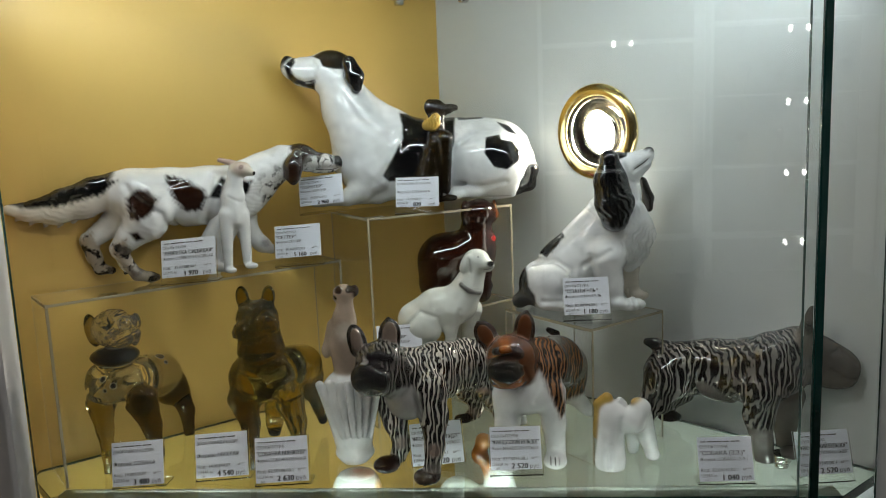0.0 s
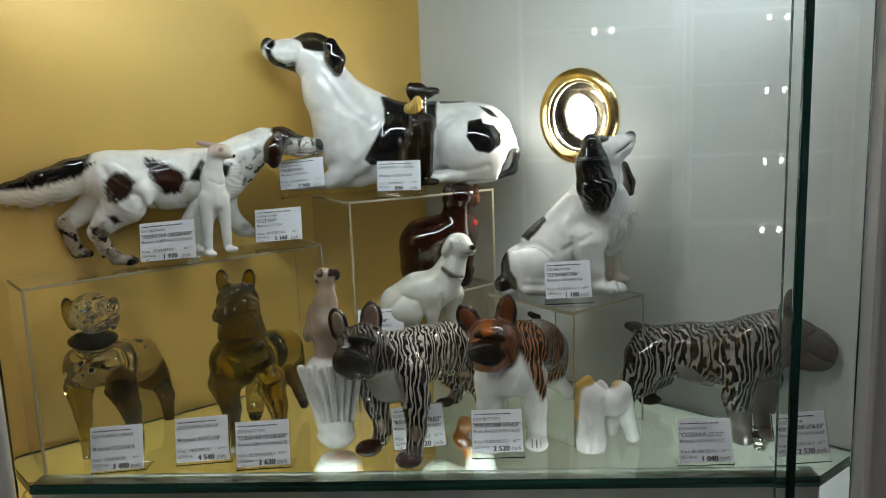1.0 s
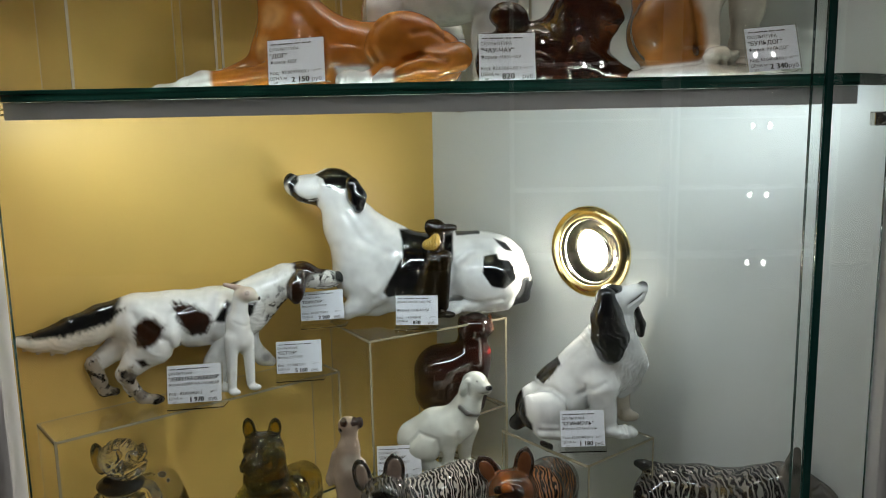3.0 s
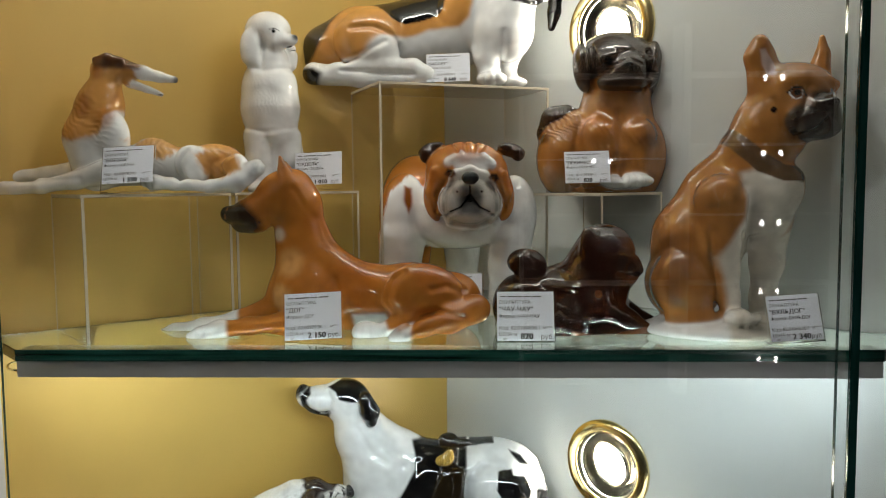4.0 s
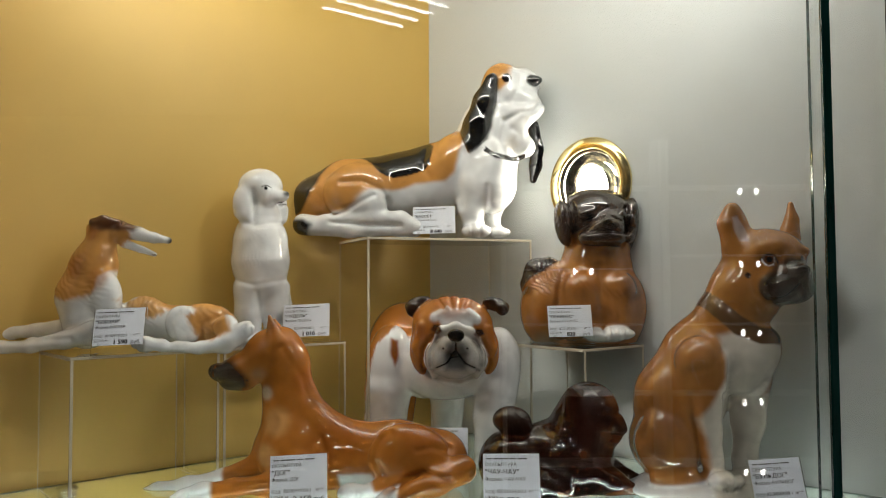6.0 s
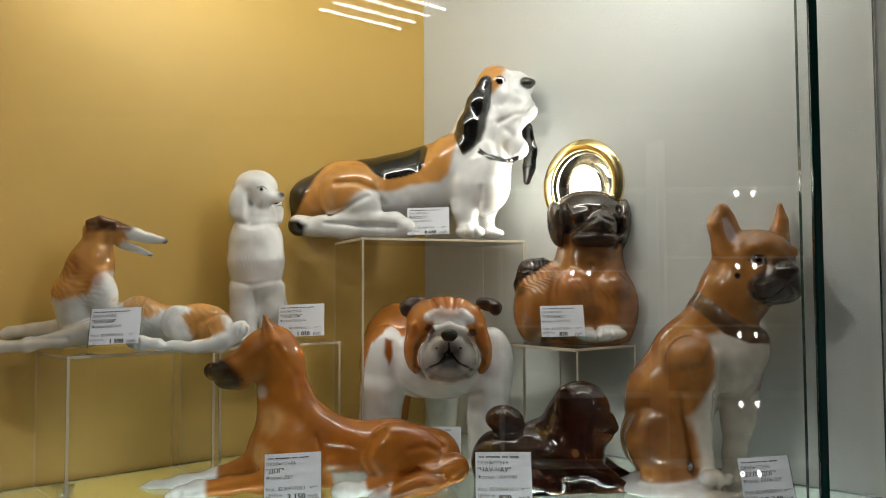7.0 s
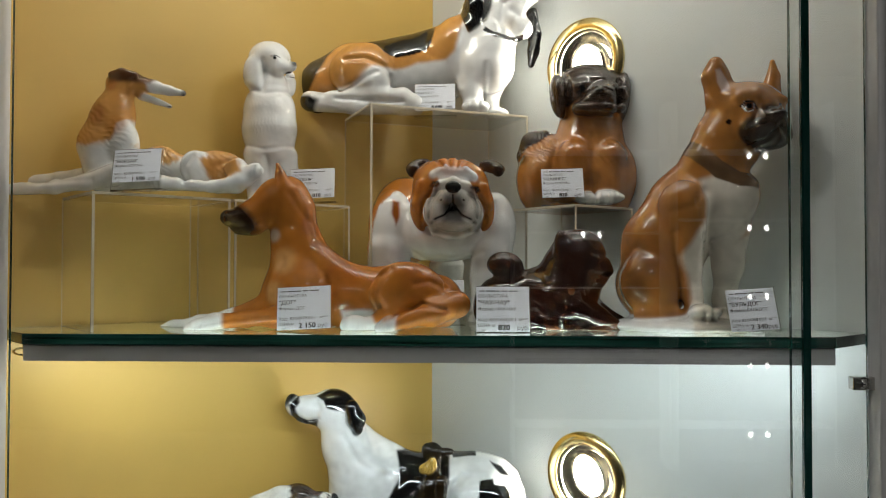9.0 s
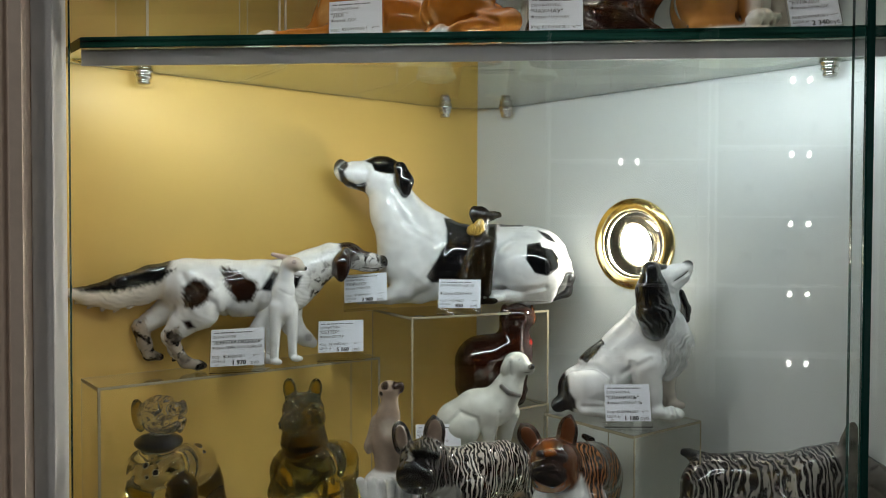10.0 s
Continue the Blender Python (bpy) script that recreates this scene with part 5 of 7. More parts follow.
fig.chain("speckled", [(-2.35, -2.47, 2.02, 0.62), (-2.83, -2.71, 1.32, 0.25)])
fig.chain("speckled", [(-2.98, -2.99, 4.02, 0.62), (-3.45, -3.23, 3.32, 0.25)])
fig.chain("white", [(-3.79, -1.34, 6.96, 1.76), (-5.68, -2.4, 5.59, 1), (-6.57, -2.91, 5.06, 0.74), (-6.31, -2.61, 3.11, 0.62), (-5.87, -2.25, 1.76, 0.57)])
fig.chain("umber", [(-5.82, -2.35, 1.71, 0.57), (-4.85, -1.74, 1.44, 0.44)])
fig.chain("flecked", [(-6.54, -3.01, 4.89, 0.74), (-6.16, -2.65, 3.11, 0.62), (-5.9, -2.41, 1.85, 0.56)])
fig.chain("white", [(7.36, 2.77, 7.07, 2.21), (6.55, 2.47, 4.18, 1.17), (5.96, 2.26, 1.92, 0.78), (5.31, 2.01, -0.34, 0.65)])
fig.chain("white", [(7.64, 5.88, 6.71, 2.15), (8.33, 6.33, 4.25, 1.22), (9.7, 7.09, 2.58, 0.89), (10.56, 7.54, 1.93, 0.62)])
fig.mass(2.88, 1.5, 7.37, 3.22, 2.45, 1.67, -3, "white")
fig.chain("speckled", [(9.14, 4.83, 8.44, 1.99), (10.41, 5.44, 9.67, 1.86)])
fig.patch("umber", 0.25, [(2.16, 11.75), (3.19, 11.55), (4.41, 10.95), (5.99, 10.01), (6.17, 9.05), (5.42, 7.73), (3.84, 7.69), (3.01, 9.65)], 0.25)
fig.patch("umber", 0.3, [(-1.07, 9.72), (-0.12, 10.54), (1.07, 10.25), (1.97, 9.31), (1.31, 7.77), (0.01, 7.16), (-1.03, 7.4), (-1.2, 8.52)], 0.25)
fig.patch("black", 0.2, [(6.39, 9.04), (7.51, 11.25), (8.03, 10.83), (7.58, 8.81)])
fig.patch("black", 0.2, [(9.29, 10.73), (10.64, 10.63), (10.13, 9.24), (9.25, 8.79)])
fig.patch("black", 0.2, [(6.18, 12.55), (7.61, 13.22), (9.01, 13.26), (7.82, 12.43)])
fig.patch("black", 0.3, [(-10.8, 9.38), (-8.99, 10.25), (-5.25, 11.57), (-2.17, 11.55), (-3.78, 10.03), (-7.8, 9.17)], 0.3)
fig.patch("umber", 0.15, [(14.11, 14.02), (15.02, 14.42), (16.81, 14.26), (17.96, 13.26), (17.32, 12.77), (15.84, 13.26), (14.65, 13.33)])
fig.spot(17.52, 6.65, 13.18, 0.23, "black")
fig.patch("black", 0.15, [(18.76, 13.06), (19.87, 12.72), (19.65, 11.24), (18.81, 11.84)])
fig.patch("umber", 0.2, [(-1.07, 5.87), (-0.32, 5.91), (0.1, 5.1), (-0.68, 4.88)])
fig.patch("flecked", 0.3, [(-3.21, 4.66), (-1.58, 5.21), (-1.38, 2.32), (0.51, 1.23), (0.52, -0.34), (-2.12, 0.05), (-3, 2.99)], 0.35)
fig.patch("flecked", 0.3, [(-7.19, 5.14), (-5.78, 6.04), (-5.32, 3.94), (-4.81, 2.26), (-4.72, 0.75), (-6.69, 1.04)], 0.3)
fig.tint(-2, -3.68, 4.11, 0.61, "umber")
fig.tint(-1.28, -3.08, 1.47, 0.62, "umber")
fig.tint(10.46, 5.74, 2.77, 0.67, "umber")
fig.stroke("umber", 0.13, [(16.8, 11.3), (18.33, 11.13), (19.16, 11.35)])
fig.crease(0.2, 0.15, [(16.8, 11.37), (19.16, 11.41)])
fig.crease(0.36, 0.3, [(-1.28, 10.84), (-0.45, 9.54), (2.14, 7.72), (2.25, 6.13)])
fig.crease(0.38, 0.3, [(6.45, 11.46), (6.49, 8.9), (5.46, 6.43)])
fig.crease(0.31, 0.15, [(2.42, 10.52), (4.54, 10.97)])
fig.fur(-8.02, 8.31, 5.42, 0.05, 80, 0.5)
fig.fur(9.72, 8.39, 3.98, 0.05, 60, 0.55)
fig.fur(-3.12, 2.54, 2.52, 0.05, 60, 0.5)
fig.fur(-0.31, 7.36, 3.8, 0.03, 30, 0.8)
fig.build()

fig = Figure("greyhound_figurine", "small white porcelain greyhound sitting upright", "dog figurine", (-0.230, 0.145, 1.0200), PORCELAIN, 0.4, 0.12)
fig.mass(1.6, 0.0, 12.0, 1.23, 1.05, 0.86, 0, "ivory")
fig.limb(2.1, 0.0, 11.8, 0.56, 3.0, 0.0, 11.5, 0.28, "ivory")
fig.limb(0.9, 0.0, 12.7, 0.37, -0.7, 0.0, 13.1, 0.25, "pink")
fig.limb(1.0, 0.0, 11.6, 0.86, 0.6, 0.0, 9.1, 1.05, "white")
fig.limb(0.5, 0.0, 8.8, 1.36, 0.5, 0.0, 6.8, 1.48, "white")
fig.limb(-0.1, -1.0, 7.1, 0.79, -0.3, -1.0, 1.1, 0.49, "white")
fig.mass(0.1, -1.4, 0.9, 0.67, 0.52, 0.36, 0, "white")
fig.limb(1.5, 0.0, 6.9, 0.74, 1.6, 0.0, 1.5, 0.49, "white")
fig.mass(2.2, -0.5, 1.2, 0.74, 0.55, 0.37, 0, "white")
fig.limb(-0.5, 1.0, 7.8, 1.12, -2.6, 1.0, 3.7, 1.5, "white")
fig.mass(-2.7, 1.0, 2.7, 1.25, 1.5, 1.75, 0, "white")
fig.limb(-2.6, 0.0, 1.3, 0.74, -1.0, 0.0, 0.9, 0.49, "white")
fig.spot(3.2, 0.0, 11.5, 0.22, "black")
fig.spot(2.0, -1.2, 12.3, 0.24, "black")
fig.spot(2.0, -1.2, 12.3, 0.3, "black")
fig.groove(0.4, 9.1, 1.6, 8.4, 0.15, 0.08)
fig.groove(1.6, 8.4, 2.5, 9.1, 0.15, 0.08)
fig.tint(1.8, -1.0, 12.4, 0.85, "pink")
fig.build()

fig = Figure("glass_puppy_figurine", "small dark amber glass dog sitting", "dog figurine", (-0.006, 0.243, 1.078), ART_GLASS, 0.3, 0.08)
fig.mass(0.33, 0, 12.1, 1.29, 1.15, 1.08, 0, "amber")
fig.chain("amber", [(1.14, -0.2, 11.79, 0.68), (2.03, -0.2, 11.96, 0.54), (2.64, -0.2, 12, 0.47)])
fig.mass(-0.29, -0.6, 12.25, 0.61, 0.54, 0.94, 0, "amber")
fig.mass(-0.05, -1.3, 10.31, 1.07, 0.6, 0.74, 20, "gold")
fig.mass(0.39, -1.4, 10.89, 0.54, 0.4, 0.67, -20, "gold")
fig.mass(-0.6, -1.2, 10.13, 0.61, 0.47, 0.54, 0, "gold")
fig.chain("amber", [(0.56, 0, 11.22, 1.02), (0.34, 0, 9.21, 1.09), (-0.04, 0, 6.85, 1.44), (-0.86, 0, 3.81, 1.79), (-1.49, 0, 2.11, 1.38)])
fig.chain("amber", [(1.47, -1, 8.51, 0.94), (1.42, -1, 5.49, 0.68), (1.36, -1, 2.44, 0.54)])
fig.mass(1.83, -1.4, 1.44, 0.88, 0.65, 0.41, 0, "amber")
fig.chain("amber", [(0.19, -0.6, 7.88, 0.95), (0.61, -0.6, 4.82, 0.61), (0.34, -0.6, 1.75, 0.55)])
fig.mass(0.36, -1, 1.31, 1.09, 0.75, 0.41, 0, "amber")
fig.crease(0.17, 0.14, [(1.6, 11.57), (2.81, 11.65)])
fig.spot(1.33, -1.4, 12.37, 0.2, "black")
fig.fur(0.29, 11.23, 2.72, 0.03, 20, 0.35)
fig.fur(-0.3, 5.5, 3.43, 0.03, -40, 0.5)
fig.build()

fig = Figure("brown_puppy_figurine", "dark brown porcelain puppy with a red collar", "dog figurine", (0.013, 0.255, 0.9550), PORCELAIN, 0.5, 0.11)
fig.mass(3.2, 0.0, 11.4, 2.08, 1.98, 1.87, 0, "maroon")
fig.limb(3.7, 0.0, 11.2, 1.25, 4.8, 0.0, 11.3, 0.83, "brown")
fig.mass(1.6, -1.0, 11.7, 0.62, 1.07, 1.51, 0, "maroon")
fig.mass(5.1, 1.0, 11.6, 0.42, 0.91, 1.4, 0, "brown")
fig.mass(2.9, 0.0, 8.3, 2.29, 1.6, 0.9, 0, "red")
fig.limb(2.8, 0.0, 9.6, 1.94, 2.7, 0.0, 7.2, 2.5, "maroon")
fig.limb(2.0, 0.0, 6.8, 2.92, -1.0, 0.0, 5.5, 3.61, "maroon")
fig.limb(-1.0, 0.0, 5.5, 3.61, -1.6, 0.0, 3.0, 3.05, "maroon")
fig.limb(3.0, 0.0, 5.7, 1.94, 3.2, 0.0, 1.4, 0.97, "maroon")
fig.mass(3.8, 0.0, 2.3, 0.83, 0.69, 0.56, 0, "black")
fig.limb(-0.3, 0.0, 3.0, 2.78, 3.2, 0.0, 1.4, 1.11, "maroon")
fig.build()

fig = Figure("labrador_figurine", "pale white porcelain labrador with a blue collar", "dog figurine", (0.0, 0.165, 0.905), PORCELAIN, 0.5, 0.1)
fig.mass(4.33, 0, 12.12, 1.54, 1.54, 1.34, 0, "celadon")
fig.chain("celadon", [(5.04, -0.8, 11.79, 0.95), (5.67, -0.8, 11.64, 0.7)])
fig.mass(6.01, -1.6, 12.03, 0.35, 0.31, 0.31, 0, "black", True)
fig.mass(3.1, -1.2, 12.04, 0.51, 0.51, 1.08, -25, "celadon")
fig.chain("celadon", [(3.96, 0, 10.76, 1.41), (3.25, 0, 9.07, 1.68), (2.15, 0, 7.32, 2.13), (-0.28, 0, 6.51, 2.47), (-2.75, 0, 5.37, 2.22)])
fig.mass(-1.71, -1.5, 4.93, 2.18, 1.54, 1.92, 0, "celadon")
fig.chain("celadon", [(1.74, -1.2, 6.62, 1.53), (1.22, -1.2, 4.66, 0.9), (1.07, -1.2, 2.54, 0.71)])
fig.mass(1.5, -2, 2.36, 1.02, 0.77, 0.51, 0, "celadon")
fig.chain("celadon", [(3.32, 2, 5.95, 1.46), (2.96, 2, 3.43, 0.86), (3.03, 2, 1.58, 0.67)])
fig.mass(3.44, 1.5, 1.44, 0.93, 0.7, 0.46, 0, "celadon")
fig.chain("celadon", [(-2.88, -1.5, 3.5, 1.03), (-1.3, -1.5, 2.67, 0.77), (-0.34, -1.5, 2.39, 0.64)])
fig.chain("slate", [(2.59, -1.6, 9.75, 0.19), (3.47, -2, 9.04, 0.22), (4.68, -1, 8.59, 0.19)])
fig.spot(4.6, -1.8, 12.81, 0.2, "black")
fig.spot(5.71, -1.2, 12.8, 0.18, "black")
fig.stroke("slate", 0.09, [(5.17, 11.27), (5.93, 11.37)])
fig.crease(0.19, 0.14, [(4.9, 11.25), (6.04, 11.34)])
fig.crease(0.26, 0.2, [(-3.57, 5.3), (-2.03, 6.77), (-0.14, 6.21), (0.39, 3.57)])
fig.crease(0.26, 0.2, [(2.38, 6.89), (2.05, 3.26)])
fig.crease(0.19, 0.15, [(3.55, 12.38), (3.63, 11.09)])
fig.build()

fig = Figure("spaniel_figurine", "black and white porcelain spaniel sitting, nose raised", "dog figurine", (0.156, 0.155, 0.972), PORCELAIN, 0.65, 0.1)
fig.chain("white", [(-3.76, 1, 2.54, 2.81), (-1.01, 1, 4.28, 3.43), (2.17, 1, 7.02, 3.53), (3.75, 1, 9.83, 2.89)])
fig.chain("white", [(3.99, 0.5, 9.57, 2.75), (4.81, 0.5, 12.35, 2.11), (4.94, 0.5, 13.9, 1.86)])
fig.mass(5.14, 0, 7.71, 2.24, 2.74, 2.98, 0, "white")
fig.mass(4.27, 0, 15.31, 1.84, 1.84, 1.84, 20, "white")
fig.chain("white", [(5.36, 0, 15.39, 1.53), (6.69, 0, 16.02, 1.04), (7.66, 0, 16.53, 0.67)])
fig.chain("white", [(5.78, 0, 14.64, 1.04), (7.3, 0, 15.57, 0.61)])
fig.mass(7.78, 0, 17.07, 0.49, 0.49, 0.43, 0, "black", True)
fig.chain("black", [(3.17, -3, 16.48, 1.01), (3.27, -3, 14.22, 1.67), (3.66, -3, 11.82, 1.97), (3.71, -3, 10.38, 1.5)], True)
fig.chain("black", [(7.59, 3.2, 13.47, 0.57), (8.21, 3.2, 11.67, 0.64), (8.33, 3.2, 10.51, 0.45)], True)
fig.chain("white", [(6.39, -1, 10.91, 0.86), (7.11, -1, 9.04, 0.92), (7.83, -1, 8.27, 0.55)])
fig.chain("white", [(6.21, -1, 9.37, 1.23), (7.41, -1, 7.48, 0.74)])
fig.chain("white", [(5.67, -0.5, 7.77, 1.61), (6.7, -0.5, 6.17, 0.93), (6.46, -0.5, 5.11, 0.56)])
fig.chain("white", [(4.82, 0, 6.46, 1.75), (5.55, 0, 4.67, 0.87)])
fig.chain("white", [(2.84, -2, 5.91, 2.2), (3.3, -2, 3.1, 1.6), (3.65, -2, 1.2, 1.29)])
fig.mass(5.08, -3, 0.96, 1.83, 1.34, 0.79, -4, "white")
fig.chain("ivory", [(6, 3, 3.98, 1.29), (6.12, 3, 1.67, 0.91), (6.5, 3, 0.66, 0.78)])
fig.mass(7.05, 2.5, 0.63, 1.16, 0.87, 0.58, 0, "ivory")
fig.mass(-3.56, -2.6, 3.27, 2.82, 2.09, 2.45, 0, "white")
fig.chain("white", [(-3.85, -4, 1.53, 0.85), (-1.15, -4, 1.15, 0.79), (0.64, -4, 0.92, 0.66)])
fig.mass(-6.37, 0, 1, 1.02, 1.02, 0.89, 30, "black")
fig.patch("black", 0.12, [(-4.87, 6.32), (-3.44, 7.53), (-1.71, 8.96), (-1.48, 7.96), (-2.41, 7), (-3.47, 5.91)], 0.15)
fig.patch("black", 0.2, [(-5.69, 5.22), (-5.61, 3.33), (-4.96, 2.37), (-4.83, 0.14), (-7.49, 0.2), (-7.42, 2.75)])
fig.patch("black", 0.1, [(2.04, 14.83), (2.89, 16.88), (4.42, 17.59), (5.47, 17.2), (5.23, 16.61), (4.29, 16.29), (3.93, 15.36), (4.04, 14.28)])
fig.spot(4.88, -2.5, 16.92, 0.24, "umber")
fig.stroke("black", 0.12, [(6.07, 15.25), (6.96, 15.81), (7.54, 16.26)])
fig.crease(0.18, 0.15, [(5.97, 15.1), (7.63, 16.18)])
fig.crease(0.37, 0.3, [(-4.75, 5.38), (-2.5, 5.62), (-0.89, 4.65), (-0.75, 2.16)])
fig.crease(0.31, 0.25, [(-4.1, 1.74), (-1.07, 1.54)])
fig.crease(0.37, 0.3, [(1.22, 6.27), (1.6, 3.14), (2.06, 0.61)])
fig.crease(0.31, 0.3, [(4.67, 4.75), (4.89, 0.94)])
fig.crease(0.31, 0.2, [(0.29, 5.05), (1.51, 5.95), (3.03, 6.84)])
fig.fur(6.67, 7.35, 2.8, 0.1, -20, 0.55)
fig.fur(3.95, 12.12, 3.71, 0.06, 30, 0.6)
fig.crease(0.15, 0.14, [(5.28, 1.49), (5.46, 0.38)])
fig.crease(0.15, 0.14, [(5.88, 1.47), (6.05, 0.36)])
fig.build()

fig = Figure("glass_dog_figurine", "clear and olive glass dog with a black collar", "dog figurine", (-0.334, 0.055, 0.828), ART_GLASS, 0.5, 0.1)
fig.mass(0.19, 0, 15.7, 2.24, 2.12, 2, 0, "clear")
fig.mass(1.88, -2.2, 15.23, 1.49, 1.03, 1.03, 0, "clear")
fig.mass(0.74, -2.4, 16.9, 0.8, 0.74, 0.69, 0, "clear")
fig.mass(2.63, -2.4, 16.86, 0.74, 0.71, 0.68, 0, "clear")
fig.mass(-2.32, 0.3, 15.43, 0.71, 0.83, 1.78, 10, "olive")
fig.mass(2.35, 0.3, 15.45, 0.59, 0.83, 1.77, -6, "clear")
fig.mass(0, 0, 12.77, 2.49, 2.37, 0.95, 0, "onyx")
fig.mass(-0.45, 0.5, 9.77, 3.24, 2.76, 2.64, 0, "clear")
fig.chain("clear", [(0.21, 4, 8.98, 2.62), (0.32, 9, 7.89, 2.51)])
fig.mass(1.08, 10, 6.02, 2.01, 2.01, 2.27, 0, "smoke")
fig.chain("smoke", [(2.09, 10, 5.1, 1.34), (2.86, 10, 2.99, 0.87), (2.94, 10, -0.55, 0.54)])
fig.chain("olive", [(-1.85, -0.5, 7.77, 1.49), (-1.69, -0.5, 4.77, 0.84), (-1.63, -0.5, 1.92, 0.6), (-1.79, -0.5, -0.7, 0.48)])
fig.chain("smoke", [(2.61, -0.5, 7.96, 1.78), (3.45, -0.5, 5.33, 1.01), (3.81, -0.5, 2.18, 0.6), (3.73, -0.5, -0.49, 0.48)])
fig.chain("olive", [(-3.85, 9, 3.45, 1), (-4.6, 9, 0.3, 0.6), (-4.79, 9, -1.47, 0.54)])
fig.spot(-0.53, -2.4, 10.86, 0.35, "onyx")
fig.spot(0.59, -2.4, 10.12, 0.35, "onyx")
fig.spot(-0.31, -2.4, 9.65, 0.23, "onyx")
fig.spot(2.39, -2.4, 11.29, 0.29, "onyx")
fig.spot(3.54, -2.4, 11.99, 0.35, "onyx")
fig.spot(4.43, -2.4, 11.38, 0.35, "onyx")
fig.spot(-0.66, -2.4, 11.88, 0.2, "onyx")
fig.spot(1.67, -2.4, 11.84, 0.2, "onyx")
fig.spot(1.66, 7, 10.65, 0.45, "onyx")
fig.spot(2.6, 7, 10.1, 0.39, "onyx")
fig.spot(0.5, 7, 10.4, 0.32, "onyx")
fig.spot(3.27, 7, 8.82, 0.32, "onyx")
fig.spot(3.12, -3.6, 16.11, 0.34, "onyx")
fig.spot(1.54, -3.2, 17.32, 0.2, "onyx")
fig.spot(3.17, -3.2, 17.28, 0.2, "onyx")
fig.spot(-1.52, -1, -0.47, 0.48, "onyx")
fig.spot(2.94, 10, -0.62, 0.47, "onyx")
fig.spot(-4.81, 9, -1.61, 0.47, "onyx")
fig.crease(0.23, 0.25, [(-0.17, 15.93), (1.21, 14.89), (3.07, 15.57)])
fig.crease(0.23, 0.2, [(1.48, 17.37), (1.59, 15.6)])
fig.fur(0.19, 15.7, 2.59, 0.06, 30, 0.7)
fig.fur(0.19, 15.7, 2.59, 0.05, -50, 0.55)
fig.crease(0.3, 0.3, [(-2.27, 11.77), (-0.18, 11.11), (2.34, 11.68)])
fig.fur(-0.23, 9.56, 3.58, 0.03, -30, 1.3)
fig.crease(0.36, 0.3, [(-1.45, 8.02), (0.03, 7.38), (1.68, 8.29)])
fig.build()

fig = Figure("olive_glass_dog_figurine", "olive glass dog with pricked ears", "dog figurine", (-0.176, 0.06, 0.828), ART_GLASS, 0.5, 0.1)
fig.mass(-2.01, 0.5, 18.33, 0.7, 0.47, 1.29, 5, "olive")
fig.mass(0.75, 0.5, 18.44, 0.7, 0.47, 1.17, -6, "olive")
fig.mass(-0.46, 0, 16.31, 2.22, 1.99, 1.87, 0, "smoke")
fig.mass(-0.86, -2, 15.29, 1.6, 1.26, 1.37, 0, "smoke")
fig.mass(0.75, -1.4, 15.86, 1.49, 1.26, 1.38, 0, "olive")
fig.chain("smoke", [(-0.54, 0.5, 14.19, 2.24), (-0.44, 0.5, 12.36, 2.6)])
fig.mass(-0.62, 0.8, 9.74, 3.58, 2.98, 2.98, 0, "olive")
fig.chain("olive", [(0.88, 4, 9.69, 2.6), (1.43, 9, 8.45, 2.35)])
fig.mass(1.93, 10, 6.54, 1.66, 1.86, 2.52, -10, "smoke")
fig.chain("smoke", [(2.47, 10, 4.67, 1.13), (2.9, 10, 2.93, 0.73), (3.2, 10, 1.39, 0.53)])
fig.chain("smoke", [(-2.43, -0.5, 7.8, 1.65), (-1.87, -0.5, 5, 0.95), (-1.82, -0.5, 1.87, 0.6), (-1.95, -0.5, 0.22, 0.54)])
fig.chain("olive", [(2.28, -0.5, 8.03, 1.76), (3.04, -0.5, 5.25, 1), (3.25, -0.5, 2.13, 0.59), (3.16, -0.5, -0.83, 0.48)])
fig.chain("olive", [(-1.83, 8, 3.87, 1.18), (-1.97, 8, 2.02, 0.92), (-2.05, 8, 0.99, 0.79)])
fig.spot(-1.78, -1, 0.45, 0.6, "onyx")
fig.spot(-2.07, 8, 0.71, 0.85, "onyx")
fig.spot(3.2, 10, 1.39, 0.53, "onyx")
fig.spot(-1.06, -3.6, 15.03, 0.34, "onyx")
fig.spot(1.15, -2.6, 17.91, 0.28, "onyx")
fig.spot(1.96, -2.6, 11.75, 1.03, "smoke")
fig.spot(-1.09, -3, 15.74, 0.9, "smoke")
fig.crease(0.23, 0.25, [(-2.09, 14.61), (-0.67, 14.11), (0.88, 15.14)])
fig.crease(0.23, 0.2, [(0.19, 17.5), (-0.51, 16.05)])
fig.fur(-0.76, 15.54, 2.81, 0.06, 40, 0.7)
fig.fur(-0.76, 15.54, 2.81, 0.05, -40, 0.55)
fig.crease(0.29, 0.3, [(-2.95, 12.25), (-0.29, 11.59), (2.47, 12.45)])
fig.crease(0.36, 0.3, [(-2.1, 7.93), (-0.34, 7.15), (1.52, 7.75)])
fig.fur(-0.36, 10, 3.9, 0.025, 30, 1.5)
fig.build()

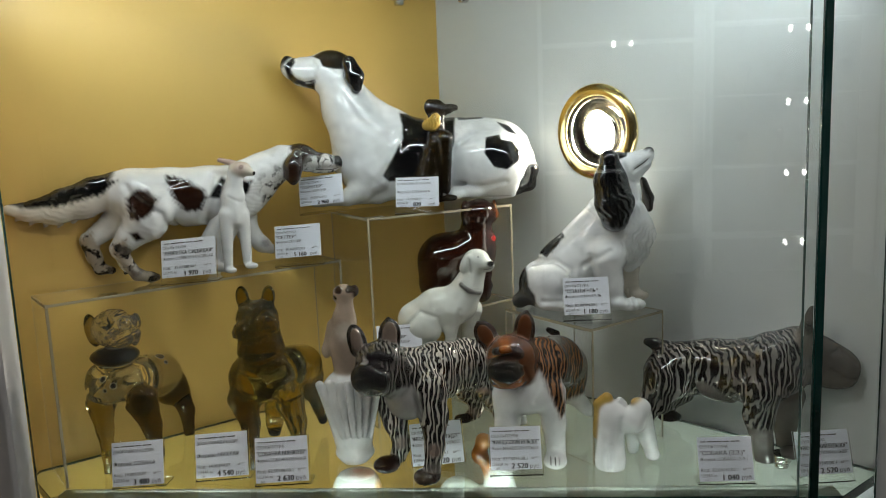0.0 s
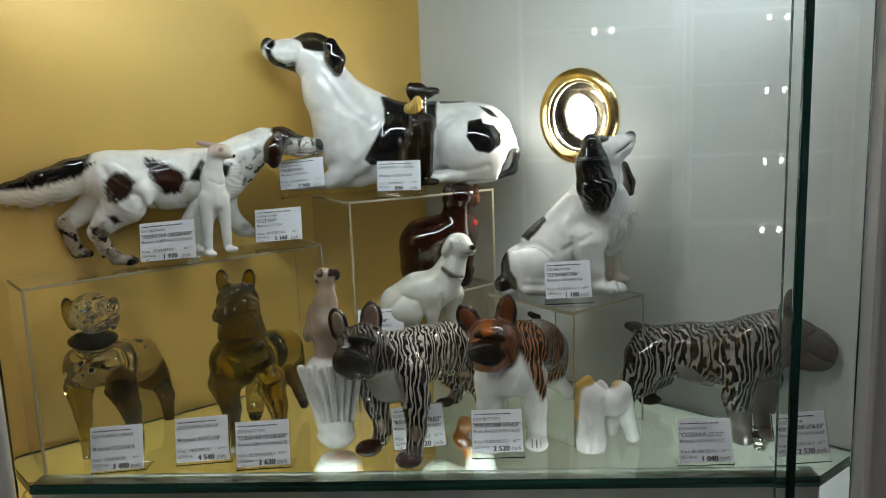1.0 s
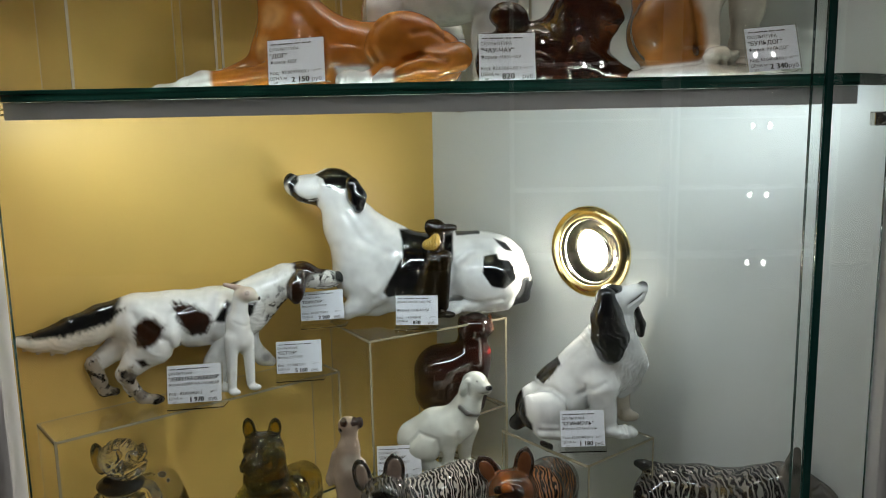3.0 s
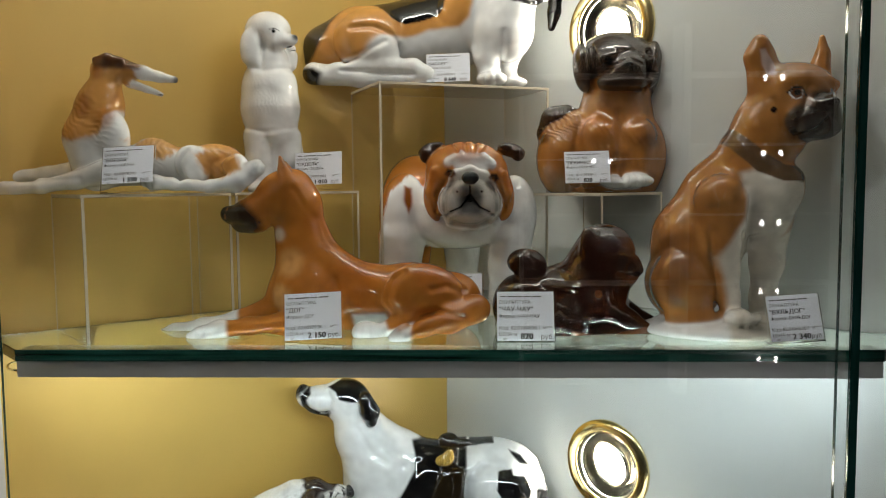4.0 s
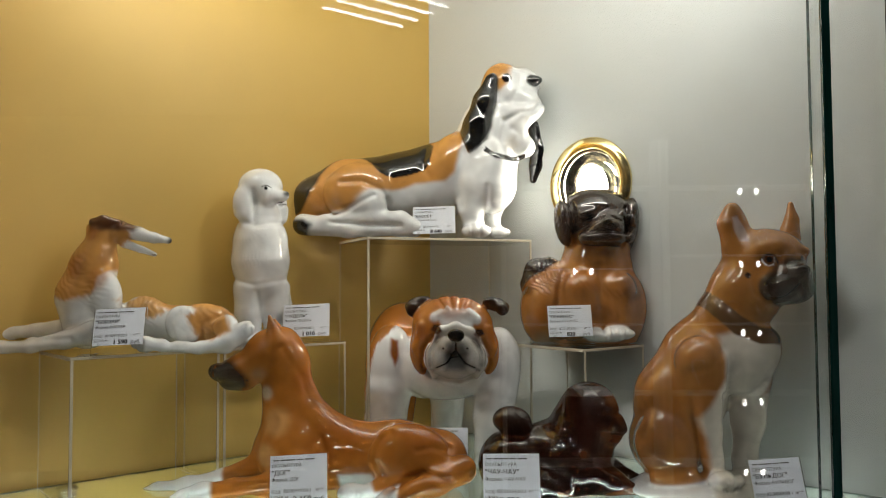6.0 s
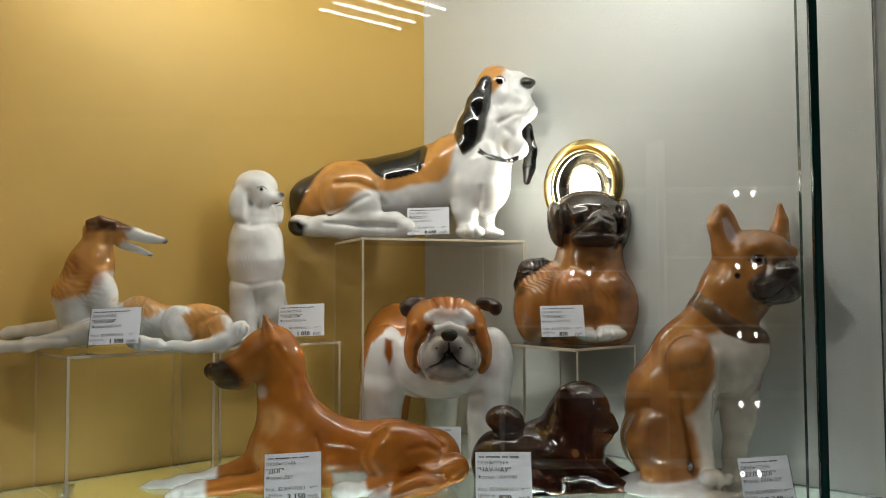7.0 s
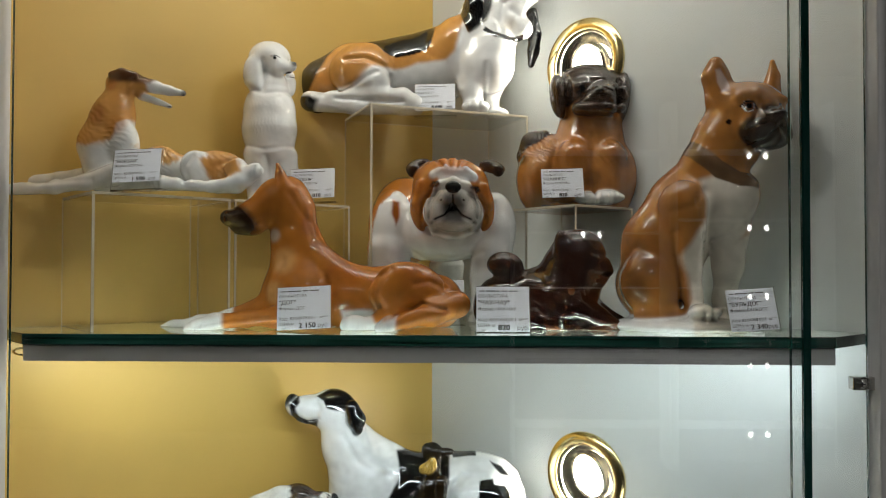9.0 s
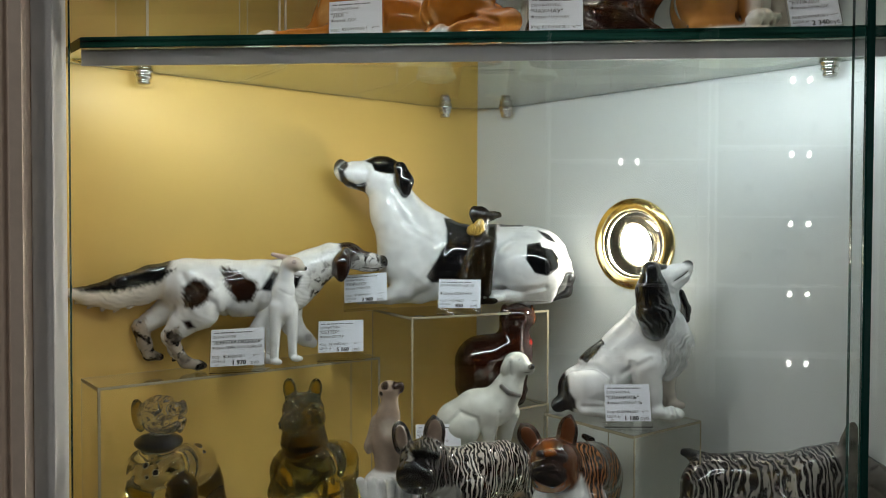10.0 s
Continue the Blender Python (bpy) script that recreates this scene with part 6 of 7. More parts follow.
fig = Figure("dog_on_shuttlecock_figurine", "white porcelain shuttlecock with a small grey dog", "dog figurine", (-0.090, 0.075, 0.8280), PORCELAIN, 0.45, 0.13)
fig.mass(-0.2, 0.0, 18.4, 1.14, 1.02, 0.91, 0, "beige")
fig.limb(-0.4, 0.0, 18.1, 0.57, -1.0, 0.0, 17.8, 0.34, "beige")
fig.mass(1.0, 0.0, 18.6, 0.4, 0.51, 0.62, 0, "umber")
fig.limb(-0.1, 0.0, 17.4, 0.85, -0.3, 0.0, 15.6, 1.19, "beige")
fig.limb(-0.3, 0.0, 15.6, 1.19, -0.5, 0.0, 12.9, 1.53, "beige")
fig.limb(-0.5, 0.0, 12.9, 1.53, -0.2, 0.0, 9.2, 1.36, "beige")
fig.limb(-1.6, 0.0, 15.0, 0.57, -2.4, 0.0, 12.3, 0.45, "beige")
fig.mass(-2.4, 0.0, 12.2, 0.4, 0.6, 0.79, 0, "beige")
fig.limb(1.0, 0.0, 14.0, 0.57, 1.3, 0.0, 11.6, 0.4, "beige")
fig.limb(-0.4, 0.0, 7.4, 2.84, -0.1, 0.0, 2.7, 2.04, "white")
fig.mass(0.0, 0.0, 1.1, 2.1, 1.62, 1.14, 0, "white")
fig.limb(0.1, 0.0, 2.7, 1.7, 0.0, 0.0, 1.0, 1.59, "white")
fig.limb(-3.0, -1.5, 9.0, 0.45, -1.4, -1.5, 3.4, 0.28, "white")
fig.limb(-1.8, -2.1, 9.3, 0.44, -0.7, -2.1, 3.6, 0.28, "white")
fig.limb(-0.7, -2.7, 9.3, 0.44, 0.0, -2.7, 3.8, 0.27, "white")
fig.limb(0.4, -3.2, 9.6, 0.44, 0.6, -3.2, 4.0, 0.27, "white")
fig.limb(1.3, -2.7, 9.3, 0.44, 1.1, -2.7, 3.8, 0.27, "white")
fig.limb(2.2, -2.1, 9.2, 0.44, 1.5, -2.1, 3.6, 0.28, "white")
fig.limb(3.1, -1.5, 8.9, 0.45, 2.0, -1.5, 3.3, 0.28, "white")
fig.spot(-0.6, -1.0, 18.9, 0.45, "umber")
fig.spot(0.6, -1.0, 18.9, 0.45, "umber")
fig.tint(0.1, -2.0, 14.6, 1.11, "ivory")
fig.spot(-1.0, -0.6, 18.0, 0.23, "black")
fig.spot(0.7, 0.0, 19.2, 0.45, "umber")
fig.build()

fig = Figure("brindle_bulldog_figurine", "black and white brindle porcelain french bulldog", "dog figurine", (-0.012, 0.035, 0.828), BRINDLE, 0.55, 0.1)
fig.mass(-3.81, 0, 11.82, 2.6, 2.48, 2.48, 0, "cheek")
fig.mass(-2.75, 0, 10.45, 2.04, 2.04, 2.04, 0, "cheek")
fig.mass(-4.81, -2.6, 11.68, 1.42, 1.2, 1.31, 0, "charcoal")
fig.mass(-5.32, -3, 11.26, 0.98, 0.98, 1.2, 0, "charcoal")
fig.mass(-3.56, -3, 11.23, 1.09, 0.98, 1.09, 0, "charcoal")
fig.mass(-4.45, -2, 9.99, 1.55, 1.11, 0.66, 0, "cheek")
fig.mass(-4.56, -4.6, 12.99, 0.53, 0.27, 0.32, 0, "black", True)
fig.chain("charcoal", [(-4.67, -2.2, 13.37, 0.44), (-3.78, -2.2, 13.47, 0.44), (-2.58, -2.2, 13.11, 0.44)])
fig.mass(-6.32, 1, 14.1, 0.97, 0.51, 1.71, 12, "charcoal")
fig.chain("charcoal", [(-6.26, 1, 13.15, 0.74), (-6.57, 1, 14.69, 0.46), (-6.75, 1, 15.57, 0.17)])
fig.mass(-2.95, 1, 14.61, 1.14, 0.57, 1.7, -3, "charcoal")
fig.chain("charcoal", [(-3.01, 1, 13.44, 0.85), (-2.98, 1, 15.2, 0.51), (-3.04, 1, 16.25, 0.23)])
fig.mass(-2.86, 0.4, 14.83, 0.68, 0.28, 1.3, -4, "inner", True)
fig.mass(-6.25, 0.4, 14.32, 0.51, 0.28, 1.19, 8, "inner", True)
fig.chain("striped", [(-2.72, 2, 10.58, 2.55), (-0.84, 3, 9.43, 3.05), (1.36, 5, 9.55, 2.99), (3.84, 9, 8.88, 2.88), (6.34, 13, 7.38, 2.88)])
fig.mass(-1.5, 1.5, 8.02, 2.31, 2.31, 2.43, 0, "grey")
fig.mass(6.47, 14, 5.9, 2.65, 3.31, 3.05, 0, "striped")
fig.chain("striped", [(0.95, 0.5, 8.92, 1.93), (1.23, 0, 6.43, 1.42), (1.25, -0.5, 3.35, 0.96), (0.98, -1, 1.47, 0.85)])
fig.mass(0.41, -1.17, 0.55, 1.36, 1.59, 0.74, 0, "umber")
fig.chain("striped", [(-3.78, 4, 6.86, 1.67), (-3.3, 4, 4.34, 1.2), (-2.7, 4, 1.81, 0.9), (-3.34, 4, 0.09, 0.91)])
fig.mass(-4.07, 1.8, 0.53, 1.42, 1.65, 0.71, 0, "umber")
fig.chain("striped", [(4.42, 14, 4.2, 1.86), (5.03, 14, 2.67, 0.93), (4.65, 14, 1.41, 0.67), (3.83, 14, 0.87, 0.6)])
fig.mass(3.35, 13, 1.12, 1.06, 0.79, 0.53, 0, "umber")
fig.chain("striped", [(7.14, 11, 5.2, 1.93), (8.02, 11, 2.5, 1.03), (8.07, 11, -0.21, 0.78), (7.9, 11, -1.58, 0.71)])
fig.patch("grey", 0.3, [(-2.5, 9.74), (-1.34, 10.02), (0.04, 9.11), (0.2, 6.44), (-1.82, 6.05), (-3.45, 7.98), (-3.69, 8.87)])
fig.patch("pink", 0.4, [(2.52, 5.66), (5.66, 6.58), (6.87, 5.59), (2.46, 4.36)])
fig.tint(-4.12, -3, 13.04, 0.98, "charcoal")
fig.tint(-1.93, -3, 13, 0.76, "charcoal")
fig.tint(-2.67, 2, 2.33, 0.94, "brown")
fig.tint(1.29, -2, 1.33, 0.89, "umber")
fig.tint(1.26, -2, 3.4, 0.78, "brown")
fig.tint(4.41, 12, 1.83, 0.78, "brown")
fig.patch("grey", 0.15, [(-5.43, 13.07), (-4.91, 13.51), (-4.67, 12.94), (-5.14, 12.5)])
fig.spot(-2.06, -3.4, 12.68, 0.32, "black")
fig.spot(-5.17, -3.4, 12.62, 0.27, "black")
fig.crease(0.16, 0.18, [(-5.86, 11.49), (-5.28, 11.93), (-4.08, 11.8), (-2.87, 10.76)])
fig.crease(0.16, 0.2, [(-4.7, 12.38), (-4.68, 10.79)])
fig.crease(0.16, 0.15, [(-5.22, 12.95), (-3.84, 13.15), (-2.49, 12.73)])
fig.crease(0.23, 0.18, [(-1.7, 12.07), (-1.33, 10.31), (-2.54, 8.86)])
fig.crease(0.29, 0.25, [(-0.26, 11.15), (-0.66, 8.78), (0.13, 6.97)])
fig.crease(0.3, 0.15, [(2.94, 11.68), (2.22, 8.6), (2.77, 7.34)])
fig.crease(0.11, 0.13, [(0.03, 0.92), (-0.01, -0.03)])
fig.crease(0.11, 0.13, [(0.59, 0.92), (0.55, -0.03)])
fig.crease(0.11, 0.13, [(1.1, 0.91), (1.06, -0.04)])
fig.build()

fig = Figure("brown_bulldog_figurine", "brown and white brindle porcelain french bulldog", "dog figurine", (0.11, 0.05, 0.828), BRINDLE_BROWN, 0.55, 0.1)
fig.mass(-3.05, 0, 11.88, 2.61, 2.38, 2.38, 0, "brown")
fig.mass(-2.36, 0, 10.51, 1.93, 1.93, 1.82, 0, "brown")
fig.mass(-3.81, -2, 11.35, 1.66, 1.11, 1.11, 0, "charcoal")
fig.mass(-3.16, -2.2, 10.82, 1.22, 1, 1, 0, "charcoal")
fig.mass(-4.49, -2, 10.78, 0.89, 0.89, 0.94, 0, "charcoal")
fig.mass(-3.63, -1.4, 9.76, 1.57, 1.12, 0.62, 0, "rust")
fig.mass(-3.67, -3.6, 12.36, 0.6, 0.27, 0.33, 0, "black", True)
fig.chain("umber", [(-4.53, -2.2, 13.14, 0.44), (-3.59, -2.2, 13.24, 0.44), (-2.34, -2.2, 12.87, 0.44)])
fig.mass(-5.56, 1, 14, 1.15, 0.52, 1.55, 28, "umber")
fig.chain("umber", [(-5.13, 1, 13.04, 0.8), (-5.78, 1, 14.24, 0.52), (-6.32, 1, 15.31, 0.17)])
fig.mass(-1.66, 1, 14.5, 1.08, 0.57, 1.83, -4, "umber")
fig.chain("umber", [(-1.81, 1, 13.15, 0.86), (-1.53, 1, 15.09, 0.51), (-1.39, 1, 16.25, 0.23)])
fig.mass(-1.67, 0.2, 14.83, 0.73, 0.28, 1.47, -6, "brown", True)
fig.mass(-5.59, 0.2, 14.22, 0.74, 0.28, 1.14, 28, "brown", True)
fig.chain("russet", [(-1.63, 2, 10.16, 2.68), (-0.1, 4, 9.81, 2.86), (1.97, 9, 8.54, 2.9), (3.06, 13, 6.95, 2.77)])
fig.mass(-1.59, 1.5, 7.78, 2.79, 2.44, 2.33, 0, "white")
fig.mass(3.37, 14, 5.59, 2.54, 2.94, 3.47, 0, "russet")
fig.chain("white", [(-3.46, 1.5, 7.33, 1.75), (-3.66, 1.5, 4.27, 1.23), (-3.63, 1.5, 1.17, 1)])
fig.mass(-3.68, 0.05, 0.57, 1.28, 1.28, 0.76, 0, "white")
fig.chain("white", [(0.72, 1.5, 7.56, 1.74), (1.12, 1.5, 4.51, 1.17), (1.29, 1.5, 1.43, 1)])
fig.mass(1.15, 0.62, 0.61, 1.22, 1.22, 0.82, 0, "white")
fig.chain("white", [(3.91, 13, 3.5, 1.33), (5.08, 13, 2.3, 0.8), (5.73, 13, 1.6, 0.6)])
fig.mass(5.87, 12.5, 1.51, 0.79, 0.69, 0.59, 0, "white")
fig.chain("umber", [(-2.52, 13, 2.55, 1.07), (-1.92, 13, -0.25, 0.6), (-1.94, 13, -0.96, 0.54)])
fig.chain("umber", [(2.4, 15, 10.16, 0.47), (1.54, 15, 10.66, 0.34)])
fig.patch("white", 0.35, [(-4.59, 7.87), (-3.15, 8.45), (-1.14, 9.48), (-0.26, 10.77), (1.4, 8.97), (2.2, 6.58), (2.36, -0.68), (-4.86, -0.63)])
fig.patch("russet", 0.3, [(-0.17, 10.74), (1.84, 10.1), (2.34, 5.84), (1.75, 5.23), (0.92, 7.69)])
fig.patch("rust", 0.3, [(-4.17, 13.93), (-3.3, 14.03), (-3.04, 13.35), (-3.98, 13.03)])
fig.patch("rust", 0.25, [(-5.04, 10.66), (-3.41, 9.95), (-2.03, 10.72), (-2.22, 9.47), (-4.26, 9.22)])
fig.tint(-3.08, -4, 12.36, 1.19, "umber")
fig.tint(-2.22, -3, 13.72, 0.87, "umber")
fig.spot(-2.4, -3.4, 13.45, 0.43, "black")
fig.spot(-4.84, -3.4, 13.28, 0.33, "black")
fig.stroke("black", 0.09, [(0.65, 1.26), (0.63, 0.66)])
fig.stroke("black", 0.09, [(1.1, 1.26), (1.09, 0.65)])
fig.stroke("black", 0.09, [(1.5, 1.26), (1.49, 0.65)])
fig.crease(0.16, 0.18, [(-5.12, 11.52), (-4.46, 11.67), (-3.1, 11.48), (-2.03, 10.49)])
fig.crease(0.16, 0.2, [(-3.74, 11.89), (-3.72, 10.64)])
fig.crease(0.16, 0.15, [(-4.7, 12.7), (-3.6, 12.91), (-2.25, 12.54)])
fig.crease(0.29, 0.25, [(-0.49, 11.05), (0.02, 8.65), (-0.86, 7.46)])
fig.crease(0.23, 0.2, [(-1.94, 11.39), (-1.41, 9.9), (-2.58, 8.44)])
fig.build()

fig = Figure("grey_bulldog_figurine", "grey and white striped porcelain french bulldog in profile", "dog figurine", (0.335, 0.075, 0.828), BRINDLE, 0.65, 0.1)
fig.chain("ash", [(-7.42, 7, 7.36, 3.02), (-3.94, 5, 8.18, 2.94), (-0.67, 2, 8.64, 3.3), (1.11, 0.5, 9.68, 3.34)])
fig.chain("ash", [(1.22, 0, 10.13, 3.09), (3.14, 0, 10.98, 2.62), (4.53, 0, 10.66, 2.39)])
fig.mass(5.48, 0, 10.05, 2.51, 2.39, 2.39, 0, "dusk")
fig.mass(6.91, -1, 9.87, 1.69, 1.8, 1.91, 0, "dusk")
fig.mass(6.56, -1, 8.7, 1.92, 1.58, 1.01, 0, "dusk")
fig.mass(7.88, -1.4, 9.86, 0.67, 0.78, 0.89, 0, "slate")
fig.mass(3.68, -1.6, 14.03, 0.83, 0.44, 2.33, -4, "dusk")
fig.chain("dusk", [(3.42, -1.4, 12.55, 1.12), (3.75, -1.4, 14.26, 0.78), (3.91, -1.4, 15.97, 0.22)])
fig.chain("dusk", [(6.18, 2, 11.83, 0.81), (5.91, 2, 13.33, 0.46)])
fig.chain("ash", [(-8.54, 6, 6.41, 2.87), (-9.46, 6, 4.6, 1.88), (-10.88, 6, 3.18, 1.13), (-11.01, 6, 0.67, 0.82), (-10.39, 6, -1.33, 0.7)])
fig.chain("ash", [(-6.47, 10, 3.82, 1.83), (-7.75, 10, 2.14, 0.85), (-7.87, 10, 1.11, 0.66)])
fig.mass(-7.62, 9, 1.07, 1.3, 0.94, 0.58, 0, "umber")
fig.chain("ash", [(-0.64, -0.8, 7.46, 2.51), (-0.76, -0.8, 5.07, 1.55), (-0.48, -0.8, 2.05, 1.04), (0.15, -0.8, -1.13, 0.93)])
fig.mass(0.45, -1.6, -1.19, 1.38, 1.38, 0.69, 0, "dusk")
fig.chain("dusk", [(2.88, 3, 5.47, 2.15), (3.12, 3, 2.65, 1.2), (3.19, 3, 0.12, 0.9)])
fig.mass(2.98, 0.01, 0.48, 1.28, 1.28, 0.64, 0, "dusk")
fig.chain("charcoal", [(-8.47, 8, 9.56, 0.82), (-9.53, 8, 10.04, 0.57), (-10.27, 8, 10.25, 0.44)])
fig.mass(-2.66, 3, 6.18, 3.6, 1.56, 1.32, -8, "dusk")
fig.patch("dusk", 0.4, [(2.21, 14.81), (10.12, 14.62), (10.5, 5.21), (2.7, 6.53), (2.88, 10.1)])
fig.patch("dusk", 0.4, [(2.12, 7.14), (3.8, 7.11), (2.85, 0.46), (1.07, 4.14)])
fig.patch("dusk", 0.4, [(-2.04, 3.76), (2.08, 3.71), (2.24, -2.29), (-1.94, -2.27)])
fig.tint(5.66, -2, 11.24, 1.33, "slate")
fig.tint(7.3, -2, 10.06, 0.89, "slate")
fig.tint(3.25, -2, 10.71, 0.89, "slate")
fig.tint(3.35, -2.2, 14.2, 0.66, "charcoal")
fig.spot(4.74, -3.2, 12.07, 0.33, "black")
fig.crease(0.17, 0.2, [(7.88, 8.89), (6.8, 9.2), (5.43, 10.09)])
fig.crease(0.17, 0.18, [(5.65, 11.53), (6.71, 11.79), (7.93, 10.62)])
fig.crease(0.34, 0.3, [(-2.13, 9.92), (-2.53, 6.96), (-1.76, 4.56)])
fig.crease(0.37, 0.3, [(-5.81, 8.42), (-6.4, 5.2), (-7.93, 4.25)])
fig.crease(0.29, 0.3, [(1.01, 7.16), (1.19, 4.14)])
fig.crease(0.23, 0.2, [(3.35, 10.4), (4.51, 8.03)])
fig.crease(0.11, 0.13, [(-0.12, -1.06), (0.01, -2.16)])
fig.crease(0.11, 0.13, [(0.43, -1.07), (0.57, -2.16)])
fig.crease(0.11, 0.13, [(0.99, -1.07), (1.13, -2.17)])
fig.build()

fig = Figure("terrier_figurine", "small white and gold porcelain terrier", "dog figurine", (0.188, 0.055, 0.8280), PORCELAIN, 0.5, 0.13)
fig.limb(-1.0, 0.0, 5.9, 1.22, -1.1, 0.0, 0.8, 1.49, "white")
fig.limb(-1.1, 0.0, 0.8, 1.44, -1.1, 0.0, -0.5, 1.33, "white")
fig.limb(-0.6, 0.0, 5.3, 1.33, 1.2, 0.0, 4.9, 1.22, "white")
fig.limb(1.2, 0.0, 4.9, 1.22, 2.0, 0.0, 6.2, 1.0, "white")
fig.limb(2.1, 1.0, 4.9, 1.23, 3.3, 1.0, 1.0, 0.67, "white")
fig.limb(1.5, 2.0, 3.9, 1.02, 1.5, 2.0, 1.1, 0.57, "white")
fig.mass(3.3, 1.0, 0.8, 0.67, 0.56, 0.45, 0, "white")
fig.limb(-1.4, 0.0, 7.3, 0.61, -2.3, 0.0, 6.8, 0.44, "gold")
fig.limb(-2.3, 0.0, 6.6, 0.39, -2.5, 0.0, 3.4, 0.33, "gold")
fig.limb(-0.1, 0.0, 7.1, 0.33, 0.3, 0.0, 6.7, 0.33, "white")
fig.mass(1.6, 0.0, 6.9, 0.61, 0.5, 0.39, 0, "gold")
fig.groove(-1.3, 2.8, -1.4, 0.4, 0.22, 0.25)
fig.groove(0.0, 5.5, -0.4, 2.8, 0.27, 0.2)
fig.fur(-1.3, 2.8, 2.16, 0.028, 10, 0.49)
fig.spot(-1.9, -2.0, 7.0, 0.16, "black")
fig.build()

fig = Figure("spaniel_below_figurine", "white and orange porcelain dog on the bottom shelf", "dog figurine", (-0.110, 0.050, 0.2920), PORCELAIN, 0.7, 0.11)
fig.mass(2.5, 0.0, 51.0, 2.23, 2.34, 2.45, 0, "white")
fig.mass(2.7, 0.0, 52.1, 1.67, 1.56, 1.45, 0, "tan")
fig.mass(0.7, 0.0, 49.7, 0.89, 1.67, 2.45, 0, "ivory")
fig.mass(4.4, 0.0, 49.7, 0.78, 1.56, 2.34, 0, "fawn")
fig.limb(2.5, 0.0, 47.8, 2.78, 2.6, 0.0, 39.8, 4.45, "white")
fig.limb(2.6, 0.0, 39.8, 4.73, 1.1, 0.0, 12.7, 5.57, "white")
fig.limb(0.0, -3.0, 28.3, 2.14, -1.4, -3.0, 3.7, 1.39, "white")
fig.limb(5.0, -3.0, 28.3, 2.14, 3.7, -3.0, 3.7, 1.39, "white")
fig.build()

fig = Figure("terrier_below_figurine", "white porcelain dog with a tan tail on the bottom shelf", "dog figurine", (0.048, 0.070, 0.2920), PORCELAIN, 0.7, 0.11)
fig.limb(-0.5, 0.0, 54.4, 0.69, -0.1, 0.0, 56.0, 0.63, "tan")
fig.limb(-0.1, 0.0, 56.0, 0.63, 1.8, 0.0, 55.7, 0.57, "fawn")
fig.limb(-0.5, 0.0, 54.4, 0.74, 1.2, 0.0, 50.9, 0.97, "tan")
fig.limb(1.5, 0.0, 51.2, 1.48, 1.7, 0.0, 45.2, 2.85, "white")
fig.limb(-2.8, 0.0, 48.9, 2.28, 1.7, 0.0, 45.2, 3.2, "celadon")
fig.limb(-2.1, 0.0, 41.2, 3.43, 1.7, 0.0, 43.2, 4.0, "white")
fig.limb(-2.1, 0.0, 41.2, 2.85, -3.5, 0.0, -1.7, 1.71, "white")
fig.limb(3.5, 0.0, 41.2, 2.85, 2.6, 0.0, -1.6, 1.71, "white")
fig.build()


# ---- price tags in clear holders ----
def lettering(body, size, x, z, width=None):
    """One line of print as (verts, faces) in the card's plane."""
    c = bpy.data.curves.new("line", "FONT")
    c.body, c.size, c.resolution_u = body, size, 2
    ob = bpy.data.objects.new("line", c)
    me = bpy.data.meshes.new_from_object(ob)
    vs = [v.co.copy() for v in me.vertices]
    fs = [list(p.vertices) for p in me.polygons]
    bpy.data.objects.remove(ob), bpy.data.curves.remove(c), bpy.data.meshes.remove(me)
    k = 1.0
    if width and vs and max(v.x for v in vs) > width:
        k = width / max(v.x for v in vs)
    return [(x + v.x * k, 0, z + v.y) for v in vs], fs


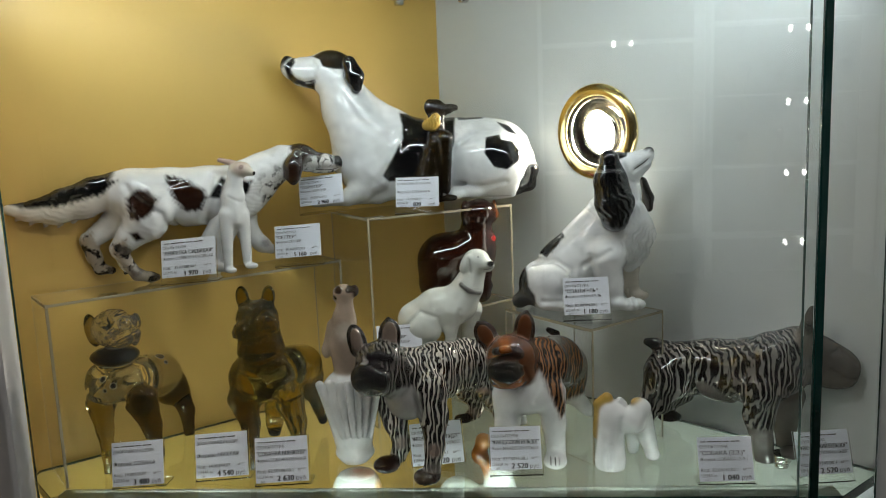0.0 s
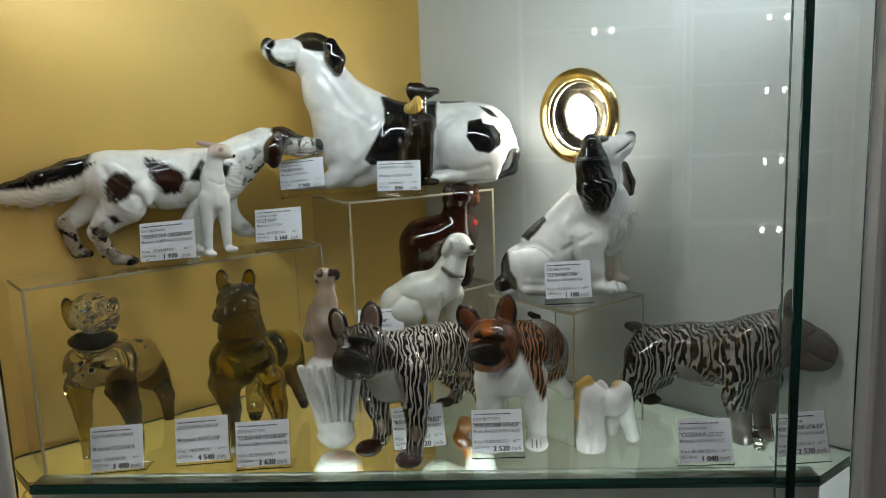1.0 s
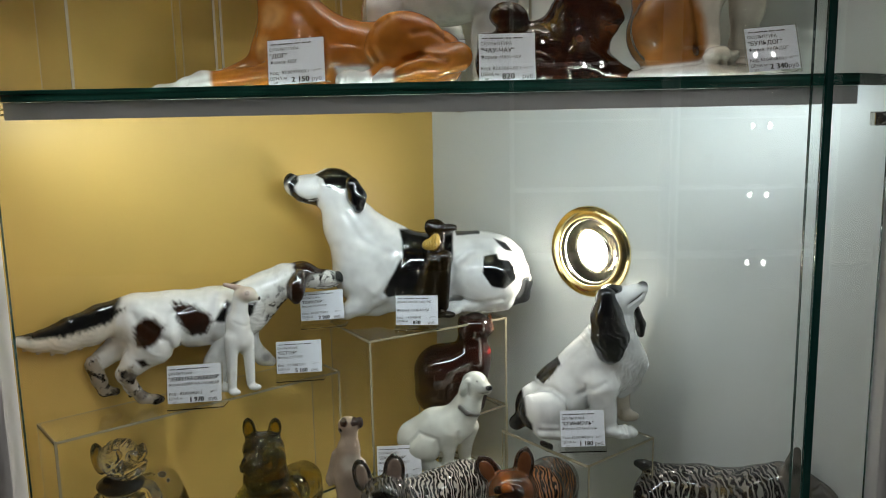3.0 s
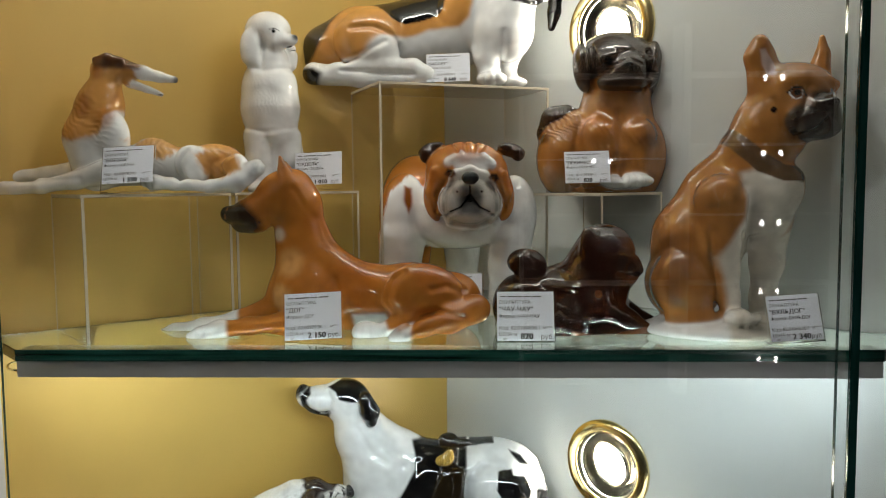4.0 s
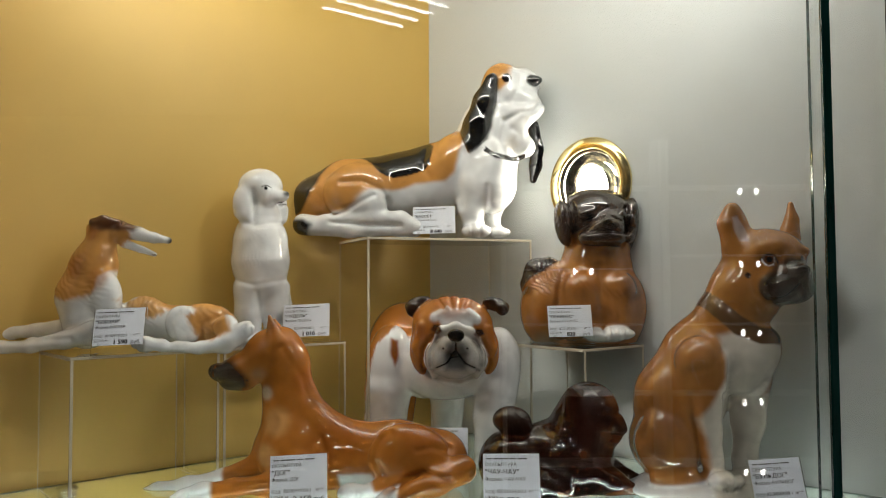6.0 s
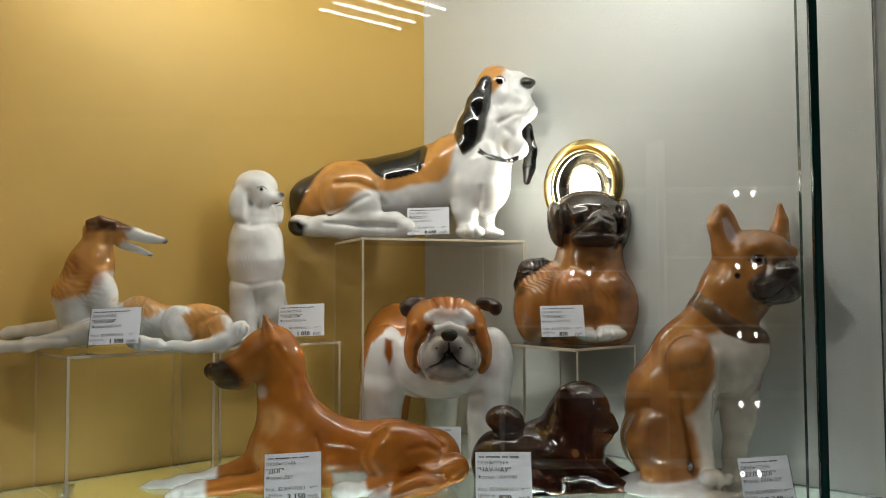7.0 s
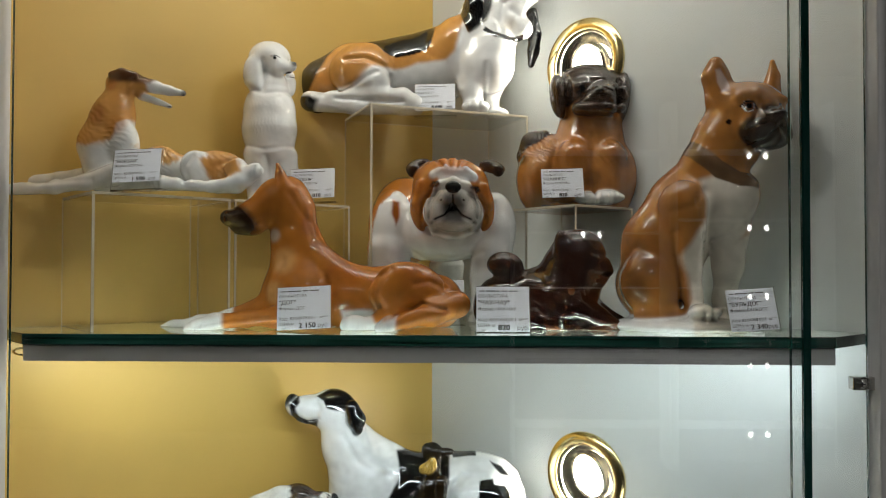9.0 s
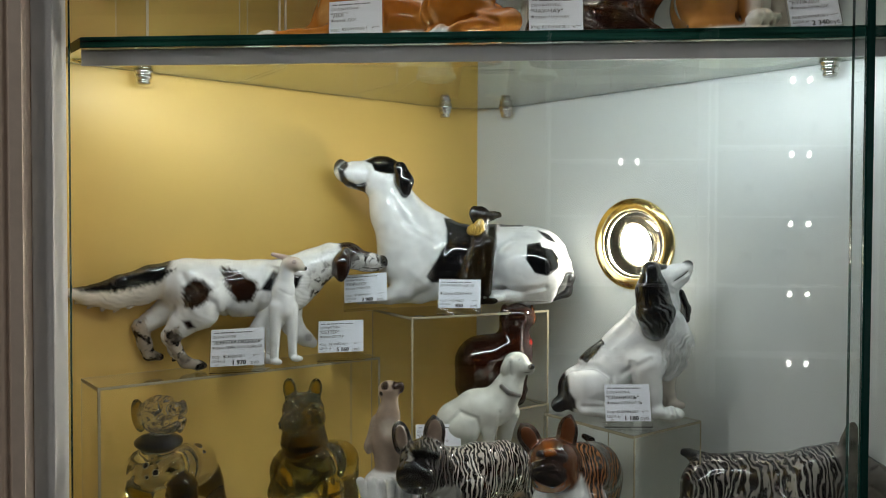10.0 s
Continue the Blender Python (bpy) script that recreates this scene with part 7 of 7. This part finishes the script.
def price_tag(at, turn, roll, rise, w, h, lean, heading, title, form, code, price, label):
    """A printed card leaning in a clear acrylic holder."""
    top = thing("price_tag", label, "price tag", "price tags")
    top.matrix_world = pose(*at, -lean, roll, turn)
    part("holder", box(-0.0015, w + 0.0015, 0.0012, 0.0026, 0, h + rise + 0.001, 0.0004), ACRYLIC, top, "clear acrylic plate")
    foot = box(-0.0015, w + 0.0015, 0.0026, 0.022, 0, 0.0012)
    ob = part("foot", foot, ACRYLIC, top, "clear acrylic foot")
    ob.matrix_basis = pose(0, 0, 0, lean)
    card = part("card", box(0, w, 0.0004, 0.0011, 0.0008, h, 0), CARD, top, "white printed card")
    card.location.z = rise
    ink = bmesh.new()
    lines = [(heading, h * 0.095, 0.03 * w, h * 0.755, 0.8 * w), (form, h * (0.10 if title else 0.125), 0.03 * w, h * 0.47, 0.93 * w), ("Код:", h * 0.10, 0.03 * w, h * 0.235, None), (code, h * 0.105, 0.24 * w, h * 0.235, 0.5 * w), ("м***", h * 0.09, 0.80 * w, h * 0.245, None), ("ЦЕНА м", h * 0.095, 0.03 * w, h * 0.115, None), ("шт", h * 0.07, 0.10 * w, h * 0.03, None), ("руб.", h * 0.13, 0.76 * w, h * 0.05, None)]
    if title:
        lines += [(title, h * 0.135, 0.03 * w, h * 0.60, 0.93 * w), (title, h * 0.135, 0.034 * w, h * 0.60, 0.93 * w)]
    lines += [(price, h * 0.17, (0.40 + dx) * w, h * 0.045, None) for dx in (0, 0.006, 0.012)]
    for body, size, x, z, width in lines:
        vs, fs = lettering(body, size, x, z, width)
        made = [ink.verts.new(v) for v in vs]
        for f in fs:
            ink.faces.new([made[i] for i in f])
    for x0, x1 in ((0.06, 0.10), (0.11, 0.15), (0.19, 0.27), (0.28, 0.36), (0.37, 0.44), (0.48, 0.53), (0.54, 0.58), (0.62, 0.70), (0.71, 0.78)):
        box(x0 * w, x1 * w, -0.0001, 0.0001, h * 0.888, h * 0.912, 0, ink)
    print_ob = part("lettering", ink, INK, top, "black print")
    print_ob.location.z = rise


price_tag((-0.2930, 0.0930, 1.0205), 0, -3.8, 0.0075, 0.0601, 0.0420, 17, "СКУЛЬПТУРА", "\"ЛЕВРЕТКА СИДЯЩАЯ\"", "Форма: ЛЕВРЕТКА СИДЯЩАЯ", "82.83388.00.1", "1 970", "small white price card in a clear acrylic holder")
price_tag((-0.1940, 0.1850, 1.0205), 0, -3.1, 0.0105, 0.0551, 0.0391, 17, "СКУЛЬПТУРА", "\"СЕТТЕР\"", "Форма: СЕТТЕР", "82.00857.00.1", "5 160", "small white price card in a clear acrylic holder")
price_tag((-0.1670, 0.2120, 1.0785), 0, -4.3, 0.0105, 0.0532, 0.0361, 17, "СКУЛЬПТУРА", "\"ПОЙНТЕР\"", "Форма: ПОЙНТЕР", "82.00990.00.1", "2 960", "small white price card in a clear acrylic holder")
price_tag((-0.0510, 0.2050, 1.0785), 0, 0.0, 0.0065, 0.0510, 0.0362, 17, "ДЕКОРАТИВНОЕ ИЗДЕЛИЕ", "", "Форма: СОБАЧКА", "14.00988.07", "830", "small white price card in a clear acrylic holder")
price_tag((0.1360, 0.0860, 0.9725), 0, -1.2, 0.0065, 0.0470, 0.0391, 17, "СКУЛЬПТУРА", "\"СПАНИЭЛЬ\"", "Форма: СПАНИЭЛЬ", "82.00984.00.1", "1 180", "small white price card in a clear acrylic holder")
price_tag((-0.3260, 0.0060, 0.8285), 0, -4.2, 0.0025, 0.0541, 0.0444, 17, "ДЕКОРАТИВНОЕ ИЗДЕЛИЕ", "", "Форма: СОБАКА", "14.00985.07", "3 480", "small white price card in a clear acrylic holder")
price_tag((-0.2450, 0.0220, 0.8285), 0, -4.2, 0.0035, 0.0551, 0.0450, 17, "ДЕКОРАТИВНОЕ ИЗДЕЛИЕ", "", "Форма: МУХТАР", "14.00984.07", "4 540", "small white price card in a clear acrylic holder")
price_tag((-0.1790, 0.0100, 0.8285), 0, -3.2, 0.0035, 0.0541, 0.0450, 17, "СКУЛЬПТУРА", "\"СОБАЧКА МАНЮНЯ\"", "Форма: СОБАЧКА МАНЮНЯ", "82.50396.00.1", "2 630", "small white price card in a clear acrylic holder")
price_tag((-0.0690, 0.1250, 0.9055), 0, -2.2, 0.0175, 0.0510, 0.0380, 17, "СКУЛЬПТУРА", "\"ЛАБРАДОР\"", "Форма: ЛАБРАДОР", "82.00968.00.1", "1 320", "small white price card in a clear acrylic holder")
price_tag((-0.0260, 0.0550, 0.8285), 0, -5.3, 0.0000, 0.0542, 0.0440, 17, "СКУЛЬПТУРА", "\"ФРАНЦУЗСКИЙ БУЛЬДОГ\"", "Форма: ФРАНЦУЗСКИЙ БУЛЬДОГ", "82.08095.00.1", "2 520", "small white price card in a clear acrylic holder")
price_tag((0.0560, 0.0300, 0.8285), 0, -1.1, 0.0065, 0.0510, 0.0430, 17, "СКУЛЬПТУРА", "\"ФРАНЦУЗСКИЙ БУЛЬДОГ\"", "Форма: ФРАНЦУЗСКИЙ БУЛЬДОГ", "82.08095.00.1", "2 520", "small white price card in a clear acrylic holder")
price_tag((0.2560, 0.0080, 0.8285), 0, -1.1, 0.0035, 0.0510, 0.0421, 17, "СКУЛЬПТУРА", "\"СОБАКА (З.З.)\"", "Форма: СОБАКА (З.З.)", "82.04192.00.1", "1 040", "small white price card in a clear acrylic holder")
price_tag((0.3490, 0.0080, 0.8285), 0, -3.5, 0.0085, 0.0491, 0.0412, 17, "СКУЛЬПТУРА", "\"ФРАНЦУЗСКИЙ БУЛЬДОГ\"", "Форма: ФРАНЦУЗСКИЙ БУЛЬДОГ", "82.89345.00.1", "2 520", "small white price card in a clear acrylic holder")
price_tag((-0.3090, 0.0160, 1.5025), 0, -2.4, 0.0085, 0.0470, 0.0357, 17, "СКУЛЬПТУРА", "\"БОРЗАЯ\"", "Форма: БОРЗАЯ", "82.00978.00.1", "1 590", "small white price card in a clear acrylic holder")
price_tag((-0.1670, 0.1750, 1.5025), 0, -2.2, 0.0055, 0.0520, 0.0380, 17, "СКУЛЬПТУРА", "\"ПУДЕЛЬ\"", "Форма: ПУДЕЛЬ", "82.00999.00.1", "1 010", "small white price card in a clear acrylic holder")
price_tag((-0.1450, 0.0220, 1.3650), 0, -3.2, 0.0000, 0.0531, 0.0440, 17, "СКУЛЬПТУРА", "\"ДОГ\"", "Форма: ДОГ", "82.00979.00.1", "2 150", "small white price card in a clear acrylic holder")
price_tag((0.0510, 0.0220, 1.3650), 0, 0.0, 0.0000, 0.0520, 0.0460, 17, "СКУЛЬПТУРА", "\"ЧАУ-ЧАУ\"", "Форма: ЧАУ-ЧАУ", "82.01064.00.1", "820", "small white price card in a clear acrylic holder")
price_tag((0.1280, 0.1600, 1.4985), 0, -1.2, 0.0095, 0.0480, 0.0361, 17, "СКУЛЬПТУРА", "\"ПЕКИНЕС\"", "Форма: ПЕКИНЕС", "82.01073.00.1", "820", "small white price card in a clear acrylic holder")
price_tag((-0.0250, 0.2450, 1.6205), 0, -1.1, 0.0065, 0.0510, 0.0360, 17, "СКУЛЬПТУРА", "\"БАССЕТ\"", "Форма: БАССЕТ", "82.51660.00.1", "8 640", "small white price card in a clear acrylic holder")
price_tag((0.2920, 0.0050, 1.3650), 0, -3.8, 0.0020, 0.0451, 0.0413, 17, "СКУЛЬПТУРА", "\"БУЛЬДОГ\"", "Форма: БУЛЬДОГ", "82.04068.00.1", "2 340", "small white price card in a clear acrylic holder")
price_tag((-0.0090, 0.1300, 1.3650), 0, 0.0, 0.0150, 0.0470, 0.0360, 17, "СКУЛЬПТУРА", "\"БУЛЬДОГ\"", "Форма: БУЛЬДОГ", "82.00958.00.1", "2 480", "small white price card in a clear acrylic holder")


# ---- clear acrylic risers ----
def riser(x, y, z, floor_z, u, v, shade=True, edge=LIT_EDGE, label="clear acrylic riser box standing on the glass shelf"):
    """A bridge of 3 mm acrylic: a top plate and two upright sides, its near corner at x, y, its edges along u and v."""
    top = thing("acrylic_riser", label, "riser", "acrylic risers")
    P, U, V = Vector((x, y, 0)), Vector((*u, 0)), Vector((*v, 0))
    o = [P, P + U, P + U + V, P + V]
    part("top_plate", paint_edges(prism([(p.x, p.y) for p in o], z - 0.003, z, 0.0004), 0.6), [ACRYLIC, edge], top)
    un = U.normalized() * 0.003
    for base in (P, P + U - un):
        q = [base, base + un, base + un + V, base + V]
        bm = prism([(p.x, p.y) for p in q], floor_z, z - 0.0032, 0.0004)
        for f in bm.faces:
            f.normal_update()
            f.material_index = 1 if abs(f.normal.dot(un.normalized())) < 0.5 else 0
        part("side_plate", bm, [ACRYLIC, edge], top)
    for ob in top.children:
        ob.visible_shadow = shade and ob.name.startswith("top_plate")


riser(-0.323, 0.006, 1.502, SHELF_TOP, (0.108, 0.095), (-0.070, 0.079))
riser(-0.212, 0.104, 1.502, SHELF_TOP, (0.112, 0.098), (-0.064, 0.073))
riser(-0.072, 0.170, 1.620, SHELF_TOP, (0.190, 0.085), (-0.046, 0.103))
riser(0.160, 0.126, 1.498, SHELF_TOP, (0.076, 0.062), (-0.072, 0.089))
# lower shelf: these edges carry their shade in a darker colour
riser(-0.079, 0.165, 1.078, SHELF_LOW, (0.165, 0.105), (-0.062, 0.097), True, SHADED_EDGE)
riser(-0.378, 0.012, 1.020, SHELF_LOW, (0.252, 0.222), (-0.045, 0.051), False, SHADED_EDGE)
riser(0.160, 0.058, 0.972, SHELF_LOW, (0.085, 0.074), (-0.086, 0.099), True, SHADED_EDGE)
riser(-0.020, 0.122, 0.905, SHELF_LOW, (0.088, 0.078), (-0.055, 0.062), False, SHADED_EDGE)
riser(0.028, 0.235, 0.955, SHELF_LOW, (0.060, 0.053), (-0.060, 0.068), True, SHADED_EDGE)

# ---- what the glass door mirrors from the shop ----
lamp_top = thing("ceiling_light", "square ceiling light with four white tubes", "ceiling light", at=(-0.345, -3.48, 3.03), turn=-40)
part("tray", box(-0.30, 0.30, -0.30, 0.30, 0.0, 0.02, 0.004), CEIL, lamp_top)
for i in range(4):
    tube = lathe([(0.0005, -0.26), (0.007, -0.258), (0.007, 0.258), (0.0005, 0.26)], 12)
    ob = part("tube", tube, TUBE, lamp_top, "glowing white tube", True)
    ob.matrix_basis = pose(0, -0.2 + 0.133 * i, -0.012, 0, 90, 0)


def shop_cabinet(x, y, w, depth, shelves, label):
    """A tall wooden cabinet across the shop with shelves of small glassware and paired spotlights."""
    top = thing("shop_cabinet", label, "cabinet", "cabinets across the shop", at=(x, y, 0))
    part("back", box(-w / 2, w / 2, -0.02, 0.0, 0, 2.6, 0.002), SHOP, top)
    for s in (-1, 1):
        part("side", box(s * w / 2 - 0.01, s * w / 2 + 0.01, 0.001, depth, 0, 2.6, 0.002), POST, top)
    for z in shelves:
        part("board", box(-w / 2 + 0.011, w / 2 - 0.011, 0.001, depth - 0.01, z - 0.01, z, 0.001), POST, top)
    return top


shop_cabinet(2.05, -5.30, 1.1, 0.28, (0.3, 0.79, 1.28, 1.77, 2.26), "tall grey cabinet with spotlit shelves")
shop_cabinet(0.90, -5.30, 1.1, 0.28, (0.3, 0.79, 1.28, 1.677, 2.26), "tall grey cabinet with spotlit shelves")


def pair_light(x, z):
    top = thing("twin_spotlight", "pair of small bright cabinet spotlights", "spotlight", "twin spotlights", at=(x, -5.02, z))
    for s in (-1, 1):
        ob = part("spot", lathe([(0.0005, 0.0), (0.014, 0.001), (0.018, 0.006), (0.018, 0.02), (0.0005, 0.021)], 16), SPOT, top, "", True)
        ob.matrix_basis = pose(s * 0.058, 0, 0, -90) @ Matrix.Diagonal((0.75, 1.25, 1, 1))


for z in (0.26, 0.74, 1.22, 1.70, 2.21):
    pair_light(2.06, z)
pair_light(0.90, 1.655)

rng = random.Random(5)


def goblet(x, y, z, s):
    bm = lathe([(0.0005, 0), (0.030 * s, 0), (0.026 * s, 0.005), (0.006 * s, 0.012), (0.006 * s, 0.05 * s), (0.028 * s, 0.07 * s), (0.036 * s, 0.11 * s), (0.030 * s, 0.14 * s), (0.027 * s, 0.14 * s), (0.032 * s, 0.11 * s), (0.0005, 0.075 * s)], 20)
    ob = part("glass_goblet", bm, CHROME, None, "", True)
    ob.location = (x, y, z)
    tagged(ob, "shiny pale goblet standing on a cabinet shelf", "goblet", "goblets in the shop cabinet")


for z in (0.79, 1.28, 1.77):
    for i in range(4):
        goblet(1.72 + 0.23 * i + rng.uniform(-0.03, 0.03), -5.14, z + 0.0005, rng.uniform(1.1, 1.9))
